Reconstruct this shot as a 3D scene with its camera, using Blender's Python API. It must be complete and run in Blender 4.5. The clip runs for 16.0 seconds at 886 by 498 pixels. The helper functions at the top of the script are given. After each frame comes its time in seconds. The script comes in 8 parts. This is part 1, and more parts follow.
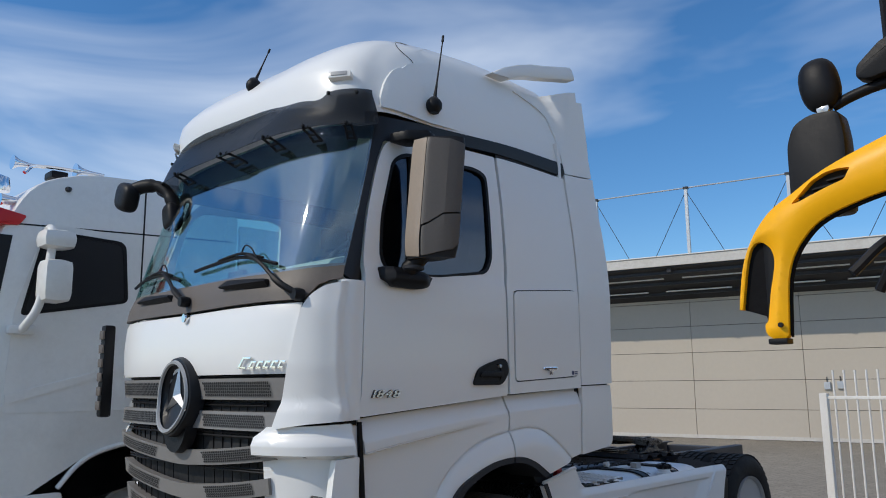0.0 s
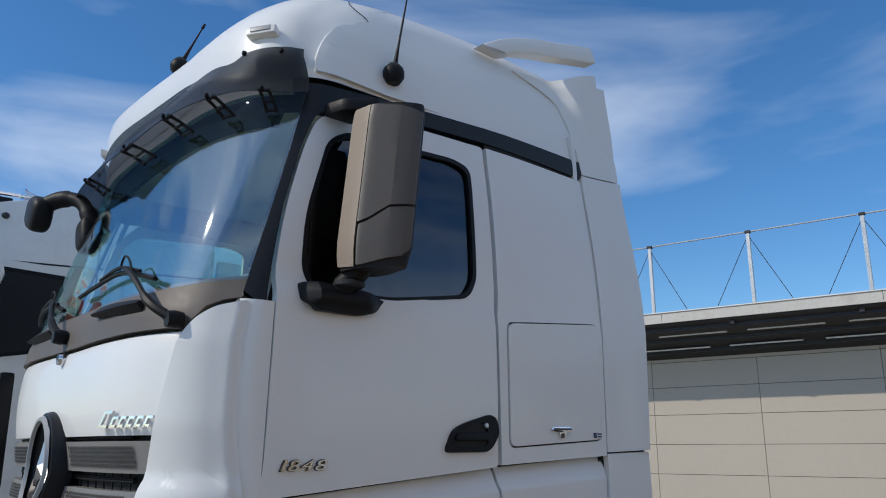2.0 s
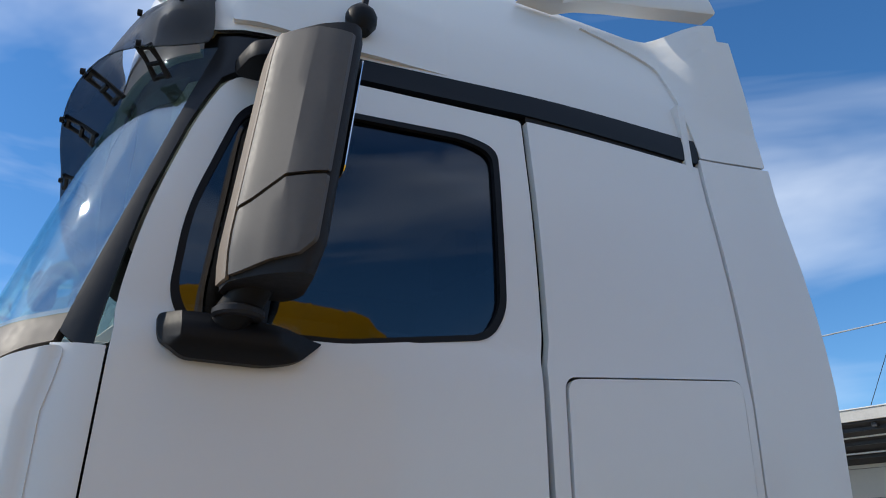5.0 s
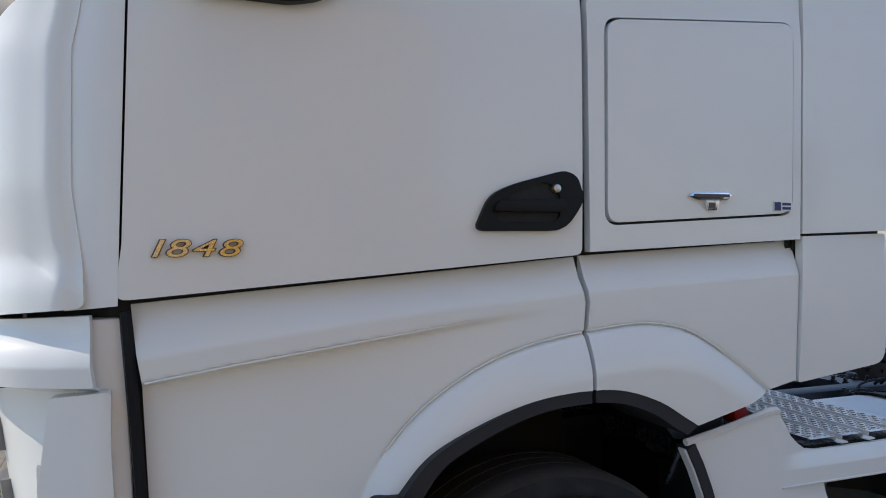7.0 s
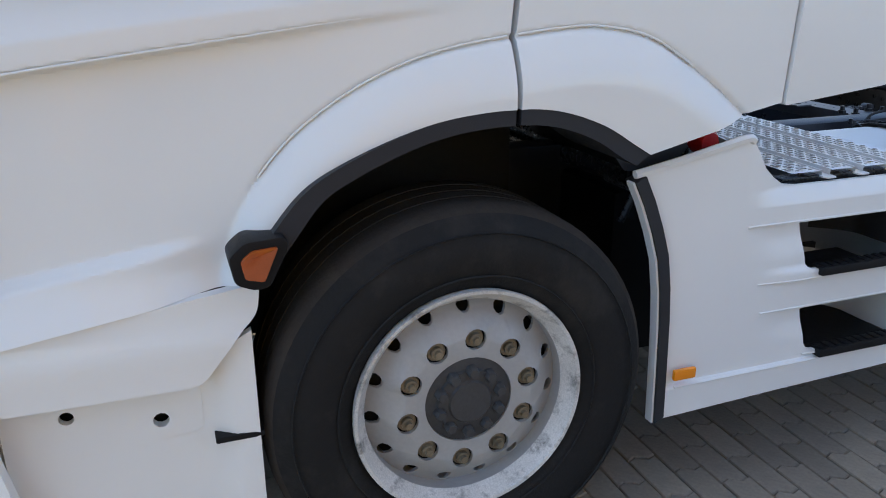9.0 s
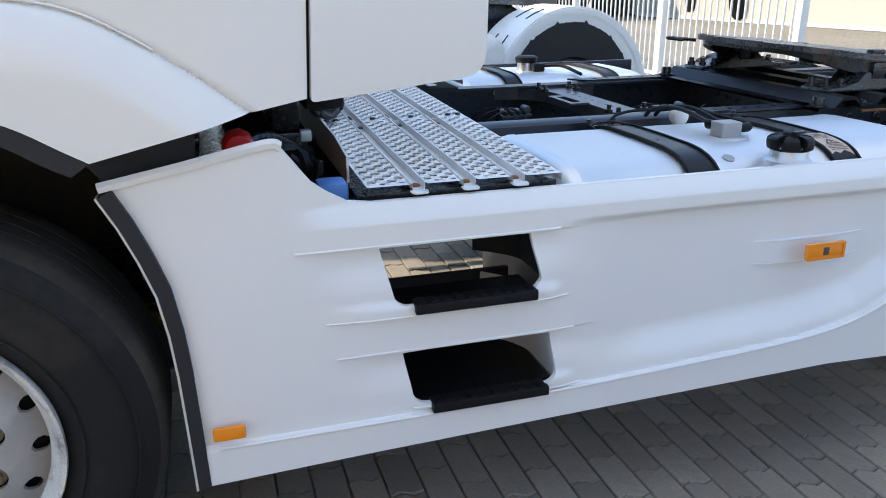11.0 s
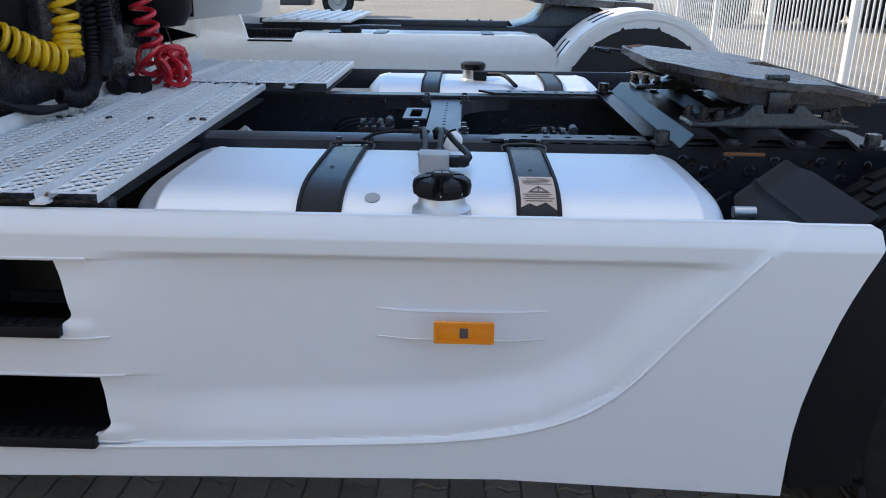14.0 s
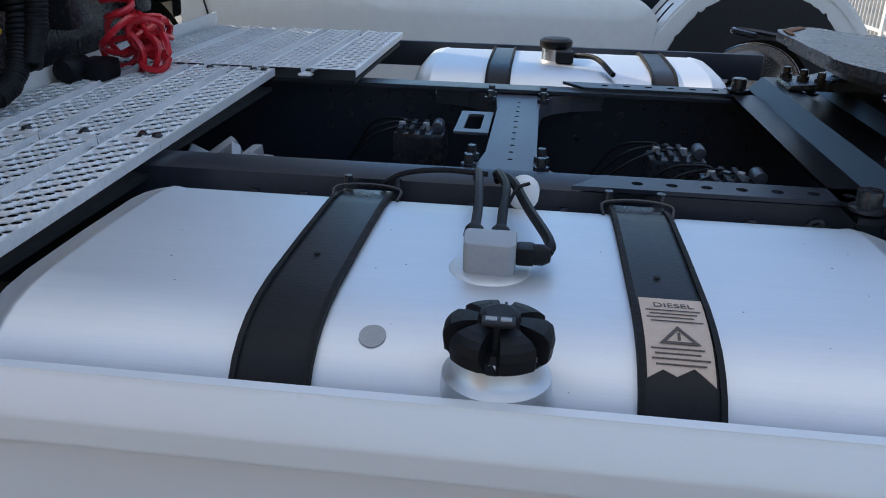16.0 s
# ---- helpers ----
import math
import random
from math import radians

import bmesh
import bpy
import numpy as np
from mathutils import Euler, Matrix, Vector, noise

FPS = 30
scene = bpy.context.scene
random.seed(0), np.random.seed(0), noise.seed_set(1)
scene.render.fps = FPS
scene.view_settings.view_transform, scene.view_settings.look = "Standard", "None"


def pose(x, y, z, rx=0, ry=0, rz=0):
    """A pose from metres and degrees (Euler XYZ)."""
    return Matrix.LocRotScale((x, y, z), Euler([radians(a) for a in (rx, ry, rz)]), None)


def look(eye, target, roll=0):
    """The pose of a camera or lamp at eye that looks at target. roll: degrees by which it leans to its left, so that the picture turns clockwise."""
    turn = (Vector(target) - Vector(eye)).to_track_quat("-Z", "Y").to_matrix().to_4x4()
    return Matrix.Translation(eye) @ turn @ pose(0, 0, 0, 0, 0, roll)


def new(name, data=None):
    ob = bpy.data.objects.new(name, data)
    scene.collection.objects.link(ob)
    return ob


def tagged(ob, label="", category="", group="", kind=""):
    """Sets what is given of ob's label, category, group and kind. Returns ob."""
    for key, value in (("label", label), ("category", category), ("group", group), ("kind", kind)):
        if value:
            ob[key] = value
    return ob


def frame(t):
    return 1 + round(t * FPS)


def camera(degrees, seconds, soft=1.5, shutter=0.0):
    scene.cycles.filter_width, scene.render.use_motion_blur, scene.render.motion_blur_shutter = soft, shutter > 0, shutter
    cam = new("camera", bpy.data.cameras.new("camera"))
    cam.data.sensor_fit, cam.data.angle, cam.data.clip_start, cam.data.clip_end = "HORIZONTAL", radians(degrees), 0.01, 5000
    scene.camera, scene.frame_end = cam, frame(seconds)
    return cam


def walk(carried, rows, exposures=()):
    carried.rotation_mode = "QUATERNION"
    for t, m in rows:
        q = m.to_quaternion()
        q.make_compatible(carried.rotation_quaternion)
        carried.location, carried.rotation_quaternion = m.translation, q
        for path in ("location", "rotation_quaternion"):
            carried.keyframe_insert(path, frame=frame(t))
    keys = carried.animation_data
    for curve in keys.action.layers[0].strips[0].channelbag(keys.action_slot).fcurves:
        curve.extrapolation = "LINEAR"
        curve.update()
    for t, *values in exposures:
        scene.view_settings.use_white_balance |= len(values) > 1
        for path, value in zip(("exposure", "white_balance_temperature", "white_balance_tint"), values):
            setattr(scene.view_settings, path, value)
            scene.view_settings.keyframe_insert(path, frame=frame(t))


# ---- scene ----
cam = camera(59.0, 16.0, 1.0)
PATH = [
    (0, (-3.731, -3.202, 1.666), (-2.322, -1.824, 2.003), -0.5),
    (0.5, (-3.374, -3.133, 1.666), (-2.022, -1.708, 2.044), -0.6),
    (1, (-3.093, -2.961, 1.665), (-1.783, -1.531, 2.153), -0.8),
    (1.5, (-2.819, -2.763, 1.66), (-1.522, -1.322, 2.15), -0.5),
    (2, (-2.502, -2.593, 1.683), (-1.22, -1.137, 2.168), -0.2),
    (2.5, (-2.267, -2.365, 1.714), (-0.994, -0.912, 2.231), -0.0),
    (3, (-2.025, -2.196, 1.729), (-0.816, -0.781, 2.46), -0.1),
    (5.3, (-1.059, -1.908, 1.743), (-0.307, -0.198, 2.459), -0.3),
    (5.5, (-1.049, -1.918, 1.731), (-0.303, -0.173, 2.36), -0.0),
    (6, (-1.05, -1.905, 1.663), (-0.307, -0.103, 2.109), -0.2),
    (6.5, (-1.06, -1.892, 1.628), (-0.313, -0.044, 1.799), -0.3),
    (7, (-1.066, -1.879, 1.613), (-0.321, -0.023, 1.604), -0.4),
    (7.5, (-1.053, -1.867, 1.583), (-0.318, -0.026, 1.32), -0.4),
    (8, (-0.986, -1.805, 1.533), (-0.273, 0.019, 1.127), -0.2),
    (8.2, (-0.938, -1.755, 1.518), (-0.245, 0.052, 1.014), -0.1),
    (10.3, (0.168, -1.573, 1.434), (0.78, 0.197, 0.732), -0.3),
    (10.5, (0.319, -1.583, 1.42), (0.921, 0.19, 0.717), -0.4),
    (11, (0.675, -1.619, 1.421), (1.231, 0.184, 0.756), -0.2),
    (11.5, (1.065, -1.585, 1.4), (1.542, 0.249, 0.76), -0.1),
    (12, (1.45, -1.582, 1.392), (1.854, 0.271, 0.756), 0.0),
    (12.5, (1.771, -1.595, 1.389), (2.107, 0.272, 0.755), -0.1),
    (13, (2.028, -1.529, 1.387), (2.254, 0.35, 0.74), 0.2),
    (13.5, (2.19, -1.517, 1.397), (2.229, 0.372, 0.742), 0.1),
    (14, (2.248, -1.47, 1.402), (2.199, 0.415, 0.737), 0.7),
    (14.5, (2.201, -1.265, 1.417), (2.122, 0.616, 0.742), 0.8),
    (15, (2.181, -1.056, 1.412), (2.097, 0.798, 0.666), 0.8),
    (15.5, (2.203, -0.81, 1.418), (2.13, 1.037, 0.654), 1.2),
    (16, (2.226, -0.64, 1.408), (2.016, 1.187, 0.621), 1.4),
]
EXPOSURES = [(0.0, -0.42, 6100, 7), (1.5, -0.44, 6100, 7), (3.0, -0.26, 5950, 7), (5.5, -0.17, 6150, 7), (6.5, -0.04, 6300, 7), (7.5, 0.24, 6300, 7), (8.2, 0.42, 6300, 7),
             (10.3, 1.17, 6450, 6), (11.2, 1.00, 6450, 6), (12.0, 0.66, 6450, 6), (13.0, 0.76, 6500, 7), (14.5, 0.68, 6550, 8), (15.0, 0.60, 6550, 8), (16.0, 0.42, 6550, 7)]
walk(cam, [(t, look(eye, target, roll)) for t, eye, target, roll in PATH], EXPOSURES)

# ---- world, sun ----
SUN_TO = Vector((-0.76, 0.34, 0.67)).normalized()
world = bpy.data.worlds.new("sky")
scene.world = world
world.use_nodes = True
wn, wl = world.node_tree.nodes, world.node_tree.links
sky = wn.new("ShaderNodeTexSky")
sky.sky_type, sky.sun_disc = "NISHITA", False
sky.sun_elevation = math.asin(SUN_TO.z)
sky.sun_rotation = math.atan2(SUN_TO.x, SUN_TO.y)
sky.air_density, sky.dust_density, sky.ozone_density = 1.0, 0.15, 5.0
wtc = wn.new("ShaderNodeTexCoord")
wmap = wn.new("ShaderNodeMapping")
wmap.inputs["Scale"].default_value = (1.5, 0.8, 4.2)
wmap.inputs["Rotation"].default_value = (0.15, 0.25, 0.7)
wnoise = wn.new("ShaderNodeTexNoise")
wnoise.inputs["Scale"].default_value = 1.3
wnoise.inputs["Detail"].default_value = 5.0
wnoise.inputs["Roughness"].default_value = 0.52
wnoise.inputs["Distortion"].default_value = 0.6
wramp = wn.new("ShaderNodeValToRGB")
wramp.color_ramp.elements[0].position, wramp.color_ramp.elements[0].color = 0.43, (0, 0, 0, 1)
wramp.color_ramp.elements[1].position, wramp.color_ramp.elements[1].color = 0.80, (1, 1, 1, 1)
wmul = wn.new("ShaderNodeMath")
wmul.operation, wmul.inputs[1].default_value = "MULTIPLY", 0.56
wsep = wn.new("ShaderNodeSeparateXYZ")
wveil = wn.new("ShaderNodeMapRange")
wveil.inputs["From Min"].default_value, wveil.inputs["From Max"].default_value = 0.66, 0.95
wveil.inputs["To Min"].default_value, wveil.inputs["To Max"].default_value = 0.0, 0.32
wadd = wn.new("ShaderNodeMath")
wadd.operation, wadd.use_clamp = "ADD", True
wl.new(wtc.outputs["Generated"], wsep.inputs[0])
wl.new(wsep.outputs["Z"], wveil.inputs["Value"])
wl.new(wveil.outputs[0], wadd.inputs[1])
wl.new(wmul.outputs[0], wadd.inputs[0])
wmix = wn.new("ShaderNodeMixRGB")
wmix.inputs[2].default_value = (11.0, 11.0, 11.2, 1)
wl.new(wtc.outputs["Generated"], wmap.inputs["Vector"])
wl.new(wmap.outputs[0], wnoise.inputs["Vector"])
wl.new(wnoise.outputs["Fac"], wramp.inputs[0])
wl.new(wramp.outputs[0], wmul.inputs[0])
wl.new(wadd.outputs[0], wmix.inputs[0])
wsat = wn.new("ShaderNodeHueSaturation")
wsat.inputs["Saturation"].default_value, wsat.inputs["Value"].default_value = 1.16, 1.22
wl.new(sky.outputs[0], wsat.inputs["Color"])
wl.new(wsat.outputs[0], wmix.inputs[1])
bgn = wn["Background"]
wl.new(wmix.outputs[0], bgn.inputs[0])
bgn.inputs[1].default_value = 0.135

sun = bpy.data.lights.new("sun", "SUN")
sun.energy, sun.angle, sun.color = 3.5, radians(0.6), (1.0, 0.875, 0.72)
sun_ob = new("sun", sun)
sun_ob.matrix_world = look(SUN_TO * 60, (0, 0, 0))


# ---- materials ----
def mat(name, col, rough=0.5, metal=0.0, coat=0.0, var=0.08, scale=6.0, bump=0.0, bscale=60.0, dirt=0.0, dirt_col=(0.25, 0.22, 0.18), island=0.0, spec=0.5, stretch=(1, 1, 1)):
    """A surface with colour variation at two scales, a little dirt, and fine relief."""
    m = bpy.data.materials.new(name)
    m.use_nodes = True
    n, l = m.node_tree.nodes, m.node_tree.links
    b = n["Principled BSDF"]
    b.inputs["Metallic"].default_value = metal
    b.inputs["Specular IOR Level"].default_value = spec
    if coat:
        b.inputs["Coat Weight"].default_value = coat
        b.inputs["Coat Roughness"].default_value = 0.06
    tc = n.new("ShaderNodeTexCoord")
    mp = n.new("ShaderNodeMapping")
    mp.inputs["Scale"].default_value = stretch
    l.new(tc.outputs["Object"], mp.inputs["Vector"])
    big = n.new("ShaderNodeTexNoise")
    big.inputs["Scale"].default_value, big.inputs["Detail"].default_value = scale * 0.3, 4
    fine = n.new("ShaderNodeTexNoise")
    fine.inputs["Scale"].default_value, fine.inputs["Detail"].default_value = scale * 8, 5
    l.new(mp.outputs[0], big.inputs["Vector"])
    l.new(mp.outputs[0], fine.inputs["Vector"])
    add = n.new("ShaderNodeMath")
    add.operation = "ADD"
    l.new(big.outputs["Fac"], add.inputs[0])
    l.new(fine.outputs["Fac"], add.inputs[1])
    rng = n.new("ShaderNodeMapRange")
    rng.inputs["From Min"].default_value, rng.inputs["From Max"].default_value = 0.6, 1.4
    rng.inputs["To Min"].default_value, rng.inputs["To Max"].default_value = 1 - var, 1 + var
    l.new(add.outputs[0], rng.inputs["Value"])
    val = rng.outputs[0]
    if island:
        oi = n.new("ShaderNodeObjectInfo")
        ge = n.new("ShaderNodeNewGeometry")
        s = n.new("ShaderNodeMath")
        s.operation = "ADD"
        l.new(oi.outputs["Random"], s.inputs[0])
        l.new(ge.outputs["Random Per Island"], s.inputs[1])
        fr = n.new("ShaderNodeMath")
        fr.operation = "FRACT"
        l.new(s.outputs[0], fr.inputs[0])
        r2 = n.new("ShaderNodeMapRange")
        r2.inputs["To Min"].default_value, r2.inputs["To Max"].default_value = 1 - island, 1 + island
        l.new(fr.outputs[0], r2.inputs["Value"])
        mm = n.new("ShaderNodeMath")
        mm.operation = "MULTIPLY"
        l.new(val, mm.inputs[0])
        l.new(r2.outputs[0], mm.inputs[1])
        val = mm.outputs[0]
    hsv = n.new("ShaderNodeHueSaturation")
    hsv.inputs["Color"].default_value = (*col, 1)
    l.new(val, hsv.inputs["Value"])
    out = hsv.outputs[0]
    if dirt:
        dn = n.new("ShaderNodeTexNoise")
        dn.inputs["Scale"].default_value, dn.inputs["Detail"].default_value, dn.inputs["Roughness"].default_value = scale * 0.6, 9, 0.7
        l.new(tc.outputs["Object"], dn.inputs["Vector"])
        dr = n.new("ShaderNodeMapRange")
        dr.inputs["From Min"].default_value, dr.inputs["From Max"].default_value = 0.5, 0.72
        dr.inputs["To Max"].default_value = dirt
        l.new(dn.outputs["Fac"], dr.inputs["Value"])
        mx = n.new("ShaderNodeMixRGB")
        mx.inputs[2].default_value = (*dirt_col, 1)
        l.new(dr.outputs[0], mx.inputs[0])
        l.new(out, mx.inputs[1])
        out = mx.outputs[0]
    l.new(out, b.inputs["Base Color"])
    rr = n.new("ShaderNodeMapRange")
    rr.inputs["From Min"].default_value, rr.inputs["From Max"].default_value = 0.6, 1.4
    rr.inputs["To Min"].default_value, rr.inputs["To Max"].default_value = rough * 0.85, min(1, rough * 1.18)
    l.new(add.outputs[0], rr.inputs["Value"])
    l.new(rr.outputs[0], b.inputs["Roughness"])
    if bump:
        bn = n.new("ShaderNodeTexNoise")
        bn.inputs["Scale"].default_value, bn.inputs["Detail"].default_value = bscale, 6
        l.new(mp.outputs[0], bn.inputs["Vector"])
        bp = n.new("ShaderNodeBump")
        bp.inputs["Strength"].default_value, bp.inputs["Distance"].default_value = bump, 0.004
        l.new(bn.outputs["Fac"], bp.inputs["Height"])
        l.new(bp.outputs[0], b.inputs["Normal"])
    return m


def glass_mat(name, tint, rough=0.02, mixin=0.5, most=0.45):
    """Tinted automotive glass: clear part tinted, with mirror-like gloss."""
    m = bpy.data.materials.new(name)
    m.use_nodes = True
    n, l = m.node_tree.nodes, m.node_tree.links
    n.remove(n["Principled BSDF"])
    tr = n.new("ShaderNodeBsdfTransparent")
    tr.inputs[0].default_value = (*tint, 1)
    gl = n.new("ShaderNodeBsdfGlossy")
    gl.inputs["Roughness"].default_value = rough
    gl.inputs[0].default_value = (0.95, 0.97, 1.0, 1)
    fr = n.new("ShaderNodeFresnel")
    fr.inputs[0].default_value = 1.52
    boost = n.new("ShaderNodeMapRange")
    boost.inputs["To Min"].default_value, boost.inputs["To Max"].default_value = mixin, most
    l.new(fr.outputs[0], boost.inputs["Value"])
    mx = n.new("ShaderNodeMixShader")
    l.new(boost.outputs[0], mx.inputs[0])
    l.new(tr.outputs[0], mx.inputs[1])
    l.new(gl.outputs[0], mx.inputs[2])
    l.new(mx.outputs[0], n["Material Output"].inputs[0])
    return m


def smoked_mat(name, colour, clear):
    """Weathered smoked plastic: a glossy grey body that lets part of the light through."""
    m = mat(name, colour, 0.30, spec=0.3, var=0.15, scale=4, dirt=0.15, dirt_col=(0.05, 0.05, 0.05))
    n, l = m.node_tree.nodes, m.node_tree.links
    out = n["Material Output"]
    body = out.inputs[0].links[0].from_socket
    tr = n.new("ShaderNodeBsdfTransparent")
    tr.inputs[0].default_value = (0.50, 0.52, 0.55, 1)
    mx = n.new("ShaderNodeMixShader")
    mx.inputs[0].default_value = clear
    l.new(body, mx.inputs[1])
    l.new(tr.outputs[0], mx.inputs[2])
    l.new(mx.outputs[0], out.inputs[0])
    return m


WHITE = mat("white_truck_paint", (0.79, 0.785, 0.765), 0.36, coat=0.35, spec=0.4, var=0.008, scale=1.2, dirt=0.0, dirt_col=(0.55, 0.52, 0.46))
SKIRTW = mat("white_plastic_skirt", (0.78, 0.78, 0.77), 0.36, coat=0.2, var=0.010, scale=1.2, bump=0.03, bscale=300, dirt=0.0, dirt_col=(0.55, 0.53, 0.5))
NBWHITE = mat("white_paint_older", (0.78, 0.77, 0.74), 0.32, coat=0.35, var=0.04, scale=3.0, dirt=0.25, dirt_col=(0.5, 0.46, 0.4))
BLACK = mat("black_plastic", (0.008, 0.008, 0.0095), 0.48, var=0.15, scale=8, bump=0.15, bscale=500, spec=0.2)
GLOSSBLACK = mat("black_gloss_trim", (0.010, 0.011, 0.014), 0.42, var=0.1, scale=6, spec=0.3)
LINING = mat("dull_black_lining", (0.012, 0.012, 0.013), 0.95, var=0.2, scale=10, bump=0.3, bscale=200, spec=0.0)
TRIM = mat("dark_grey_trim", (0.024, 0.025, 0.030), 0.55, var=0.12, scale=8, bump=0.15, bscale=400, spec=0.3)
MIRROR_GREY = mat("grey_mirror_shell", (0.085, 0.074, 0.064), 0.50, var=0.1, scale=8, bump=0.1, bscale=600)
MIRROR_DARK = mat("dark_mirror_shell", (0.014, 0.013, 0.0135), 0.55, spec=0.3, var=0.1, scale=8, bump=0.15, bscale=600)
# Sunlight on the shell's front face is put into this paler tan.
MIRROR_SUNLIT = mat("sunlit_mirror_face", (0.27, 0.215, 0.165), 0.58, var=0.1, scale=8, bump=0.1, bscale=600)
COWL = mat("grey_brown_cowl", (0.115, 0.098, 0.084), 0.50, spec=0.35, var=0.1, scale=5, bump=0.1, bscale=500)
GRILLE = mat("grey_grille_plastic", (0.20, 0.19, 0.18), 0.45, var=0.08, scale=6, bump=0.1, bscale=500)
SEAM = mat("black_seam_backing", (0.010, 0.010, 0.011), 0.7, var=0.2, scale=5)
RUBBER = mat("tyre_rubber", (0.0095, 0.0094, 0.0098), 0.72, var=0.25, scale=6, bump=0.35, bscale=140, dirt=0.35, dirt_col=(0.075, 0.066, 0.055), spec=0.3)
TREAD = mat("dusty_tread_rubber", (0.042, 0.036, 0.031), 0.85, var=0.3, scale=7, bump=0.4, bscale=90, dirt=0.6, dirt_col=(0.085, 0.070, 0.055), spec=0.2)
RIM = mat("grey_rim_paint", (0.38, 0.375, 0.365), 0.46, metal=0.0, var=0.08, scale=10, dirt=0.3, dirt_col=(0.30, 0.27, 0.23), bump=0.1, bscale=200)
RIMEDGE = mat("chipped_rim_edge", (0.62, 0.60, 0.57), 0.5, var=0.3, scale=30, dirt=0.95, dirt_col=(0.03, 0.03, 0.03))
HUB = mat("dark_greasy_hub", (0.05, 0.05, 0.052), 0.5, var=0.25, scale=12, bump=0.3, bscale=120)
NUT = mat("corroded_wheel_nut", (0.24, 0.20, 0.14), 0.45, metal=0.6, var=0.3, scale=40)
CHASSIS = mat("dark_blue_grey_chassis", (0.021, 0.024, 0.033), 0.34, spec=0.38, var=0.25, scale=7, bump=0.12, bscale=200, dirt=0.2, dirt_col=(0.05, 0.048, 0.045))
IRON = mat("greasy_black_iron", (0.030, 0.030, 0.034), 0.27, metal=0.2, var=0.35, scale=9, bump=0.3, bscale=90, dirt=0.3, dirt_col=(0.09, 0.085, 0.08))
IRONTOP = mat("scuffed_coupling_plate", (0.095, 0.096, 0.108), 0.28, metal=0.55, var=0.55, scale=14, bump=0.45, bscale=34, stretch=(0.35, 1.6, 1), dirt=0.7, dirt_col=(0.16, 0.14, 0.12))
RUST = mat("rusty_edge", (0.20, 0.085, 0.030), 0.8, var=0.4, scale=20, bump=0.3, bscale=150)
TANK = mat("brushed_aluminium_tank", (0.74, 0.745, 0.75), 0.46, metal=0.85, var=0.05, scale=5, bump=0.05, bscale=160, stretch=(0.15, 4, 4), dirt=0.15, dirt_col=(0.5, 0.5, 0.5))
DECK = mat("galvanised_deck", (0.80, 0.80, 0.79), 0.42, metal=0.22, var=0.12, scale=12, bump=0.12, bscale=120, dirt=0.15, dirt_col=(0.30, 0.28, 0.25))
STEEL = mat("bare_steel", (0.55, 0.55, 0.55), 0.35, metal=0.9, var=0.12, scale=15)
LETTERMETAL = mat("worn_chrome_letters", (0.60, 0.60, 0.60), 0.26, metal=0.9, var=0.1, scale=60)
CHROME = mat("chrome", (0.78, 0.78, 0.80), 0.10, metal=1.0, var=0.03, scale=10)
ORANGE = mat("orange_lens", (0.88, 0.27, 0.004), 0.18, coat=0.6, var=0.10, scale=60, bump=0.15, bscale=400)
ORANGE_OLD = mat("faded_orange_lens", (0.34, 0.070, 0.016), 0.2, coat=0.6, var=0.2, scale=40)
REDHOSE = mat("red_air_hose", (0.58, 0.014, 0.026), 0.3, coat=0.3, var=0.1, scale=20)
YELHOSE = mat("yellow_air_hose", (0.84, 0.49, 0.010), 0.3, coat=0.3, var=0.12, scale=20, dirt=0.2, dirt_col=(0.15, 0.1, 0.03))
YELLOW = mat("yellow_vehicle_paint", (0.92, 0.44, 0.0), 0.4, coat=0.0, spec=0.25, var=0.05, scale=5, dirt=0.15, dirt_col=(0.55, 0.36, 0.12))
REDPLASTIC = mat("red_plastic", (0.50, 0.012, 0.015), 0.35, var=0.1, scale=20)
BLUEPLASTIC = mat("blue_plastic", (0.10, 0.25, 0.62), 0.45, var=0.1, scale=20)
PAPER = mat("white_paper", (0.78, 0.77, 0.74), 0.7, var=0.05, scale=10)
STICKER = mat("tan_warning_sticker", (0.62, 0.47, 0.36), 0.6, var=0.10, scale=20, dirt=0.3, dirt_col=(0.42, 0.30, 0.22))
INK = mat("dark_print", (0.09, 0.065, 0.055), 0.6, var=0.1)
NAVY = mat("navy_print", (0.015, 0.03, 0.12), 0.4, var=0.1)
GREYDISC = mat("grey_disc", (0.36, 0.36, 0.36), 0.5, metal=0.4, var=0.1, scale=30)
GREYBOX = mat("grey_sender_box", (0.34, 0.345, 0.35), 0.42, var=0.1, scale=20, bump=0.1, bscale=300)
CABIN = mat("grey_cabin_trim", (0.62, 0.62, 0.58), 0.7, var=0.1, scale=6)
CABINDARK = mat("dark_cabin_trim", (0.045, 0.045, 0.05), 0.7, var=0.1, scale=6)
GLASS = glass_mat("green_tinted_glass", (0.74, 0.90, 0.88), mixin=0.15, most=0.32)
SIDEGLASS = glass_mat("dark_side_glass", (0.16, 0.19, 0.24), mixin=0.065)
SMOKE = smoked_mat("smoked_visor_plastic", (0.030, 0.033, 0.037), 0.55)
LENS = glass_mat("clear_lamp_lens", (0.85, 0.87, 0.9), mixin=0.25)
MIRRORGLASS = mat("mirror_glass", (0.85, 0.86, 0.88), 0.03, metal=1.0, var=0.01)
PAVER = mat("grey_brown_paver", (0.245, 0.212, 0.170), 0.85, var=0.22, scale=9, bump=0.6, bscale=110, island=0.22, dirt=0.4, dirt_col=(0.11, 0.10, 0.09))
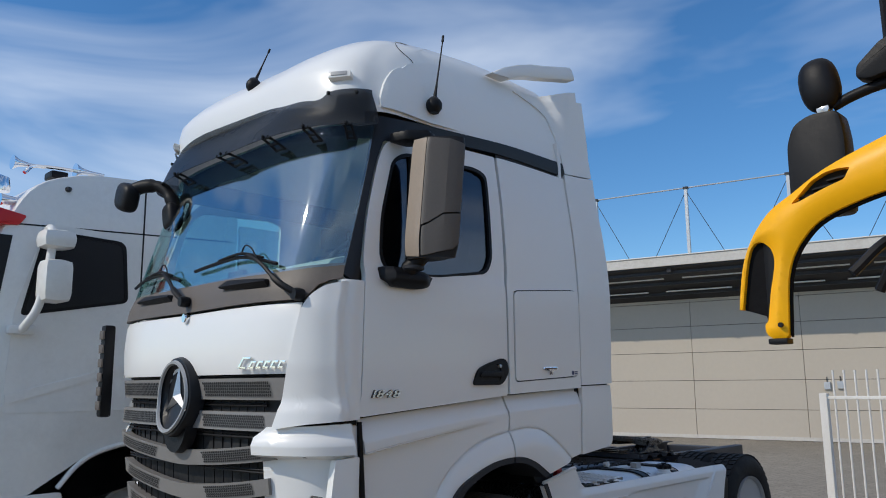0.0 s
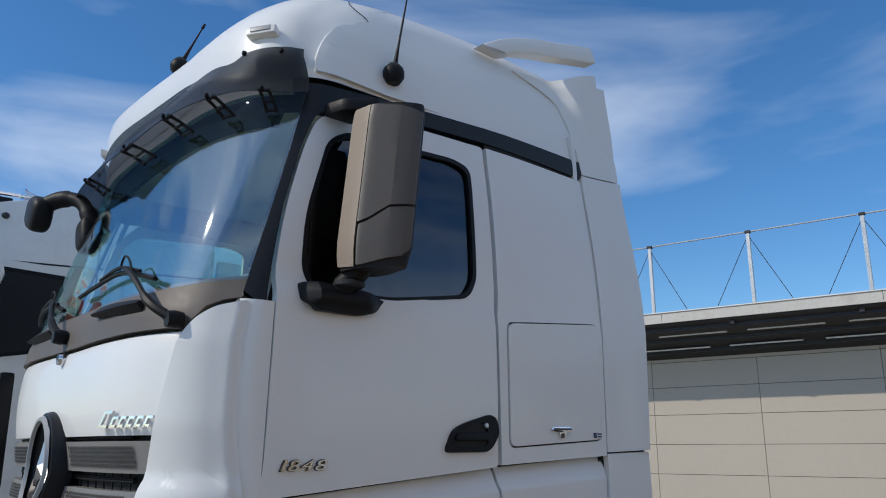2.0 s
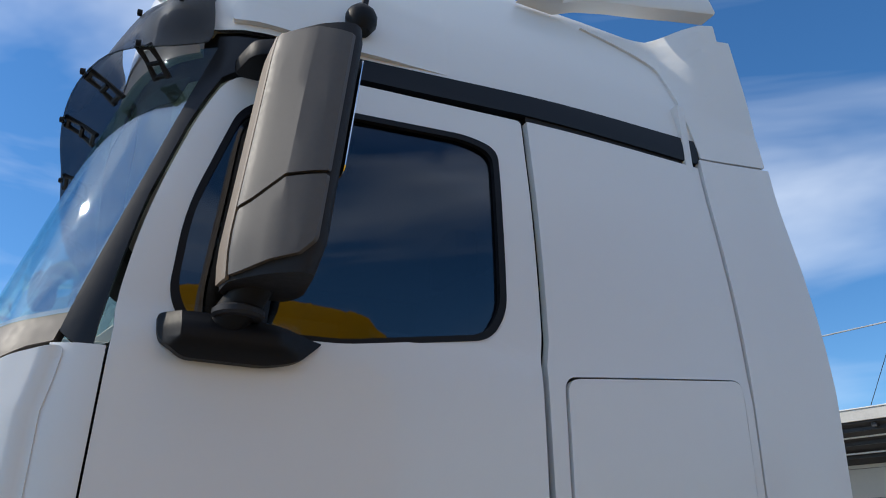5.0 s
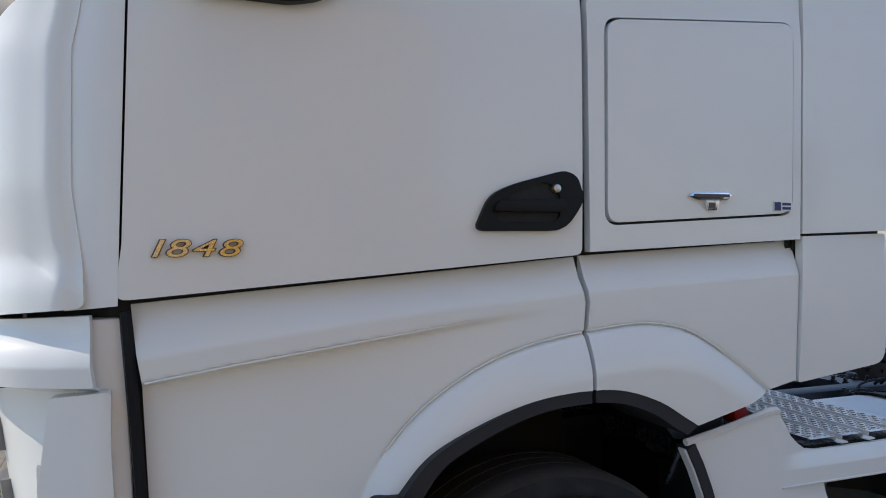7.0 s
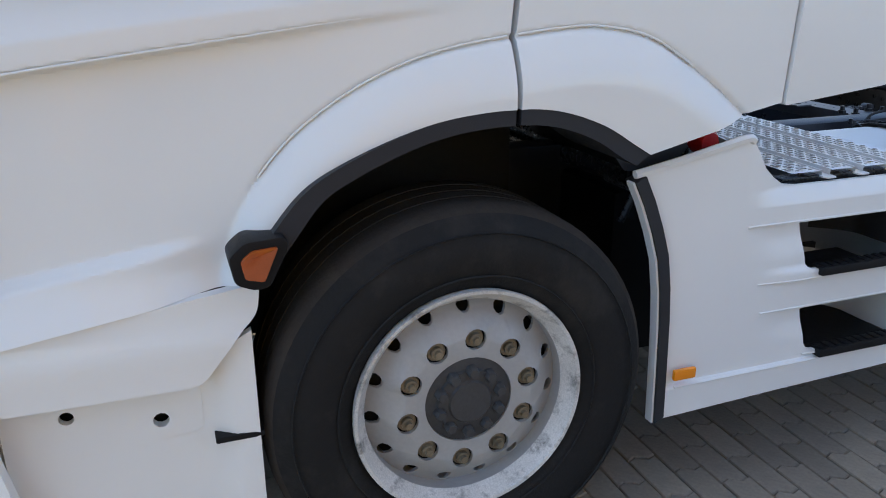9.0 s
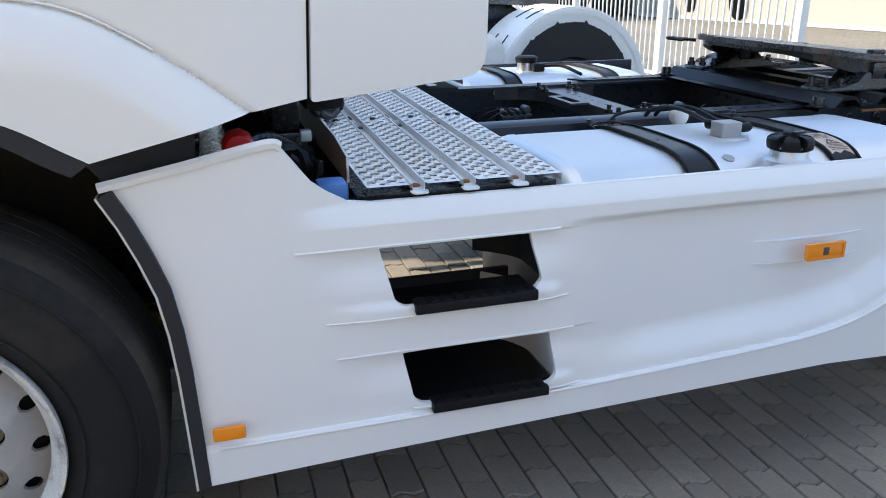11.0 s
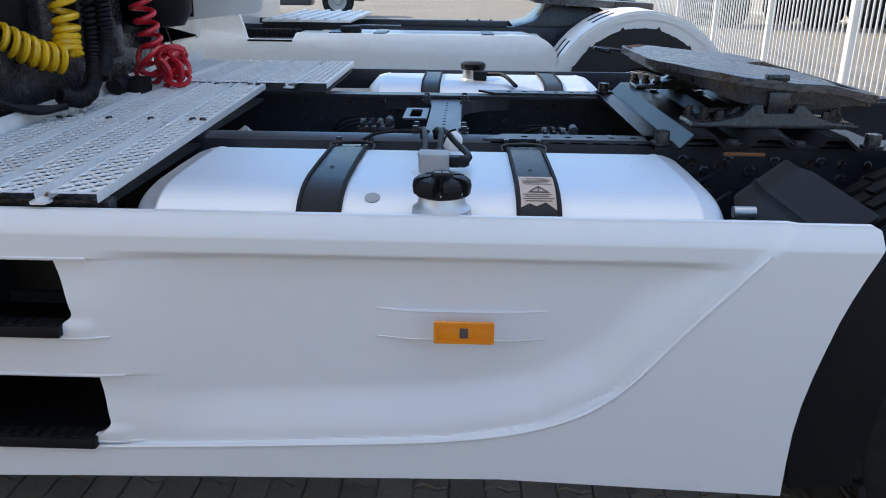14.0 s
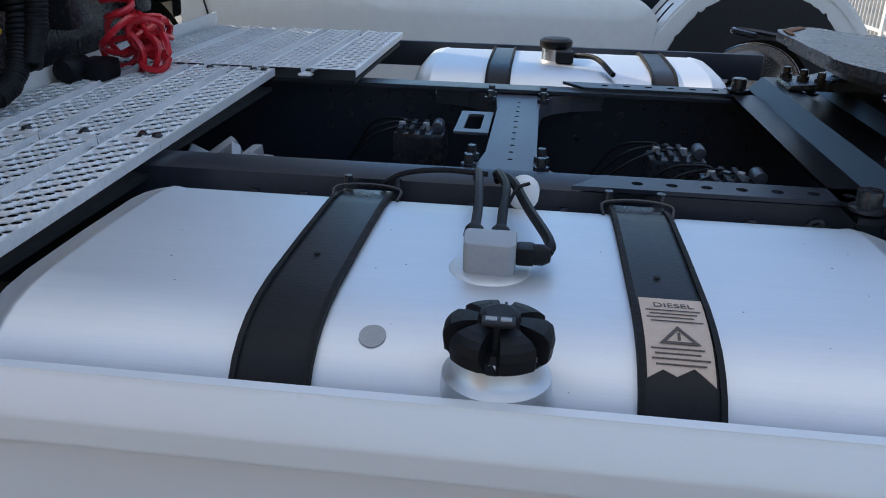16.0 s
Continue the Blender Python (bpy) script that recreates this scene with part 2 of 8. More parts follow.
FENCEW = mat("white_fence_paint", (0.76, 0.74, 0.70), 0.45, var=0.06, scale=6, dirt=0.25, dirt_col=(0.5, 0.45, 0.36))
PANEL = mat("cream_wall_panel", (0.50, 0.44, 0.36), 0.6, var=0.04, scale=1.2, bump=0.1, bscale=60, dirt=0.15, dirt_col=(0.45, 0.40, 0.33))
FASCIA = mat("weathered_fascia", (0.58, 0.55, 0.50), 0.6, var=0.12, scale=2.0, dirt=0.5, dirt_col=(0.35, 0.30, 0.25))
CANOPY = mat("dark_canopy_steel", (0.024, 0.024, 0.027), 0.6, var=0.2, scale=2.0)
GALV = mat("galvanised_pole", (0.55, 0.56, 0.57), 0.45, metal=0.5, var=0.1, scale=8)
GREEN = mat("dark_green_vehicle", (0.030, 0.042, 0.024), 0.5, var=0.2, scale=4, dirt=0.3, dirt_col=(0.09, 0.085, 0.06))
DARKTRUCK = mat("dark_grey_vehicle", (0.045, 0.05, 0.06), 0.35, coat=0.3, var=0.1, scale=4)


def ground_mat():
    m = bpy.data.materials.new("yard_ground")
    m.use_nodes = True
    n, l = m.node_tree.nodes, m.node_tree.links
    b = n["Principled BSDF"]
    tc = n.new("ShaderNodeTexCoord")
    big = n.new("ShaderNodeTexNoise")
    big.inputs["Scale"].default_value, big.inputs["Detail"].default_value = 0.25, 6
    fine = n.new("ShaderNodeTexNoise")
    fine.inputs["Scale"].default_value, fine.inputs["Detail"].default_value = 9.0, 8
    br = n.new("ShaderNodeTexBrick")
    mp = n.new("ShaderNodeMapping")
    mp.inputs["Rotation"].default_value = (0, 0, math.pi / 2)
    br.inputs["Scale"].default_value = 1.0
    br.inputs["Brick Width"].default_value, br.inputs["Row Height"].default_value, br.inputs["Mortar Size"].default_value = 0.205, 0.1035, 0.004
    br.inputs["Color1"].default_value, br.inputs["Color2"].default_value, br.inputs["Mortar"].default_value = (0.235, 0.208, 0.168, 1), (0.285, 0.252, 0.205, 1), (0.11, 0.095, 0.075, 1)
    for a in (big, fine):
        l.new(tc.outputs["Object"], a.inputs["Vector"])
    l.new(tc.outputs["Object"], mp.inputs["Vector"])
    l.new(mp.outputs[0], br.inputs["Vector"])
    add = n.new("ShaderNodeMath")
    add.operation = "ADD"
    l.new(big.outputs["Fac"], add.inputs[0])
    l.new(fine.outputs["Fac"], add.inputs[1])
    rg = n.new("ShaderNodeMapRange")
    rg.inputs["From Min"].default_value, rg.inputs["From Max"].default_value = 0.6, 1.4
    rg.inputs["To Min"].default_value, rg.inputs["To Max"].default_value = 0.78, 1.2
    l.new(add.outputs[0], rg.inputs["Value"])
    hs = n.new("ShaderNodeHueSaturation")
    l.new(br.outputs["Color"], hs.inputs["Color"])
    l.new(rg.outputs[0], hs.inputs["Value"])
    l.new(hs.outputs[0], b.inputs["Base Color"])
    b.inputs["Roughness"].default_value = 0.88
    bp = n.new("ShaderNodeBump")
    bp.inputs["Strength"].default_value, bp.inputs["Distance"].default_value = 0.5, 0.004
    l.new(fine.outputs["Fac"], bp.inputs["Height"])
    l.new(bp.outputs[0], b.inputs["Normal"])
    return m


GROUND = ground_mat()


CROSSGREY = mat("blue_grey_pressed_steel", (0.085, 0.092, 0.108), 0.34, metal=0.25, var=0.15, scale=9, bump=0.08, bscale=160)
STRAP = mat("black_painted_strap", (0.013, 0.013, 0.015), 0.33, spec=0.2, var=0.25, scale=9, bump=0.1, bscale=160, dirt=0.2, dirt_col=(0.06, 0.055, 0.05))


# ---- mesh tools ----
def thing(name, at, label, category, group="", kind=""):
    e = new(name)
    e.location = at
    e.empty_display_size = 0.2
    bpy.context.view_layer.update()
    return tagged(e, label, category, group, kind)


def mesh_from(name, bm, material, smooth=False):
    me = bpy.data.meshes.new(name)
    bm.normal_update()
    bm.to_mesh(me)
    bm.free()
    if material:
        me.materials.append(material)
    if smooth:
        me.polygons.foreach_set("use_smooth", [True] * len(me.polygons))
        me.set_sharp_from_angle(angle=radians(40))
    return me


SHAPING = []


def part(name, bm, material, parent=None, label="", smooth=True):
    """Links a bmesh, given in world places, as one mesh under a thing or a part. What is in SHAPING forms it first."""
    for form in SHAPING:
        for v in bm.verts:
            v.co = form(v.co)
    ob = new(name, mesh_from(name, bm, material, smooth))
    if parent is not None:
        ob.parent = parent
        top = parent
        off = Vector(parent.location)
        while top.parent is not None:
            top = top.parent
            off = Vector(top.location)
        if parent is top:
            ob.matrix_parent_inverse = Matrix.Translation(-off)
        else:
            ob.matrix_parent_inverse = Matrix.Identity(4)
    if label:
        tagged(ob, label)
    return ob


def lone(name, bm, material, label, category, group="", kind="", smooth=True):
    return tagged(part(name, bm, material, None, "", smooth), label, category, group, kind)


def add_box(bm, x0, x1, y0, y1, z0, z1, m=None, bev=0.0):
    r = bmesh.ops.create_cube(bm, size=1)
    t = Matrix.Translation(((x0 + x1) / 2, (y0 + y1) / 2, (z0 + z1) / 2)) @ Matrix.Diagonal((abs(x1 - x0), abs(y1 - y0), abs(z1 - z0), 1))
    bmesh.ops.transform(bm, matrix=(m @ t if m else t), verts=r["verts"])
    if bev:
        es = {e for v in r["verts"] for e in v.link_edges}
        bmesh.ops.bevel(bm, geom=list(es), offset=bev, segments=2, affect="EDGES", profile=0.6)
    return bm


def box(x0, x1, y0, y1, z0, z1, bev=0.006, m=None):
    return add_box(bmesh.new(), x0, x1, y0, y1, z0, z1, m, bev)


def rpoly(pts, r=0.02, n=4):
    """A polygon with its corners rounded; r one number or one per corner."""
    out, k = [], len(pts)
    for i in range(k):
        p, a, b = Vector(pts[i]), Vector(pts[i - 1]), Vector(pts[(i + 1) % k])
        ri = r[i] if isinstance(r, (list, tuple)) else r
        da, db = (a - p), (b - p)
        d = min(ri, da.length * 0.45, db.length * 0.45)
        if d < 1e-4:
            out.append((p.x, p.y))
            continue
        s, e = p + da.normalized() * d, p + db.normalized() * d
        for j in range(n + 1):
            t = j / n
            q = s.lerp(p, t).lerp(p.lerp(e, t), t)
            out.append((q.x, q.y))
    return out


def circle(cx, cz, r, n=16, a0=0.0):
    return [(cx + r * math.cos(a0 + 2 * math.pi * i / n), cz + r * math.sin(a0 + 2 * math.pi * i / n)) for i in range(n)]


def frange(a, b, s):
    k = max(1, int(round((b - a) / s)))
    return [a + (b - a) * i / k for i in range(k + 1)]


def sheet(outer, holes=(), cu=(), cv=(), f=None, th=0.02):
    """A shaped panel: a polygon with holes in (u, v), cut at cu and cv, laid on the surface f(u, v, depth), with thickness."""
    g = bmesh.new()
    edges = []
    for loop in (outer, *holes):
        vs = [g.verts.new((u, 0, v)) for u, v in loop]
        edges += [g.edges.new((vs[i], vs[(i + 1) % len(vs)])) for i in range(len(vs))]
    bmesh.ops.triangle_fill(g, use_beauty=True, use_dissolve=False, edges=edges)
    for c in cu:
        bmesh.ops.bisect_plane(g, geom=g.verts[:] + g.edges[:] + g.faces[:], plane_co=(c, 0, 0), plane_no=(1, 0, 0), dist=1e-5)
    for c in cv:
        bmesh.ops.bisect_plane(g, geom=g.verts[:] + g.edges[:] + g.faces[:], plane_co=(0, 0, c), plane_no=(0, 0, 1), dist=1e-5)
    g.verts.index_update()
    uv = [(v.co.x, v.co.z) for v in g.verts]
    if f is None:
        f = lambda u, v, d: (u, d, v)
    bm = bmesh.new()
    front = [bm.verts.new(f(u, v, 0.0)) for u, v in uv]
    back = [bm.verts.new(f(u, v, th)) for u, v in uv]
    for face in g.faces:
        ids = [v.index for v in face.verts]
        area = sum(uv[ids[i]][0] * uv[ids[(i + 1) % len(ids)]][1] - uv[ids[(i + 1) % len(ids)]][0] * uv[ids[i]][1] for i in range(len(ids)))
        if area < 0:
            ids.reverse()
        bm.faces.new([front[i] for i in ids])
        bm.faces.new([back[i] for i in reversed(ids)])
    for e in g.edges:
        if len(e.link_faces) == 1:
            a, b = e.verts[0].index, e.verts[1].index
            ra, rb = bm.verts.new(front[a].co), bm.verts.new(front[b].co)
            sa, sb = bm.verts.new(back[a].co), bm.verts.new(back[b].co)
            bm.faces.new((ra, rb, sb, sa))
    g.free()
    return bm


def prism(poly, y0, y1, bev=0.0, axis="y", m=None):
    """A polygon drawn out from y0 to y1. axis y: poly in (x, z); axis x: in (y, z); axis z: in (x, y)."""
    bm = bmesh.new()
    put = {"y": lambda a, b, d: (a, d, b), "x": lambda a, b, d: (d, a, b), "z": lambda a, b, d: (a, b, d)}[axis]
    lo = [bm.verts.new(put(a, b, y0)) for a, b in poly]
    hi = [bm.verts.new(put(a, b, y1)) for a, b in poly]
    k = len(poly)
    bm.faces.new(lo)
    bm.faces.new(list(reversed(hi)))
    for i in range(k):
        bm.faces.new((lo[i], lo[(i + 1) % k], hi[(i + 1) % k], hi[i]))
    bmesh.ops.recalc_face_normals(bm, faces=bm.faces[:])
    if bev:
        rim = [e for e in bm.edges if e.calc_face_angle(0) > 0.6]
        bmesh.ops.bevel(bm, geom=rim, offset=bev, segments=2, affect="EDGES", profile=0.6)
    if m:
        bm.transform(m)
    return bm


def add_tube(bm, pts, r, n=8, closed=False):
    pts = [Vector(p) for p in pts]
    k = len(pts)
    up = None
    rings = []
    for i, p in enumerate(pts):
        a, b = (pts[i - 1], pts[(i + 1) % k]) if closed else (pts[max(i - 1, 0)], pts[min(i + 1, k - 1)])
        t = (b - a).normalized()
        if up is None:
            up = t.orthogonal().normalized()
        up = (up - t * up.dot(t)).normalized()
        side = t.cross(up)
        rr = r[i] if isinstance(r, (list, tuple)) else r
        rings.append([bm.verts.new(p + (up * math.cos(2 * math.pi * j / n) + side * math.sin(2 * math.pi * j / n)) * rr) for j in range(n)])
    for i in range(k if closed else k - 1):
        a, b = rings[i], rings[(i + 1) % k]
        for j in range(n):
            bm.faces.new((a[j], a[(j + 1) % n], b[(j + 1) % n], b[j]))
    if not closed:
        bm.faces.new(list(reversed(rings[0])))
        bm.faces.new(rings[-1])
    return bm


def tube(pts, r, n=8, closed=False):
    return add_tube(bmesh.new(), pts, r, n, closed)


def smooth_path(pts, k=6):
    """Catmull-Rom through the points."""
    P = [Vector(p) for p in pts]
    P = [P[0] * 2 - P[1]] + P + [P[-1] * 2 - P[-2]]
    out = []
    for i in range(1, len(P) - 2):
        for j in range(k):
            t = j / k
            a, b, c, d = P[i - 1], P[i], P[i + 1], P[i + 2]
            out.append(0.5 * ((2 * b) + (c - a) * t + (2 * a - 5 * b + 4 * c - d) * t * t + (3 * b - a - 3 * c + d) * t ** 3))
    out.append(P[-2])
    return out


def add_lathe(bm, prof, c, n=32, axis="y", close=False, caps=True):
    """Turns a profile of (radius, along) round an axis through c."""
    c = Vector(c)
    rings = []
    for r, a in prof:
        ring = []
        for j in range(n):
            w = 2 * math.pi * j / n
            d = {"y": (r * math.cos(w), a, r * math.sin(w)), "z": (r * math.cos(w), r * math.sin(w), a), "x": (a, r * math.cos(w), r * math.sin(w))}[axis]
            ring.append(bm.verts.new(c + Vector(d)))
        rings.append(ring)
    seq = list(range(len(prof))) + ([0] if close else [])
    for i, j in zip(seq, seq[1:]):
        for q in range(n):
            bm.faces.new((rings[i][q], rings[i][(q + 1) % n], rings[j][(q + 1) % n], rings[j][q]))
    if not close and caps:
        for ring, r in ((rings[0], prof[0][0]), (rings[-1], prof[-1][0])):
            if r > 1e-5:
                bm.faces.new(ring)
    bmesh.ops.recalc_face_normals(bm, faces=bm.faces[:])
    return bm


def lathe(prof, c, n=32, axis="y", close=False, caps=True):
    return add_lathe(bmesh.new(), prof, c, n, axis, close, caps)


def hexnut(c, r, h, axis="y"):
    return lathe([(r * 0.3, -h * 1.35), (r * 0.55, -h * 1.3), (r * 0.55, -h), (r, -h), (r, 0)], c, 6, axis)


def lettering(name, text, size, m, material, parent, depth=0.004, label="", shear=0.0, bold=0.0):
    cu = bpy.data.curves.new("t", "FONT")
    cu.body, cu.size, cu.extrude, cu.shear = text, size, depth, shear
    cu.bevel_depth = 0.0
    cu.offset = bold
    tmp = bpy.data.objects.new("t", cu)
    scene.collection.objects.link(tmp)
    me = bpy.data.meshes.new_from_object(tmp.evaluated_get(bpy.context.evaluated_depsgraph_get()))
    bpy.data.objects.remove(tmp)
    bm = bmesh.new()
    bm.from_mesh(me)
    bpy.data.meshes.remove(me)
    bm.transform(m)
    return part(name, bm, material, parent, label, smooth=False)


def spline(pts, k=4):
    """A smooth line through points of a plane."""
    return [(p[0], p[1]) for p in smooth_path([Vector((a, b, 0)) for a, b in pts], k)]


def lerp_table(rows, z):
    if z <= rows[0][0]:
        return rows[0][1]
    for (a, va), (b, vb) in zip(rows, rows[1:]):
        if z <= b:
            t = (z - a) / (b - a)
            return va + (vb - va) * t
    return rows[-1][1]


def sstep(a, b, x):
    t = min(1, max(0, (x - a) / (b - a)))
    return t * t * (3 - 2 * t)


# ---- the ground ----
gb = bmesh.new()
bmesh.ops.create_grid(gb, x_segments=40, y_segments=40, size=400)
gb.transform(Matrix.Translation((20, 0, -0.012)))
lone("ground", gb, GROUND, "sunlit yard of worn grey-brown pavers", "ground", kind="structure", smooth=False)


# ---- the white tractor truck ----
truck = thing("tractor_truck", (1.2, 1.2, 0.0), "white two-axle tractor truck with a tall sleeper cab and bare chassis", "truck")
YC = 1.22
FRONT_X = [(0.3, -1.36), (0.9, -1.46), (1.35, -1.52), (1.75, -1.57), (2.05, -1.565), (2.12, -1.55), (2.25, -1.53), (2.35, -1.505), (3.15, -1.27), (3.3, -1.225), (3.42, -1.205), (3.52, -1.18), (3.62, -1.135), (3.72, -1.06), (3.80, -0.97), (3.88, -0.85), (3.95, -0.715), (4.0, -0.60), (4.04, -0.46), (4.06, -0.36)]
SIDE_Y = [(0.3, 0.03), (1.3, 0.0), (2.3, 0.0), (2.9, 0.02), (3.25, 0.045), (3.4, 0.06), (3.55, 0.09), (3.68, 0.135), (3.80, 0.185), (3.88, 0.24), (3.95, 0.32), (4.00, 0.42), (4.04, 0.55), (4.065, 0.75)]
EXPS = [(3.2, 2.75), (3.36, 4.0)]
CORNER, NEXP, ARC = 0.47, 2.75, 1.42


def cab_pt(u, z, d=0.0):
    """The cab's skin. On the side u is the place along the truck; past the corner it runs round to the front's middle. d: depth below the skin."""
    xf, ys = lerp_table(FRONT_X, z), lerp_table(SIDE_Y, z)
    xs = xf + CORNER
    if u >= xs:
        return (u, ys + d, z)
    t = min(2.0, (xs - u) / ARC)
    far = t > 1
    th = (2 - t if far else t) * math.pi / 2
    NX = lerp_table(EXPS, z)
    s, c = math.sin(th) ** (2 / NX), math.cos(th) ** (2 / NX)
    cc, ww = CORNER, (YC - ys)
    x, y = xs - cc * s, YC - ww * c
    nx, ny = -(s ** (NX - 1)) / cc, -(c ** (NX - 1)) / ww
    k = math.hypot(nx, ny) or 1
    x, y = x - nx / k * d, y - ny / k * d
    y = 2 * YC - y if far else y
    return (x - 0.075 * max(0.0, y - 1.0), y, z)


def front_pt(t, z, d=0.0):
    """The same skin by t: 0 the near side's corner, 1 the front's middle, 2 the far corner."""
    return cab_pt(lerp_table(FRONT_X, z) + CORNER - t * ARC, z, d)


def t_at(y):
    """t at which the front lies at y from the near side."""
    c = max(0.0, (YC - y) / YC)
    return math.acos(min(1, c ** (NEXP / 2))) / (math.pi / 2)


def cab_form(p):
    """Fits the cab to the camera's view: narrower, leaning back towards its roof, front nearly flat."""
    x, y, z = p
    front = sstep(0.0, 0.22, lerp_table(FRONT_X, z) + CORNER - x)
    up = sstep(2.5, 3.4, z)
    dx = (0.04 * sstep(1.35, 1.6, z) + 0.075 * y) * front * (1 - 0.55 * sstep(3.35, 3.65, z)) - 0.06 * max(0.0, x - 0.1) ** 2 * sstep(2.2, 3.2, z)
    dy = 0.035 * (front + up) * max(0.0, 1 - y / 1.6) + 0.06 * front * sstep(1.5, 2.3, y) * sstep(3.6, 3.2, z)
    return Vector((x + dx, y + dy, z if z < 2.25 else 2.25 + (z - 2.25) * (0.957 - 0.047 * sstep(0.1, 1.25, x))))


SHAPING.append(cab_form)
# inner dark hull behind the seams
hull = bmesh.new()
rings = []
for z in frange(1.30, 3.30, 0.2):
    ring = []
    for i in range(49):
        t = 2 * i / 48
        p = front_pt(t, z, 0.055)
        ring.append(hull.verts.new(p))
    ring.append(hull.verts.new((0.86, 2 * YC - lerp_table(SIDE_Y, z) - 0.055, z)))
    ring.insert(0, hull.verts.new((0.86, lerp_table(SIDE_Y, z) + 0.055, z)))
    rings.append((z, ring))
for (za, a), (zb, b) in zip(rings, rings[1:]):
    for i in range(len(a) - 1):
        glazed = za > 2.05 and i not in (0, len(a) - 2) and zb < 3.2
        sidewin = za > 2.2 and zb < 3.15 and i in (0, len(a) - 2)
        if glazed or sidewin:
            continue
        hull.faces.new((a[i], a[i + 1], b[i + 1], b[i]))
part("inner_hull", hull, SEAM, truck, "black backing behind the panel seams")

# floor and rear wall of the cab
part("cab_floor", box(-1.35, 0.86, 0.08, 2.32, 1.30, 1.36), SEAM, truck)
part("rear_wall", box(0.86, 0.90, 0.04, 2.36, 1.22, 3.5, 0.01), NBWHITE, truck, "plain cab rear wall")
# Black panel added to darken the white rear wall behind the hoses.
part("rear_panel", box(0.90, 0.925, 0.12, 2.28, 1.22, 2.2, 0.01), BLACK, truck, "black panel added over the cab rear to darken it")
part("side_backing", box(0.14, 0.86, 0.055, 0.075, 1.5, 3.3, 0.0), SEAM, truck)


def ymap(d0=0.0):
    return lambda u, v, d: cab_pt(u, v, d + d0)


# door with its window
door_o = [(-1.085, 1.495), (0.098, 1.585), (0.10, 2.28), (0.115, 2.36), (0.115, 3.185), (-0.50, 3.165), (-0.74, 3.13), (-0.86, 3.06), (-0.94, 2.90), (-1.02, 2.62), (-1.06, 2.25)]
door_o = rpoly(door_o, [0.02, 0.02, 0.1, 0.1, 0.02, 0.1, 0.12, 0.12, 0.1, 0.2, 0.1])
win_o = rpoly([(-0.90, 2.27), (-0.50, 2.275), (-0.06, 2.345), (-0.005, 2.44), (0.005, 3.03), (-0.10, 3.06), (-0.72, 3.03), (-0.82, 2.96), (-0.93, 2.60), (-0.945, 2.36)], [0.06, 0.05, 0.06, 0.05, 0.08, 0.05, 0.08, 0.08, 0.1, 0.06], 5)


def inset(poly, k):
    cx, cz = sum(p[0] for p in poly) / len(poly), sum(p[1] for p in poly) / len(poly)
    w, h = max(p[0] for p in poly) - min(p[0] for p in poly), max(p[1] for p in poly) - min(p[1] for p in poly)
    return [(cx + (x - cx) * (1 - 2 * k / w), cz + (z - cz) * (1 - 2 * k / h)) for x, z in poly]


def door_map(u, v, d):
    x, y, z = cab_pt(u, v, d)
    # a shallow step under the window, and a crowned skin
    waist = 0.010 * (1 - sstep(2.20, 2.34, v))
    rim = 0.008 * sstep(2.24, 2.34, v)
    return (x, y - waist + rim - 0.006 * math.sin(math.pi * min(1, max(0, (v - 1.5) / 0.8))), z)


door = part("door", sheet(door_o, [win_o], frange(-1.05, 0.1, 0.09), frange(1.55, 3.15, 0.07), door_map, 0.035), WHITE, truck, "closed white driver door")
part("window_seal", sheet(inset(win_o, -0.004), [inset(win_o, 0.017)], frange(-0.9, 0.0, 0.1), frange(2.3, 3.0, 0.1), lambda u, v, d: cab_pt(u, v, d + 0.004), 0.03), BLACK, door, "black rubber window seal")
pane = part("window_pane", sheet(inset(win_o, 0.014), [], frange(-0.9, 0.0, 0.1), frange(2.3, 3.0, 0.1), lambda u, v, d: cab_pt(u, v, d + 0.022), 0.004), SIDEGLASS, door, "dark tinted side window")
pane.visible_shadow = False
part("quarter_light_bar", tube(smooth_path([cab_pt(-0.66, 3.02, 0.014), cab_pt(-0.685, 2.7, 0.014), cab_pt(-0.72, 2.28, 0.014)]), 0.016, 8), BLACK, door)

# door handle: bowl, grip and lock
hb_o = rpoly([(-0.235, 1.65), (0.035, 1.65), (0.098, 1.735), (0.075, 1.80), (0.035, 1.815), (-0.12, 1.775), (-0.19, 1.745)], [0.03, 0.05, 0.04, 0.03, 0.03, 0.06, 0.05], 5)
hh_o = rpoly([(-0.18, 1.675), (0.02, 1.675), (0.02, 1.755), (-0.02, 1.785), (-0.12, 1.755)], 0.03, 4)
handle = part("door_handle", sheet(hb_o, [hh_o], [], [], lambda u, v, d: (u, -0.030 + d, v), 0.045), BLACK, door, "black recessed door handle")
part("handle_bowl", sheet(inset(hh_o, -0.012), [], [], [], lambda u, v, d: (u, -0.0225 + d, v), 0.004), SEAM, door)
part("handle_grip", prism(rpoly([(-0.185, 1.700), (0.03, 1.700), (0.03, 1.738), (-0.17, 1.730)], 0.014), -0.042, -0.018, 0.005), BLACK, door, "black pull handle bar")
part("lock_barrel", lathe([(0.004, -0.038), (0.011, -0.036), (0.012, -0.028), (0.012, -0.02)], (0.008, 0, 1.765), 16), STEEL, door, "bright key lock")
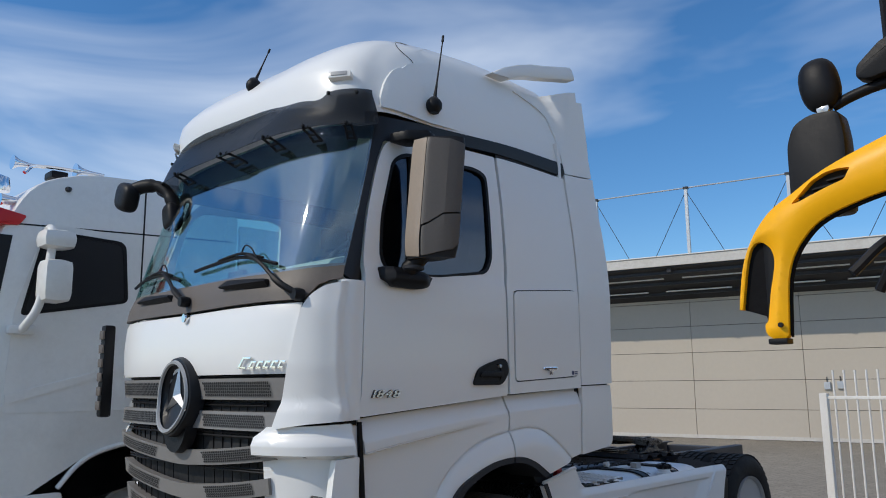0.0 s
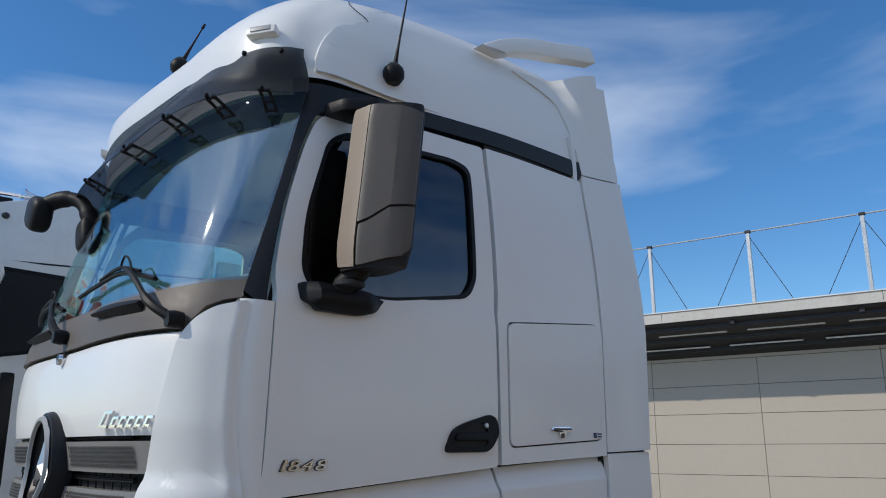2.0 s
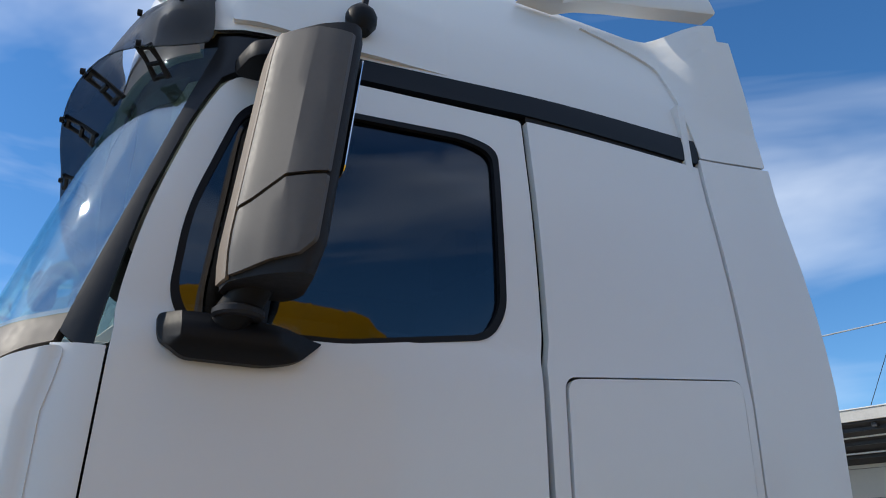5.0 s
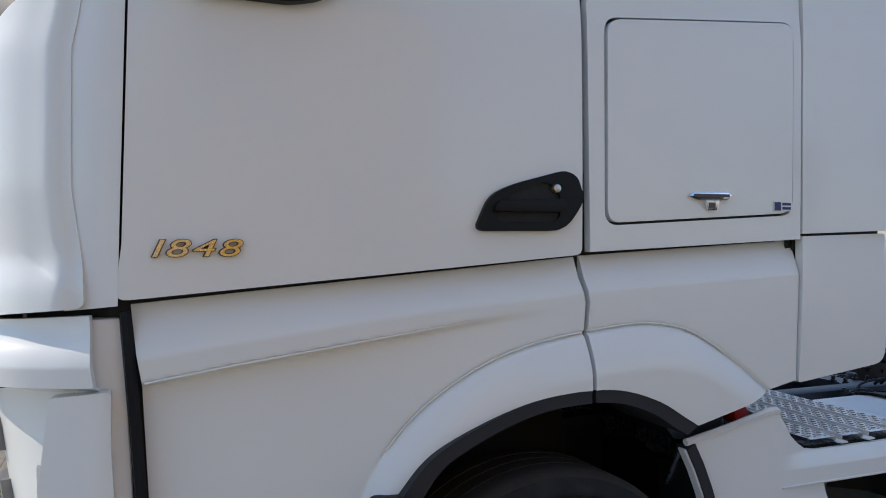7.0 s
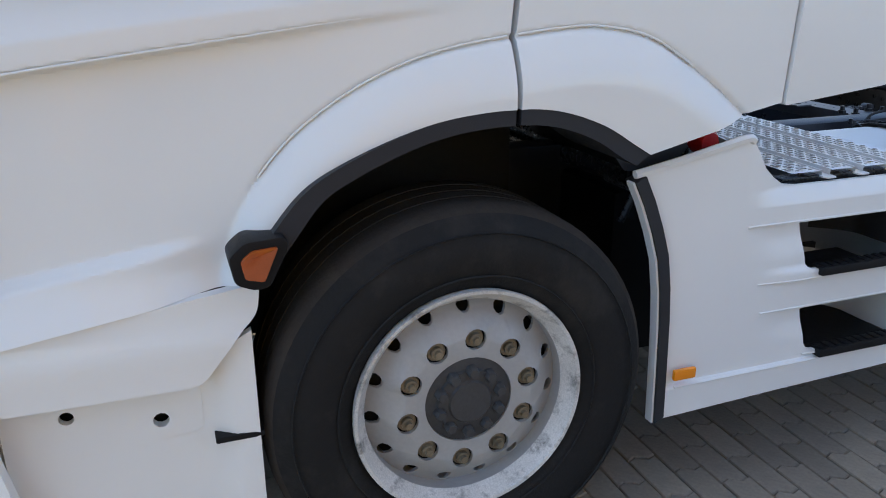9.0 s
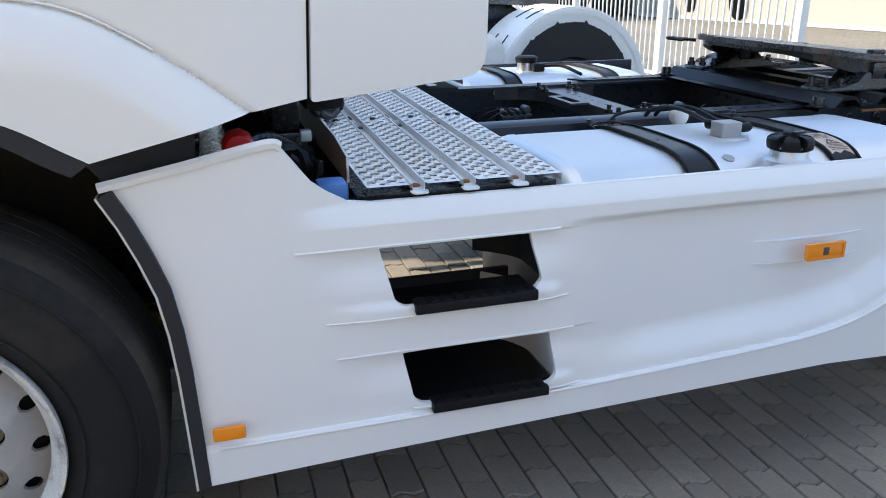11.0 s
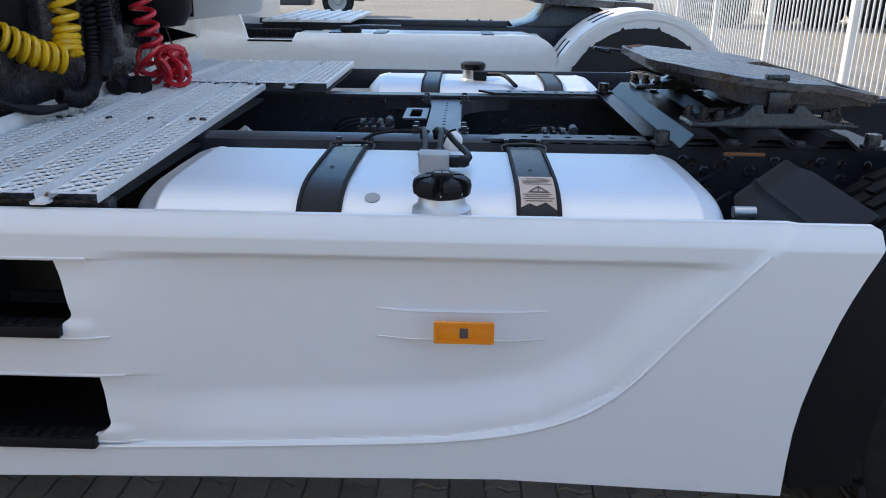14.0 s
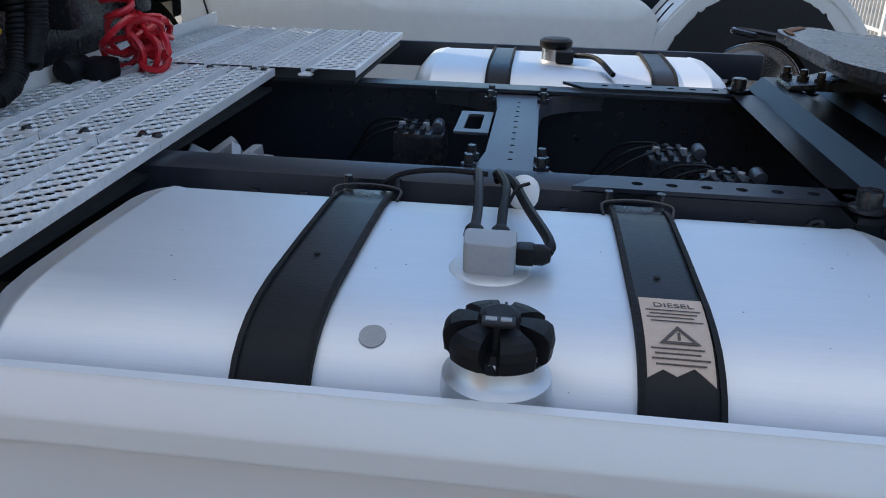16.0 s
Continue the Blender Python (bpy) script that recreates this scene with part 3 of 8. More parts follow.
for k, digit in enumerate("1848"):
    at = Matrix.Translation((-1.052 + 0.0575 * k + (0.014 if k == 0 else 0.0), -0.020, 1.592)) @ Matrix.Rotation(radians(90), 4, "X") @ Matrix.Diagonal((1.62, 0.90, 1, 1))
    dg = lettering("digit", digit, 0.062, at, LETTERMETAL, door, 0.006, "worn chrome digit", 0.25, 0.0)
    lettering("digit_edge", digit, 0.062, Matrix.Translation((0, 0.0035, 0)) @ at, INK, dg, 0.003, "dark edge of the digit", 0.25, 0.0016)

# rear side panel and locker lid
side_o = [(0.128, 1.592), (0.900, 1.625), (0.908, 2.2), (0.918, 2.6), (0.932, 3.215), (0.135, 3.185), (0.135, 2.36), (0.122, 2.28)]
lid_hole = rpoly([(0.176, 1.665), (0.868, 1.700), (0.878, 2.312), (0.178, 2.252)], 0.045, 5)
lid_o = inset(lid_hole, 0.008)
panel = part("side_panel", sheet(side_o, [lid_hole], frange(0.2, 0.9, 0.1), frange(1.6, 3.2, 0.08), lambda u, v, d: (u, cab_pt(u, v, d)[1] - 0.008 * (1 - sstep(2.2, 2.34, v)) + 0.001, v), 0.03), WHITE, truck, "white sleeper side panel")
lid = part("locker_lid", sheet(lid_o, [], frange(0.2, 0.85, 0.1), frange(1.7, 2.3, 0.1), lambda u, v, d: (u, cab_pt(u, v, d)[1] - 0.010 - 0.004 * math.sin(math.pi * (v - 1.66) / 0.65), v), 0.03), WHITE, truck, "white storage locker lid")
part("lid_gap", sheet(inset(lid_hole, -0.03), [inset(lid_hole, 0.03)], [], frange(1.7, 2.3, 0.1), lambda u, v, d: (u, cab_pt(u, v, d)[1] + 0.012, v), 0.01), SEAM, panel, "dark gap round the lid")
part("lid_badge", prism(rpoly([(0.455, 1.752), (0.485, 1.742), (0.515, 1.74), (0.525, 1.712), (0.56, 1.712), (0.57, 1.74), (0.60, 1.744), (0.62, 1.755), (0.60, 1.767), (0.47, 1.764)], 0.005), -0.022, -0.012, 0.002), CHROME, lid, "small chrome engine badge")
part("badge_bar", box(0.475, 0.605, -0.0235, -0.021, 1.751, 1.760, 0.0), INK, lid)
part("badge_digit", box(0.528, 0.552, -0.0235, -0.021, 1.717, 1.735, 0.0), INK, lid)
part("dealer_sticker", box(0.785, 0.858, -0.0155, -0.0125, 1.712, 1.742, 0.0), PAPER, lid, "white dealer sticker")
part("sticker_mark", box(0.787, 0.812, -0.0165, -0.014, 1.714, 1.740, 0.0), NAVY, lid)
part("sticker_bar", box(0.818, 0.852, -0.0165, -0.014, 1.730, 1.738, 0.0), NAVY, lid)
part("sticker_bar", box(0.818, 0.852, -0.0165, -0.014, 1.717, 1.725, 0.0), NAVY, lid)

# black strip over the door
strip_o = [(-0.80, 3.16), (-0.50, 3.185), (0.12, 3.215), (0.930, 3.235), (0.950, 3.25), (0.945, 3.345), (0.15, 3.300), (-0.52, 3.262), (-0.86, 3.235)]
part("roof_strip", sheet(strip_o, [], frange(-0.8, 0.9, 0.12), [3.22, 3.26, 3.3], lambda u, v, d: cab_pt(u, v, d + 0.004 - 0.012 * sstep(3.2, 3.3, v)), 0.04), GLOSSBLACK, truck, "black strip above the door")

# A-pillar, corner panel and front
T0 = 0.42


def u_of(t, z):
    return lerp_table(FRONT_X, z) + CORNER - t * ARC


pil_l = [(0.66, 2.30), (0.60, 2.6), (0.545, 2.9), (0.50, 3.16), (0.47, 3.24)]
pil_z = frange(2.16, 3.30, 0.06)


def pillar_edge(z):
    """Along the door's leading edge."""
    return lerp_table([(2.1, -1.095), (2.25, -1.085), (2.62, -1.045), (2.90, -0.965), (3.06, -0.885), (3.13, -0.80), (3.3, -0.60)], z)


def pillar_map(k, v, d):
    a, b = pillar_edge(v), u_of(lerp_table([(2.1, 0.12), (2.3, 0.115), (3.3, 0.12)], v), v)
    return cab_pt(a + (b - a) * k, v, d)


part("a_pillar", sheet([(0, 2.19), (0, 3.24), (1, 3.24), (1, 2.24)], [], frange(0, 1, 0.1), frange(2.2, 3.25, 0.06), pillar_map, 0.04), GLOSSBLACK, truck, "black windscreen pillar")


def far_pillar(k, v, d):
    x, y, z = pillar_map(k, v, d)
    return (x, 2 * YC - y, z)


part("a_pillar", sheet([(0, 2.19), (0, 3.24), (1, 3.24), (1, 2.24)], [], frange(0, 1, 0.1), frange(2.2, 3.25, 0.06), far_pillar, 0.04), GLOSSBLACK, truck)
def far_side(u, v, d):
    x, y, z = cab_pt(u, v, d)
    return (x, 2 * YC - y, z)


far = part("far_door", sheet([(-1.08, 1.5), (0.9, 1.6), (0.95, 3.22), (-0.7, 3.16), (-0.97, 2.85), (-1.05, 2.3)], [win_o], frange(-1, 0.9, 0.1), frange(1.6, 3.2, 0.1), far_side, 0.03), WHITE, truck, "white passenger side of the cab")
far_pane = part("window_pane", sheet(inset(win_o, -0.005), [], frange(-0.9, 0.0, 0.1), frange(2.3, 3.0, 0.1), lambda u, v, d: far_side(u, v, d + 0.012), 0.004), GLASS, far, "clear passenger window")
far_pane.visible_shadow = False


def wind_map(t, v, d):
    return front_pt(t, v, d)


ws_o = [(0.11, 2.29), (0.45, 2.265), (0.70, 2.255), (1.0, 2.25), (1.30, 2.255), (1.55, 2.265), (1.86, 2.29), (1.86, 3.20), (1.5, 3.215), (0.5, 3.215), (0.115, 3.20)]
ws = part("windscreen", sheet(ws_o, [], frange(0.12, 1.85, 0.03), frange(2.3, 3.2, 0.1), lambda t, v, d: front_pt(t, v, d + 0.004), 0.006), GLASS, truck, "tinted curved windscreen")
ws.visible_shadow = False
part("windscreen_header", sheet([(0.20, 3.19), (1.80, 3.19), (1.80, 3.30), (0.20, 3.30)], [], frange(0.2, 1.8, 0.06), [3.25], lambda t, v, d: front_pt(t, v, d + 0.003), 0.03), WHITE, truck)
for t0, t1 in ((0.115, 0.13), (1.835, 1.855)):
    part("windscreen_edge", sheet([(t0, 2.34), (t1, 2.34), (t1, 3.2), (t0, 3.2)], [], [], frange(2.4, 3.2, 0.1), lambda t, v, d: front_pt(t, v, d + 0.012), 0.004), GLOSSBLACK, truck)

# cowl under the windscreen
cowl_o = [(0.12, 2.215), (0.20, 2.205), (0.27, 2.18), (0.325, 2.125), (0.37, 2.102), (0.62, 2.10), (1.0, 2.092), (1.38, 2.10), (1.63, 2.102), (1.675, 2.125), (1.73, 2.18), (1.80, 2.205), (1.845, 2.215), (1.85, 2.305), (1.5, 2.278), (1.0, 2.266), (0.5, 2.278), (0.115, 2.305)]
part("cowl", sheet(cowl_o, [], frange(0.16, 1.84, 0.04), frange(2.1, 2.4, 0.04), lambda t, v, d: front_pt(t, v, d - 0.02 + 0.03 * sstep(2.16, 2.30, v)), 0.05), COWL, truck, "grey-brown cowl under the windscreen")
for ta, tb in ((0.565, 0.84), (1.04, 1.28)):
    tm = (ta + tb) / 2
    gp = sheet(rpoly([(ta, 2.165), (tb, 2.20), (tb - 0.01, 2.25), (ta + 0.01, 2.225)], 0.016), [], frange(ta, tb, 0.03), [2.21], lambda t, v, d: front_pt(t, v, d - 0.050 + 1.0 * abs(v - 2.21)), 0.08)
    part("grab_handle", gp, BLACK, truck, "black grab handle on the cowl")

# front panel (bonnet), with seam round it
hood_o = [(0.355, 2.088), (1.0, 2.078), (1.645, 2.088), (1.575, 1.72), (0.425, 1.72)]
part("front_panel", sheet(hood_o, [], frange(0.36, 1.64, 0.04), frange(1.75, 2.05, 0.05), lambda t, v, d: front_pt(t, v, d - 0.012 * math.sin(math.pi * (v - 1.72) / 0.36)), 0.04), WHITE, truck, "white front flap")
for sd_ in (0, 1):
    part("flap_seam", tube([front_pt(t if sd_ == 0 else 2 - t, z, -0.001) for t, z in ((0.350, 2.088), (0.368, 1.99), (0.385, 1.90), (0.403, 1.81), (0.420, 1.72))], 0.0045, 6), SEAM, truck, "dark seam beside the front flap")
part("small_badge", lathe([(0.0, -0.03), (0.026, -0.03), (0.03, -0.02), (0.03, 0.0)], (-1.575, 1.165, 2.06), 20, "x"), CHROME, truck, "small round chrome badge")
# slim chrome bars of the name badge, leaning like the real letters
for i, (ta, tb, h) in enumerate(((0.700, 0.655, 0.062), (0.640, 0.610, 0.040), (0.598, 0.570, 0.040), (0.558, 0.528, 0.040), (0.516, 0.486, 0.040), (0.474, 0.444, 0.040))):
    z0 = 1.748
    for (za, zb) in ((z0, z0 + 0.010), (z0 + h - 0.010, z0 + h)):
        part("name_bar", sheet([(ta - 0.02 * (za - z0) / 0.04, za), (tb - 0.02 * (za - z0) / 0.04, za), (tb - 0.02 * (zb - z0) / 0.04, zb), (ta - 0.02 * (zb - z0) / 0.04, zb)], [], [], [], lambda t, v, d: front_pt(t, v, d - 0.026), 0.010), CHROME, truck, "", smooth=False)
    part("name_bar", sheet([(ta, z0), (ta - 0.010, z0), (ta - 0.010 - 0.02 * h / 0.04, z0 + h), (ta - 0.02 * h / 0.04, z0 + h)], [], [], [], lambda t, v, d: front_pt(t, v, d - 0.026), 0.010), CHROME, truck, "", smooth=False)


# corner panels
def corner_panel(mirror):
    def f(t, v, d):
        x, y, z = front_pt(t, v, d - 0.016 - 0.026 * sstep(0.08, 0.13, t) - 0.018 * sstep(1.585, 1.53, v))
        return (x, 2 * YC - y if mirror else y, z)
    o = rpoly([(0.070, 1.482), (0.30, 1.466), (0.485, 1.44), (0.415, 1.72), (0.345, 2.05), (0.31, 2.12), (0.23, 2.175), (0.075, 2.205)], [0.02, 0.02, 0.02, 0.02, 0.05, 0.05, 0.05, 0.03])
    part("corner_panel", sheet(o, [], frange(0.08, 0.48, 0.02), frange(1.45, 2.2, 0.03), f, 0.05), WHITE, truck, "white wind deflector at the cab corner")
    def g(u, v, d):
        xs = lerp_table(FRONT_X, v) + CORNER
        s = max(0.0, (xs - u) / CORNER)
        y = YC - (YC - lerp_table(SIDE_Y, v)) * (1 - s ** NEXP) ** (1 / NEXP) - 0.012 + d
        return (u, 2 * YC - y if mirror else y, v)
    part("corner_strip", sheet([(-1.215, 1.474), (-1.0905, 1.484), (-1.0675, 2.205), (-1.215, 2.21)], [], frange(-1.2, -1.08, 0.02), frange(1.5, 2.2, 0.08), g, 0.04), WHITE, truck, "white strip beside the corner panel")


corner_panel(False)
corner_panel(True)

# grille: frame, four bar rows with perforated inserts, dark openings
part("grille_back", sheet([(0.50, 0.9), (1.50, 0.9), (1.57, 1.73), (0.43, 1.73)], [], frange(0.45, 1.55, 0.05), frange(0.95, 1.7, 0.08), lambda t, v, d: front_pt(t, v, d + 0.07), 0.02), SEAM, truck, "dark grille opening")


def grille_bar(z0, z1, sag, name="grille_bar", half=0.44):
    o = [(1 - half, z0 + sag), (1 - half, z1 + sag), (1.0, z1), (1 + half, z1 + sag), (1 + half, z0 + sag), (1.0, z0)]
    bar = part(name, sheet(o, [], frange(1 - half, 1 + half, 0.04), [z0 + 0.012, z1 - 0.012], lambda t, v, d: front_pt(t, v, d + 0.008 - 0.012 * math.cos(6.0 * (v - (z0 + z1) / 2 - sag * abs(t - 1) / half))), 0.05), GRILLE, truck, "grey grille bar with perforated insert")
    holes = bmesh.new()
    rows = 5
    zc = (z0 + z1) / 2
    h = (z1 - z0) * 0.70
    for s in (-1, 1):
        for i in range(int((half - 0.17) / 0.0108)):
            t = 1 + s * (0.10 + i * 0.0108)
            for j in range(rows):
                v = zc + sag * abs(t - 1) / half + (j - (rows - 1) / 2) * h / rows
                tt = t + s * (0.5 * 0.0108 if j % 2 else 0) - s * j * 0.003
                a = 0.0048
                q = [front_pt(tt - a, v, -0.009), front_pt(tt + a, v, -0.009), front_pt(tt + a * 0.6, v + h / rows * 0.43, -0.009), front_pt(tt - a * 0.6, v + h / rows * 0.43, -0.009), front_pt(tt - a * 0.6, v - h / rows * 0.43, -0.009), front_pt(tt + a * 0.6, v - h / rows * 0.43, -0.009)]
                vs = [holes.verts.new(q[k]) for k in (0, 4, 5, 1, 2, 3)]
                holes.faces.new(vs)
    tagged(part("perforation", holes, SEAM, bar, "", smooth=False), kind="stuff")


for z0, z1, sag in ((1.585, 1.700, 0.0), (1.425, 1.522, 0.0)):
    grille_bar(z0, z1, sag, half=0.555 if z0 > 1.5 else 0.525)
for z0, z1, sag in ((1.210, 1.295, 0.075), (1.015, 1.10, 0.09), (0.835, 0.93, 0.10)):
    grille_bar(z0, z1, sag, half=0.50 if z0 > 1.2 else 0.45)
lat = bmesh.new()
for z in (1.712, 1.565, 1.555, 1.41, 1.39, 1.225, 1.21, 1.05):
    add_tube(lat, [front_pt(t, z, 0.03) for t in frange(0.58, 1.42, 0.05)], 0.006, 5)
for t in frange(0.6, 1.4, 0.05):
    add_tube(lat, [front_pt(t, 0.95, 0.035), front_pt(t, 1.7, 0.035)], 0.004, 4)
tagged(part("grille_lattice", lat, BLACK, truck), kind="stuff")
# round front badge
badge = part("round_badge", lathe([(0.0, -0.012), (0.165, -0.012), (0.205, -0.045), (0.225, -0.04), (0.232, -0.015), (0.232, 0.05)], (-1.578, 1.205, 1.60), 40, "x"), GLOSSBLACK, truck, "large round black badge with a chrome ring")
part("badge_ring", lathe([(0.185, -0.05), (0.192, -0.064), (0.205, -0.064), (0.212, -0.05)], (-1.578, 1.205, 1.60), 40, "x", True), GREYDISC, badge)
star = bmesh.new()
for k in range(3):
    w = math.pi / 2 + k * 2 * math.pi / 3
    tip = (math.cos(w) * 0.19, math.sin(w) * 0.19)
    l2, r2 = (math.cos(w + math.pi / 3) * 0.036, math.sin(w + math.pi / 3) * 0.036), (math.cos(w - math.pi / 3) * 0.036, math.sin(w - math.pi / 3) * 0.036)
    X0 = -1.596
    a, b, c, o = (star.verts.new((X0, 1.205 + tip[0], 1.60 + tip[1])), star.verts.new((X0, 1.205 + l2[0], 1.60 + l2[1])), star.verts.new((X0, 1.205 + r2[0], 1.60 + r2[1])), star.verts.new((X0 - 0.035, 1.205, 1.60)))
    star.faces.new((a, o, b))
    star.faces.new((a, c, o))
    star.faces.new((a, b, c))
part("badge_star", star, STEEL, badge, "", smooth=False)
part("badge_foot", lathe([(0.0, -0.02), (0.16, -0.02), (0.17, 0.05)], (-1.555, 1.205, 1.44), 30, "x"), BLACK, truck)

# bumper and headlamp at each front corner
for mir in (False, True):
    def bump(t, v, d, mir=mir):
        out = -0.03 - 0.035 * sstep(1.43, 1.36, v) + 0.085 * sstep(1.31, 1.29, v) * sstep(0.770, 0.785, v) - 0.02 * sstep(0.80, 0.765, v)
        x, y, z = front_pt(t, v, d + out)
        return (x, 2 * YC - y if mir else y, z)
    o = [(0.055, 0.30), (0.62, 0.30), (0.60, 0.9), (0.585, 1.40), (0.53, 1.45), (0.30, 1.455), (0.06, 1.465)]
    lamp_h = rpoly([(0.23, 1.10), (0.32, 1.112), (0.37, 0.95), (0.40, 0.83), (0.37, 0.81), (0.29, 0.82)], 0.015)
    bp_ = part("bumper_corner", sheet(o, [lamp_h], frange(0.06, 0.6, 0.03), sorted(frange(0.35, 1.45, 0.05) + [0.768, 0.776, 0.786, 1.288, 1.298, 1.312, 1.36, 1.395, 1.43]), bump, 0.03), WHITE, truck, "white bumper corner")
    hl = part("headlamp", sheet(inset(lamp_h, 0.004), [], frange(0.19, 0.36, 0.03), frange(0.76, 1.1, 0.06), lambda t, v, d: bump(t, v, d + 0.012), 0.006), LENS, truck, "clear headlamp lens")
    part("headlamp_bowl", sheet(inset(lamp_h, 0.002), [], frange(0.19, 0.36, 0.03), frange(0.80, 1.08, 0.035), lambda t, v, d: bump(t, v, d + 0.07 + 0.012 * math.sin(v * 90)), 0.01), CHROME, hl)
    def blade(u, v, d, mir=mir):
        y = -0.042 + 0.55 * max(0.0, -1.13 - u) ** 1.6 + 0.012 * sstep(-1.12, -1.09, u) + d
        return (u, 2 * YC - y if mir else y, v)
    part("lamp_blade", sheet(rpoly([(-1.228, 1.288), (-1.104, 1.300), (-1.105, 1.16), (-1.094, 0.98), (-1.090, 0.788), (-1.20, 0.786), (-1.32, 0.80), (-1.42, 0.835), (-1.335, 0.865), (-1.285, 0.93), (-1.256, 1.03)], [0.012, 0.012, 0.1, 0.1, 0.010, 0.05, 0.05, 0.01, 0.03, 0.05, 0.08]), [], frange(-1.40, -1.10, 0.02), frange(0.81, 1.28, 0.06), blade, 0.05), WHITE, truck, "white panel beside the headlamp")
    part("blade_gap", tube([blade(u, 0.780, 0.004) for u in frange(-1.36, -1.10, 0.02)], 0.006, 6), SEAM, truck, "dark gap under the lamp panel")
part("bumper_middle", sheet([(0.62, 0.30), (1.38, 0.30), (1.38, 0.92), (1.0, 0.86), (0.62, 0.92)], [], frange(0.62, 1.38, 0.05), frange(0.4, 0.9, 0.1), lambda t, v, d: front_pt(t, v, d - 0.03), 0.05), WHITE, truck, "white bumper middle")
# black gap between corner and step fender
part("gap_filler", box(-1.12, -1.0, 0.05, 0.09, 0.6, 1.5, 0.0), SEAM, truck)
part("gap_seal", tube(smooth_path([(-1.075, 0.012, 1.47), (-1.055, 0.012, 1.2), (-1.035, 0.012, 0.9), (-1.015, 0.02, 0.66)]), 0.014, 6), BLACK, truck, "black rubber seal strip")

# wipers
def fp(y, z, d):
    return Vector(front_pt(t_at(y) if y < YC else 2 - t_at(2 * YC - y), z, d))


for ypiv, zp in ((0.15, 2.125), (1.16, 2.157)):
    w1 = fp(ypiv, zp, -0.05)
    wp = part("wiper", tube(smooth_path([w1, fp(ypiv + 0.10, zp + 0.07, -0.075), fp(ypiv + 0.26, 2.32, -0.065), fp(ypiv + 0.44, 2.395, -0.045)]), [0.019] * 8 + [0.012] * 9 + [0.008] * 20, 8), BLACK, truck, "black windscreen wiper")
    part("wiper_blade", tube(smooth_path([fp(ypiv + 0.16, 2.305, -0.03), fp(ypiv + 0.46, 2.375, -0.03), fp(ypiv + 0.75, 2.372, -0.025), fp(ypiv + 1.02, 2.352, -0.02)]), 0.011, 6), BLACK, wp)
    part("blade_rail", tube(smooth_path([fp(ypiv + 0.26, 2.35, -0.045), fp(ypiv + 0.46, 2.395, -0.05), fp(ypiv + 0.72, 2.385, -0.035)]), 0.008, 6), BLACK, wp)
    part("wiper_hose", tube(smooth_path([fp(ypiv + 0.28, 2.33, -0.06), fp(ypiv + 0.36, 2.41, -0.06), fp(ypiv + 0.43, 2.44, -0.06), fp(ypiv + 0.48, 2.39, -0.04)]), 0.005, 5), BLACK, wp)
    part("wiper_pivot", lathe([(0.0, -0.03), (0.03, -0.03), (0.035, 0.0), (0.03, 0.03)], w1, 12, "x"), BLACK, wp)

# roof
roof = bmesh.new()
rz = [3.27, 3.32, 3.40, 3.48, 3.55, 3.62, 3.68, 3.74, 3.79, 3.83, 3.87, 3.90, 3.93, 3.96, 3.99, 4.015, 4.035, 4.05, 4.06]
rr = []
for z in rz:
    ys = lerp_table(SIDE_Y, z)
    ring = [roof.verts.new((x, ys, z)) for x in (0.955, 0.8, 0.6, 0.4, 0.2, 0.0, -0.2, -0.32, -0.45)]
    ring += [roof.verts.new(front_pt(2 * i / 60, z)) for i in range(61)]
    ring += [roof.verts.new((x, 2 * YC - ys, z)) for x in (-0.45, -0.32, -0.2, 0.0, 0.2, 0.4, 0.6, 0.8, 0.955)]
    rr.append(ring)
for a, b in zip(rr, rr[1:]):
    for i in range(len(a) - 1):
        roof.faces.new((a[i], a[i + 1], b[i + 1], b[i]))
for v in roof.verts:
    v.co.z += 0.075 * max(0.0, v.co.x + 0.35) * sstep(3.5, 4.0, v.co.z)
topv = rr[-1]
k = len(topv)
for i in range(k // 2):
    j = k - 1 - i
    if j - 1 > i + 1:
        roof.faces.new((topv[i], topv[i + 1], topv[j - 1], topv[j]))
roof.faces.new([r[0] for r in rr] + [r[-1] for r in reversed(rr)])
bmesh.ops.recalc_face_normals(roof, faces=roof.faces[:])
part("roof", roof, WHITE, truck, "white raised cab roof")
# raised side cheek of the roof with its seam line
cheek_o = rpoly([(-0.860, 3.30), (-0.826, 3.40), (-0.783, 3.475), (-0.725, 3.555), (-0.66, 3.625), (-0.60, 3.675), (-0.52, 3.71), (-0.36, 3.765), (0.0, 3.80), (0.35, 3.795), (0.78, 3.72), (0.90, 3.60), (0.945, 3.37), (0.15, 3.315), (-0.5, 3.28)], [0.02, 0.05, 0.08, 0.08, 0.08, 0.06, 0.08, 0.1, 0.15, 0.2, 0.12, 0.08, 0.02, 0.02, 0.02], 5)
for mir in (False, True):
    def cheek(u, v, d, mir=mir):
        x, y, z = cab_pt(u, v, d - 0.022 * sstep(-0.10, -0.50, u) + 0.014 * sstep(-0.20, 0.10, u))
        return (x, 2 * YC - y if mir else y, z)
    part("roof_cheek", sheet(cheek_o, [], frange(-0.85, 0.9, 0.04), frange(3.3, 3.85, 0.03), cheek, 0.05), WHITE, truck, "white roof side panel")
    part("roof_seam", tube([cheek(u, v, 0.018) for u, v in ((-0.530, 3.69), (-0.540, 3.73), (-0.548, 3.78), (-0.556, 3.83), (-0.562, 3.88))], 0.0022, 6), SEAM, truck, "thin seam across the roof")

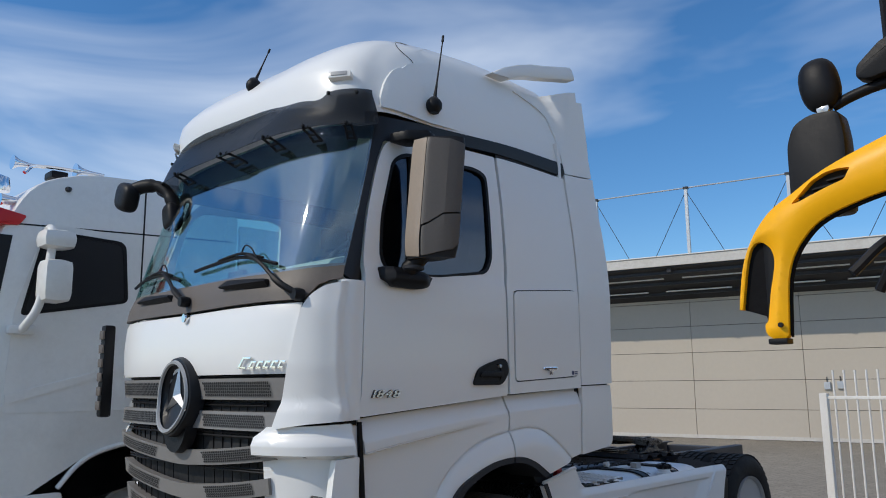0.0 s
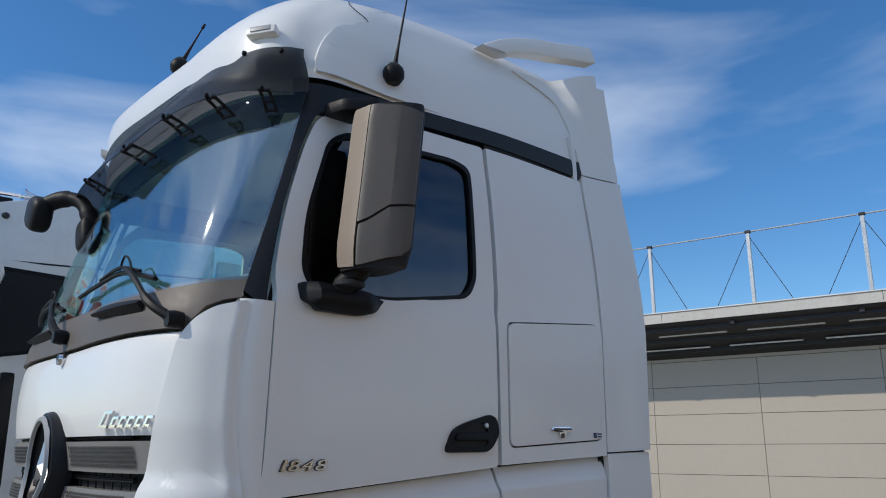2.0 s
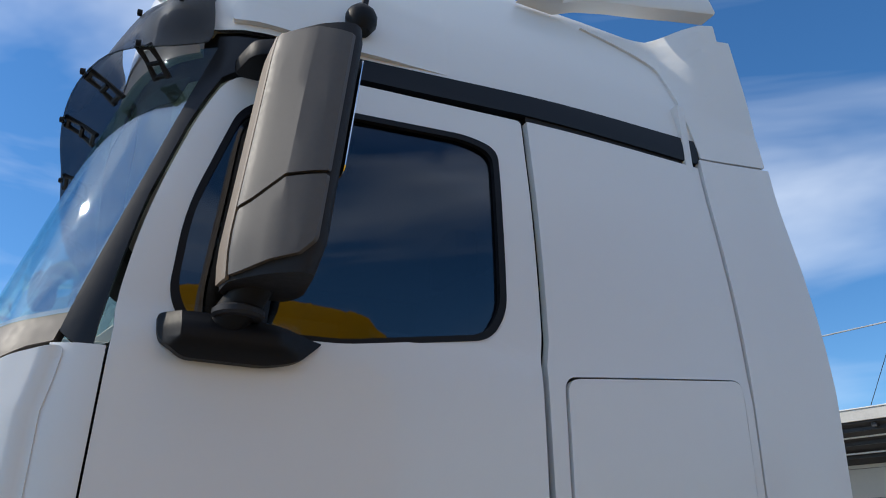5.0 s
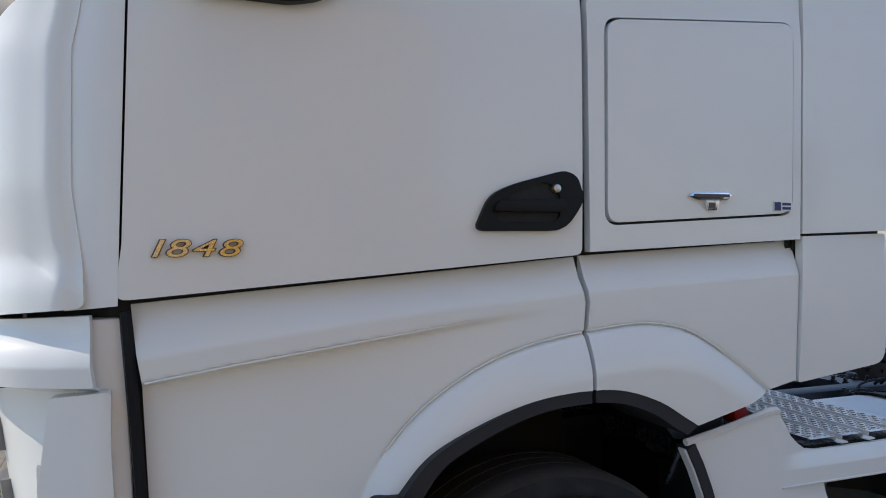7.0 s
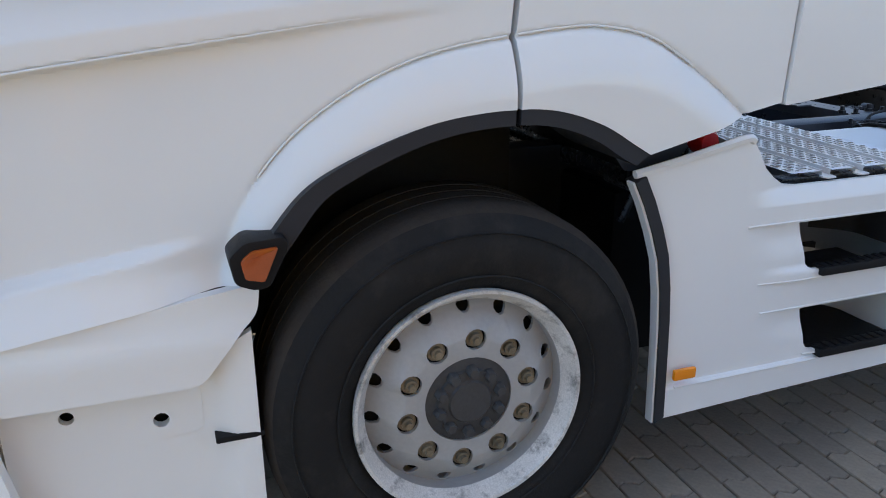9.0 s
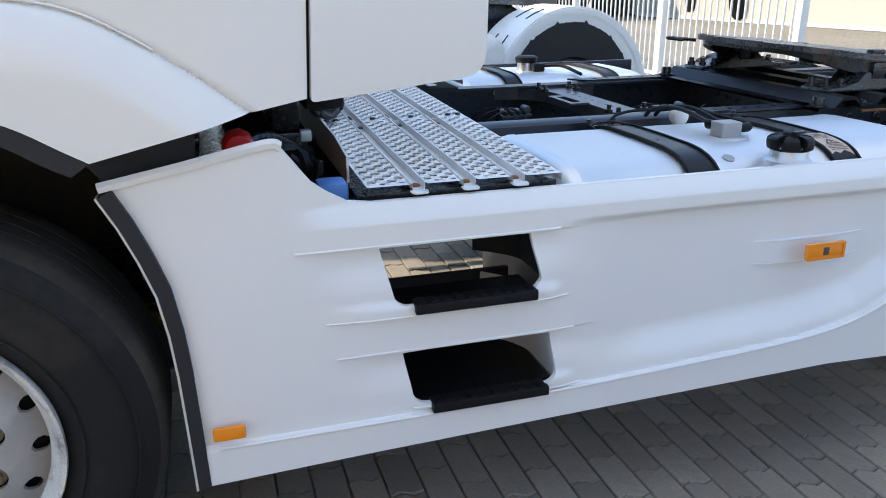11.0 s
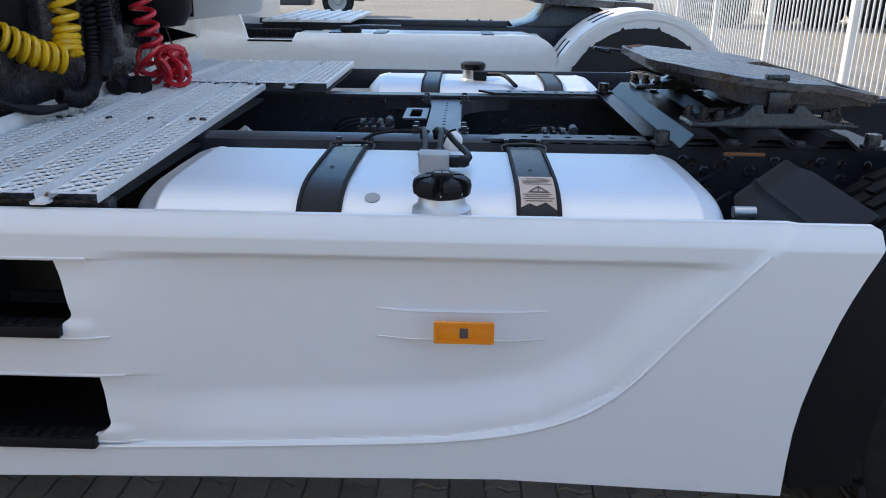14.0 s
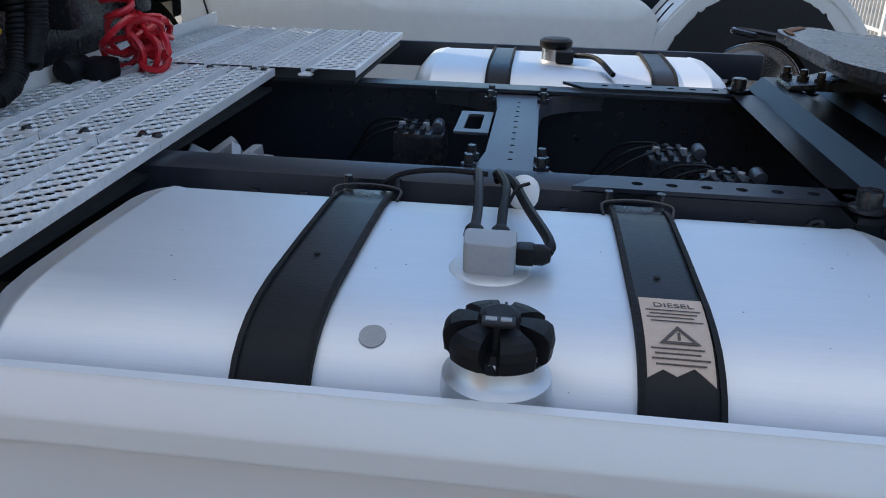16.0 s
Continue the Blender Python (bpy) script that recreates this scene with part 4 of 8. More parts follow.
# roof marker lamps
for tm in (0.40, 1.60):
    c, ca_ = Vector(front_pt(tm, 3.49, -0.012)), Vector(front_pt(tm + 0.04, 3.49)) - Vector(front_pt(tm - 0.04, 3.49))
    cz_ = Vector(front_pt(tm, 3.53)) - Vector(front_pt(tm, 3.45))
    ay, az = ca_.normalized(), (cz_ - cz_.dot(ca_) / ca_.dot(ca_) * ca_).normalized()
    ax = ay.cross(az)
    rot = Matrix(((ax.x, ay.x, az.x, c.x), (ax.y, ay.y, az.y, c.y), (ax.z, ay.z, az.z, c.z), (0, 0, 0, 1)))
    ml = part("marker_lamp", box(-0.022, 0.022, -0.075, 0.075, -0.026, 0.026, 0.012, rot), NBWHITE, truck, "white roof marker lamp")
    for sx in (-0.026, 0.020):
        part("marker_lens", box(sx, sx + 0.006, -0.052, 0.052, -0.013, 0.013, 0.002, rot), GREYBOX, ml)


# smoked sun visor with brackets and bolts
def visor_pt(t, v, d):
    x, y, z = front_pt(t, min(v, 3.40), d)
    k = 0.115 * (1 - min(1, max(0, (v - 3.13) / 0.26))) ** 0.8 * (0.55 + 0.45 * sstep(0.13, 0.42, min(t, 2 - t))) + 0.02
    nx = Vector(front_pt(t, 3.3, -1)) - Vector(front_pt(t, 3.3, 0))
    return (x + nx.x * k, y + nx.y * k, v)


def vis_lo(t):
    return 3.13 + 0.03 * sstep(0.75, 0.88, abs(t - 1))


def vis_hi(t):
    e = abs(t - 1)
    return 3.385 - 0.06 * min(1, e / 0.45) ** 2 + 0.065 * sstep(0.46, 0.54, e) + 0.01 * sstep(0.5, 0.88, e) + 0.065 * sstep(0.75, 1.1, t)


vt = frange(0.13, 1.87, 0.0435)
visor_o = [(t, vis_lo(t)) for t in vt] + [(t, vis_hi(t)) for t in reversed(vt)]
visor = part("sun_visor", sheet(visor_o, [], frange(0.16, 1.84, 0.04), frange(3.15, 3.40, 0.04), lambda t, v, d: visor_pt(t, v, d), 0.006), SMOKE, truck, "smoked plastic sun visor")
# Brackets run on down the glass to stand in for their reflections.
for t in (0.30, 0.52, 0.75, 0.98, 1.22, 1.48, 1.70):
    zb = vis_lo(t) + 0.015
    br = bmesh.new()
    feet = []
    for dt in (-0.016, 0.016):
        a, b = Vector(visor_pt(t + dt, zb, 0.0)), Vector(front_pt(t + dt * 1.6 - 0.03, zb - 0.075, -0.012))
        feet.append((a, b))
        add_tube(br, [a, a.lerp(b, 0.5) + Vector((0, 0, 0.006)), b], [0.010, 0.007, 0.010], 6)
    for f in (0.10, 0.55, 0.92):
        add_tube(br, [feet[0][0].lerp(feet[0][1], f), feet[1][0].lerp(feet[1][1], f)], 0.008, 6)
    part("visor_bracket", br, BLACK, visor, "black open-work visor bracket with its reflection built in")
    part("visor_bolt", lathe([(0.0, -0.016), (0.010, -0.014), (0.012, 0.0)], Vector(visor_pt(t, zb, 0)) + Vector((-0.004, 0, 0)), 10, "x"), BLACK, visor)
for t in (0.24, 0.47, 1.53, 1.76):
    part("visor_bolt", lathe([(0.0, -0.016), (0.011, -0.014), (0.012, 0.0)], Vector(visor_pt(t, 3.365, 0)) + Vector((-0.004, 0, 0)), 10, "x"), BLACK, visor)

# antennas
for base, tip in (((-0.48, 0.01, 3.405), (-0.40, -0.0, 3.90)), ((-1.075, YC, 3.735), (-0.955, YC, 4.04))):
    b, e = Vector(base), Vector(tip)
    up = (e - b).normalized()
    an = part("antenna", tube([b + up * 0.03, b + up * 0.10, b + up * 0.16, b.lerp(e, 0.9), b.lerp(e, 0.905), e], [0.014, 0.009, 0.006, 0.004, 0.009, 0.007], 8), BLACK, truck, "black rod antenna")
    part("antenna_foot", lathe([(0.0, 0.05), (0.022, 0.045), (0.045, 0.02), (0.052, 0.0), (0.05, -0.03), (0.03, -0.06)], b + Vector((0, 0.0, 0)), 14, "z"), BLACK, an)

# roof deflector and side air deflectors behind the cab
spo = bmesh.new()
pr = [(0.21, 3.865), (0.34, 3.95), (0.50, 4.03), (0.66, 4.10), (0.84, 4.16), (1.02, 4.225), (1.21, 4.28), (1.235, 4.27), (1.27, 4.18), (1.05, 4.125), (0.83, 4.05), (0.66, 3.995), (0.49, 3.93), (0.38, 3.87)]
rws = []
for y in (0.112, 0.118, 0.14, 0.20):
    e = 0.010 * (y == 0.112)
    rws.append([spo.verts.new((x, y, z - e * (i < 8) + e * (i >= 8))) for i, (x, z) in enumerate(pr)])
for a, b in zip(rws, rws[1:]):
    for i in range(len(pr)):
        spo.faces.new((a[i], a[(i + 1) % len(pr)], b[(i + 1) % len(pr)], b[i]))
spo.faces.new(rws[0])
spo.faces.new(list(reversed(rws[-1])))
bmesh.ops.recalc_face_normals(spo, faces=spo.faces[:])
part("roof_deflector", spo, WHITE, truck, "white roof air deflector")
for mir in (False, True):
    sg = -1 if mir else 1
    def defl(u, v, d, mir=mir):
        flush = lerp_table(SIDE_Y, v - 0.075 * (u + 0.35) * sstep(3.5, 4.0, v)) - 0.008
        ys = flush + (lerp_table(SIDE_Y, min(v, 3.45)) * 0.75 - 0.004 - 0.02 * sstep(0.95, 1.3, u) - flush) * sstep(0.86, 1.06, u)
        y = ys + d
        return (u, 2 * YC - y if mir else y, v)
    up_o = rpoly([(0.948, 3.262), (1.30, 3.285), (1.29, 3.55), (1.225, 3.935), (1.155, 3.925), (1.145, 4.01), (0.50, 3.835), (0.74, 3.79), (0.86, 3.74), (0.895, 3.60)], [0.005, 0.01, 0.1, 0.01, 0.005, 0.01, 0.005, 0.05, 0.04, 0.1])
    part("upper_deflector", sheet(up_o, [], frange(0.65, 1.35, 0.06), frange(3.3, 4.1, 0.05), defl, 0.03), WHITE, truck, "white upper side deflector")
    mid_o = [(0.909, 1.642), (1.265, 1.652), (1.295, 2.3), (1.315, 2.8), (1.318, 3.276), (0.940, 3.252), (0.926, 2.6), (0.916, 2.2)]
    part("side_deflector", sheet(mid_o, [], frange(0.95, 1.3, 0.07), frange(1.7, 3.25, 0.1), defl, 0.03), WHITE, truck, "white side air deflector")
    lo_o = rpoly([(0.893, 1.172), (1.27, 1.215), (1.275, 1.643), (0.912, 1.634)], [0.01, 0.05, 0.01, 0.01])
    part("lower_deflector", sheet(lo_o, [], frange(0.95, 1.3, 0.07), frange(1.2, 1.6, 0.06), lambda u, v, d, mir=mir: (u, (2 * YC - (-0.012 * math.sin(math.pi * (v - 1.1) / 0.6) + d)) if mir else -0.012 * math.sin(math.pi * (v - 1.1) / 0.6) + d, v), 0.03), WHITE, truck, "white lower side deflector")

    part("seam_strip", sheet([(0.87, 1.19), (0.94, 1.19), (0.98, 2.6), (0.98, 3.60), (0.93, 3.60), (0.90, 2.6)], [], [], frange(1.3, 3.5, 0.1), lambda u, v, d, mir=mir: defl(u, v, d + 0.042, mir), 0.004), SEAM, truck)
    part("seam_strip", sheet([(0.90, 1.59), (1.262, 1.60), (1.262, 1.70), (0.90, 1.69)], [], [], [], lambda u, v, d, mir=mir: defl(u, v, d + 0.036, mir), 0.004), SEAM, truck)
    part("seam_strip", sheet([(0.94, 3.20), (1.30, 3.22), (1.30, 3.33), (0.94, 3.31)], [], [], [], lambda u, v, d, mir=mir: defl(u, v, d + 0.036, mir), 0.004), SEAM, truck)

# door mirror: foot, housing with two cover shells, stalk and arm
SHAPING.clear()
mf = sheet(rpoly([(-0.968, 2.292), (-0.962, 2.225), (-0.915, 2.186), (-0.70, 2.184), (-0.63, 2.200), (-0.562, 2.262), (-0.66, 2.272), (-0.78, 2.292)], [0.012, 0.03, 0.03, 0.06, 0.05, 0.01, 0.05, 0.06], 5), [], frange(-0.95, -0.58, 0.03), frange(2.18, 2.29, 0.012), lambda u, v, d: (u, -0.020 - 0.080 * sstep(-0.975, -0.92, u) * sstep(-0.56, -0.70, u) * sstep(2.165, 2.225, v) ** 0.7 * (1 - 0.35 * sstep(2.25, 2.295, v)) + d, v), 0.03)
mirror = part("door_mirror", mf, BLACK, truck, "large dark door mirror")
MIRROR_PLAN = [(-0.835, -0.10), (-0.830, -0.190), (-0.800, -0.236), (-0.741, -0.293), (-0.69, -0.322), (-0.655, -0.331), (-0.630, -0.312), (-0.612, -0.15), (-0.64, -0.085), (-0.80, -0.075)]


def mirror_taper(z):
    """How wide the housing is at a height, and how far it leans back."""
    return min(1.0, 0.86 + 1.6 * max(0.0, z - 2.335)) * min(1.0, 0.93 + 1.6 * max(0.0, 3.03 - z)), 0.11 * (z - 2.58)


def mirror_at(x, y, z):
    k, lean = mirror_taper(z)
    return (-0.74 + (x + 0.74) * k + lean, -0.20 + (y + 0.20) * (0.5 + 0.5 * k), z)


hb_ = bmesh.new()
rings_ = [[hb_.verts.new(mirror_at(x, y, z + 0.045 * (x + 0.74) * (z < 2.45) * 4 * (2.45 - z))) for x, y in rpoly(MIRROR_PLAN, 0.025, 4)] for z in frange(2.335, 3.028, 0.04)]
for a, b in zip(rings_, rings_[1:]):
    for i in range(len(a)):
        hb_.faces.new((a[i], a[(i + 1) % len(a)], b[(i + 1) % len(a)], b[i]))
hb_.faces.new(list(reversed(rings_[0])))
hb_.faces.new(rings_[-1])
bmesh.ops.recalc_face_normals(hb_, faces=hb_.faces[:])
part("mirror_housing", hb_, MIRROR_DARK, mirror, "dark mirror housing")
COVER_X = [(0, -0.834), (0.30, -0.832), (0.36, -0.822), (0.42, -0.803), (0.72, -0.744), (0.90, -0.692), (1, -0.660)]
COVER_Y = [(0, -0.092), (0.30, -0.188), (0.36, -0.214), (0.42, -0.236), (0.72, -0.295), (0.90, -0.324), (1, -0.334)]


def cover_map(k, v, d):
    x, y, z = mirror_at(lerp_table(COVER_X, k), lerp_table(COVER_Y, k), v)
    return (x - 0.007 + d * 0.8, y - 0.006 + d * 0.6, z)


CUTS = [0.1, 0.2, 0.30, 0.33, 0.36, 0.39, 0.42, 0.5, 0.6, 0.72, 0.8, 0.9]
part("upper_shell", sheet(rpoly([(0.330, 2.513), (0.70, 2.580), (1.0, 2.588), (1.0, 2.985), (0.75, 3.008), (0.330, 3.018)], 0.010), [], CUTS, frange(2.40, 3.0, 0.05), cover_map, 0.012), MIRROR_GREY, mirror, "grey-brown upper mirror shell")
part("front_shell", sheet(rpoly([(0.0, 2.350), (0.322, 2.338), (0.322, 3.018), (0.0, 3.026)], 0.010), [], CUTS[:4], frange(2.40, 3.0, 0.05), cover_map, 0.012), MIRROR_SUNLIT, mirror, "front face of the mirror, sunlight put into its tan")
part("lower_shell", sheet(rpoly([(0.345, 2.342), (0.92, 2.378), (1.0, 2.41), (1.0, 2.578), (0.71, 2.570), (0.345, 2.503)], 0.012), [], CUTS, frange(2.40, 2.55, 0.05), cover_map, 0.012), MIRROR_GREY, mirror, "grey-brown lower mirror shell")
part("mirror_stalk", tube(smooth_path([(-0.82, -0.03, 2.262), (-0.81, -0.065, 2.280), (-0.785, -0.115, 2.325), (-0.765, -0.15, 2.375)]), [0.036] * 6 + [0.046] * 6 + [0.048] * 7, 14), BLACK, mirror)
part("stalk_collar", lathe([(0.055, -0.012), (0.062, -0.006), (0.062, 0.006), (0.055, 0.012)], (-0.795, -0.10, 2.29), 20, "z"), TRIM, mirror)
part("mirror_arm", prism(rpoly([(-0.855, 0.05), (-0.825, -0.075), (-0.70, -0.150), (-0.635, -0.13), (-0.655, -0.03), (-0.70, 0.05)], 0.03), 3.030, 3.085, 0.014, "z"), BLACK, mirror, "black upper mirror arm")
part("arm_cap", prism(rpoly([(-0.80, -0.03), (-0.70, -0.13), (-0.65, -0.11), (-0.70, 0.0)], 0.02), 3.082, 3.102, 0.008, "z"), BLACK, mirror)
part("mirror_glass", sheet(rpoly([(-0.285, 2.62), (-0.165, 2.62), (-0.165, 2.96), (-0.285, 2.96)], 0.02), [], [], frange(2.66, 2.94, 0.04), lambda u, v, d: (mirror_at(-0.618, u, v)[0] + 0.004 - d, u, v), 0.003), MIRRORGLASS, mirror)

# front mirror on its curved arm at the far corner of the windscreen
fm = part("front_mirror", tube(smooth_path([(-1.13, 2.00, 2.86), (-1.16, 2.04, 2.98), (-1.20, 2.11, 3.075), (-1.27, 2.22, 3.10), (-1.34, 2.33, 3.07)]), [0.05] * 8 + [0.042] * 8 + [0.05] * 9, 12), BLACK, truck, "black front mirror on a curved arm")
for c, rot, sc, nm in (((-1.35, 2.36, 3.025), 20, (0.065, 0.115, 0.105), "mirror_head"), ((-1.16, 2.02, 2.855), -15, (0.06, 0.075, 0.105), "mirror_knuckle")):
    e = bmesh.new()
    bmesh.ops.create_uvsphere(e, u_segments=24, v_segments=16, radius=1)
    for v in e.verts:
        v.co = Vector([math.copysign(abs(q) ** 0.62, q) for q in v.co])
    e.transform(Matrix.Translation(c) @ Matrix.Rotation(radians(rot), 4, "X") @ Matrix.Diagonal((*sc, 1)))
    part(nm, e, BLACK, fm)
part("air_guide", box(-1.44, -1.36, 2.38, 2.455, 1.45, 2.09, 0.02), BLACK, truck, "black air guide at the far corner")
for z in frange(1.53, 2.02, 0.1):
    part("guide_slat", box(-1.452, -1.44, 2.38, 2.445, z - 0.03, z + 0.03, 0.004), COWL, truck)

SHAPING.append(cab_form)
# cabin interior seen through the glass
dash = sheet([(0.40, 2.05), (1.60, 2.05), (1.60, 2.30), (0.40, 2.30)], [], frange(0.4, 1.6, 0.08), [2.2], lambda t, v, d: Vector(front_pt(t, v, d + 0.10)) + Vector((0.28 * sstep(2.18, 2.3, v), 0, 0)), 0.05)
part("dashboard", dash, CABIN, truck, "grey dashboard")
part("dash_shelf", box(-1.25, -0.75, 0.25, 2.15, 2.20, 2.29, 0.03), CABIN, truck)
part("dash_hood", prism(rpoly([(-1.16, 2.27), (-0.78, 2.27), (-0.78, 2.37), (-0.90, 2.41), (-1.02, 2.38)], 0.03), 0.32, 1.02, 0.02), CABIN, truck, "light grey instrument hood")
part("dash_screen", box(-1.02, -0.98, 1.28, 1.48, 2.29, 2.42, 0.015), CABINDARK, truck, "dark instrument on the dashboard")
part("steering_wheel", tube([Vector((-0.70, 0.62, 2.42)) + Matrix.Rotation(radians(-60), 3, "Y") @ Vector((0.21 * math.cos(a), 0.21 * math.sin(a), 0)) for a in [2 * math.pi * i / 28 for i in range(28)]], 0.017, 8, True), CABINDARK, truck, "dark steering wheel")
for yy in (0.62, 1.80):
    st = part("cab_seat", box(-0.35, 0.15, yy - 0.26, yy + 0.26, 1.95, 2.12, 0.05), CABINDARK, truck, "dark cab seat")
    part("seat_back", box(0.05, 0.20, yy - 0.25, yy + 0.25, 2.05, 2.72, 0.06), CABINDARK, st)
    part("head_rest", box(0.07, 0.17, yy - 0.13, yy + 0.13, 2.75, 2.95, 0.04), CABINDARK, st)
part("berth_wall", box(0.80, 0.85, 0.10, 2.30, 1.4, 3.4, 0.0), CABIN, truck)
part("cab_headlining", box(-1.05, 0.85, 0.12, 2.28, 3.28, 3.31, 0.0), CABIN, truck)
part("paper_notice", sheet([(1.52, 2.46), (1.70, 2.50), (1.645, 2.745), (1.47, 2.71)], [], frange(1.5, 1.68, 0.04), [2.5, 2.6], lambda t, v, d: front_pt(t, v, d + 0.022), 0.002), PAPER, truck, "white paper notice behind the windscreen")
# Dark band put in for the visor underside's reflection in the windscreen.
part("blind", sheet([(0.24, 3.02), (1.76, 3.02), (1.78, 3.2), (0.22, 3.2)], [], frange(0.24, 1.76, 0.06), [3.1], lambda t, v, d: front_pt(t, v, d + 0.05), 0.004), CABINDARK, truck, "dark band for the visor's reflection in the windscreen")


SHAPING.clear()


# ---- step fender under the door, wheel arch and rear fender panel ----
ARCH = spline([(-0.60, 0.78), (-0.55, 0.89), (-0.51, 1.0), (-0.445, 1.10), (-0.35, 1.195), (-0.205, 1.285), (-0.05, 1.34), (0.115, 1.366), (0.25, 1.38), (0.34, 1.38), (0.475, 1.352), (0.62, 1.268), (0.74, 1.18), (0.9, 1.05)])
TRIM_O = spline([(-0.475, 0.945), (-0.445, 0.985), (-0.375, 1.065), (-0.29, 1.118), (-0.16, 1.172), (-0.04, 1.203), (0.105, 1.214), (0.22, 1.203), (0.335, 1.163), (0.42, 1.112), (0.465, 1.085)])
TRIM_I = spline([(-0.425, 0.935), (-0.40, 0.965), (-0.335, 1.045), (-0.26, 1.09), (-0.145, 1.138), (-0.03, 1.168), (0.105, 1.178), (0.21, 1.168), (0.31, 1.132), (0.385, 1.085), (0.43, 1.06)])
FRONT_O, REAR_O = [p for p in TRIM_O if p[0] < 0.10], [p for p in TRIM_O if p[0] > 0.13]
FRONT_I, REAR_I = [p for p in TRIM_I if p[0] < 0.10], [p for p in TRIM_I if p[0] > 0.13]


def arch_z(x):
    return lerp_table(ARCH, x)


FOLD = [(-1.06, 1.297), (-0.85, 1.328), (-0.58, 1.362), (-0.28, 1.40), (0.0, 1.43)]


def fender_y(x, z):
    """How far the fender stands out of the side's plane (minus is outwards)."""
    top = lerp_table([(-1.1, 1.49), (0.12, 1.583), (0.95, 1.632)], x)
    ridge = lerp_table([(-1.06, 1.36), (-0.72, 1.40), (-0.28, 1.45), (0.12, 1.48), (0.95, 1.52)], x)
    y = 0.048 * min(1.0, max(0.0, (z - ridge) / (top - ridge)))
    fade = sstep(0.05, -0.65, x)
    low = lerp_table(FOLD, x)
    y += 0.045 * fade * sstep(low + 0.012, low - 0.009, z) * sstep(0.78, 0.92, z)
    edge = arch_z(x)
    out = min(1.0, max(0.0, (edge - z) / 0.13))
    y -= 0.048 * math.sin(math.pi / 2 * out) * sstep(-0.58, -0.47, x)
    steep = math.hypot(1.0, (arch_z(x + 0.01) - arch_z(x - 0.01)) / 0.02)
    y += 0.010 * sstep(0.010, 0.0, abs(z - edge) / steep) * sstep(-0.50, -0.43, x)
    # lower crease in front of the wheel
    cl = lerp_table([(-1.03, 0.895), (-0.6, 0.955)], x)
    y -= 0.034 * sstep(cl + 0.022, cl - 0.005, z) * sstep(-0.55, -0.72, x)
    return y


def fender_map(u, v, d):
    return (u, fender_y(u, v) + d, v)


f_o = [(-1.063, 1.484), (-1.052, 1.37), (-1.04, 1.30), (-1.028, 1.05), (-1.018, 0.80), (-0.515, 0.866), (-0.53, 0.93)] + FRONT_O + [(0.108, 1.213), (0.108, 1.36), (0.116, 1.45), (0.104, 1.52), (0.104, 1.578)]
# Beads added along fold and crease to draw their highlight and shadow lines.
part("fender_fold", tube([(x, fender_y(x, lerp_table(FOLD, x) + 0.026) + 0.0035 * sstep(-1.1, -0.2, x) + 0.002, lerp_table(FOLD, x) + 0.006) for x in frange(-1.036, -0.20, 0.03)], 0.0028, 8), WHITE, truck, "thin bead along the fender fold, added for its highlight")
for xa, xb in ((-0.455, 0.100), (0.128, 0.60)):
    part("arch_crease", tube([(x, fender_y(x, arch_z(x) + 0.014) + 0.0015, arch_z(x) + 0.004) for x in frange(xa, xb, 0.02)], 0.0026, 6), WHITE, truck, "thin bead along the arch crease, added for its highlight")
part("front_fender", sheet(f_o, [], frange(-1.04, 0.09, 0.0075), frange(0.82, 1.57, 0.0065), fender_map, 0.04), WHITE, truck, "white fender under the door")
r_o = [(0.120, 1.213)] + REAR_O + [(0.76, 1.155), (0.885, 1.18), (0.905, 1.606), (0.898, 1.621), (0.122, 1.581), (0.122, 1.52), (0.132, 1.45), (0.122, 1.36)]
part("rear_fender", sheet(r_o, [], frange(0.14, 0.89, 0.0075), frange(1.11, 1.61, 0.0065), fender_map, 0.04), WHITE, truck, "white fender behind the wheel arch")
for o, i_ in ((FRONT_O + [(0.107, 1.213)], FRONT_I + [(0.107, 1.178)]), ([(0.120, 1.213)] + REAR_O, [(0.120, 1.178)] + REAR_I)):
    part("arch_trim", sheet(o + list(reversed(i_)), [], [], [], lambda u, v, d: (u, -0.045 + d, v), 0.30), TRIM, truck, "dark grey rubber wheel arch trim")
# side marker in the front of the arch
al = part("arch_lamp_bezel", prism(rpoly([(-0.530, 0.895), (-0.540, 0.955), (-0.505, 0.985), (-0.42, 0.990), (-0.415, 0.965), (-0.458, 0.882), (-0.49, 0.878)], 0.014), -0.075, 0.02, 0.006), BLACK, truck, "dark bezel of the arch lamp")
part("arch_lamp", prism(rpoly([(-0.510, 0.908), (-0.517, 0.948), (-0.492, 0.968), (-0.437, 0.972), (-0.470, 0.898)], 0.008), -0.084, -0.07, 0.004), ORANGE_OLD, al, "faded orange side lamp")
# lower fender flap and step box
flap_o = rpoly([(-1.018, 0.796), (-0.475, 0.872), (-0.485, 0.80), (-0.525, 0.765), (-0.615, 0.650), (-1.008, 0.652)], [0.005, 0.02, 0.03, 0.03, 0.03, 0.01])
part("step_flap", sheet(flap_o, [], frange(-1.0, -0.5, 0.05), frange(0.65, 0.85, 0.03), lambda u, v, d: (u, -0.012 + 0.01 * sstep(0.80, 0.66, v) - 0.015 * sstep(0.80, 0.74, v) + d, v), 0.03), WHITE, truck, "white lower fender flap")
stp_h = [circle(-0.90, 0.595, 0.016, 12), circle(-0.71, 0.555, 0.018, 12)]
step_o = [(-1.03, 0.30), (-0.50, 0.30), (-0.50, 0.76), (-0.60, 0.70), (-0.66, 0.655), (-1.03, 0.66)]
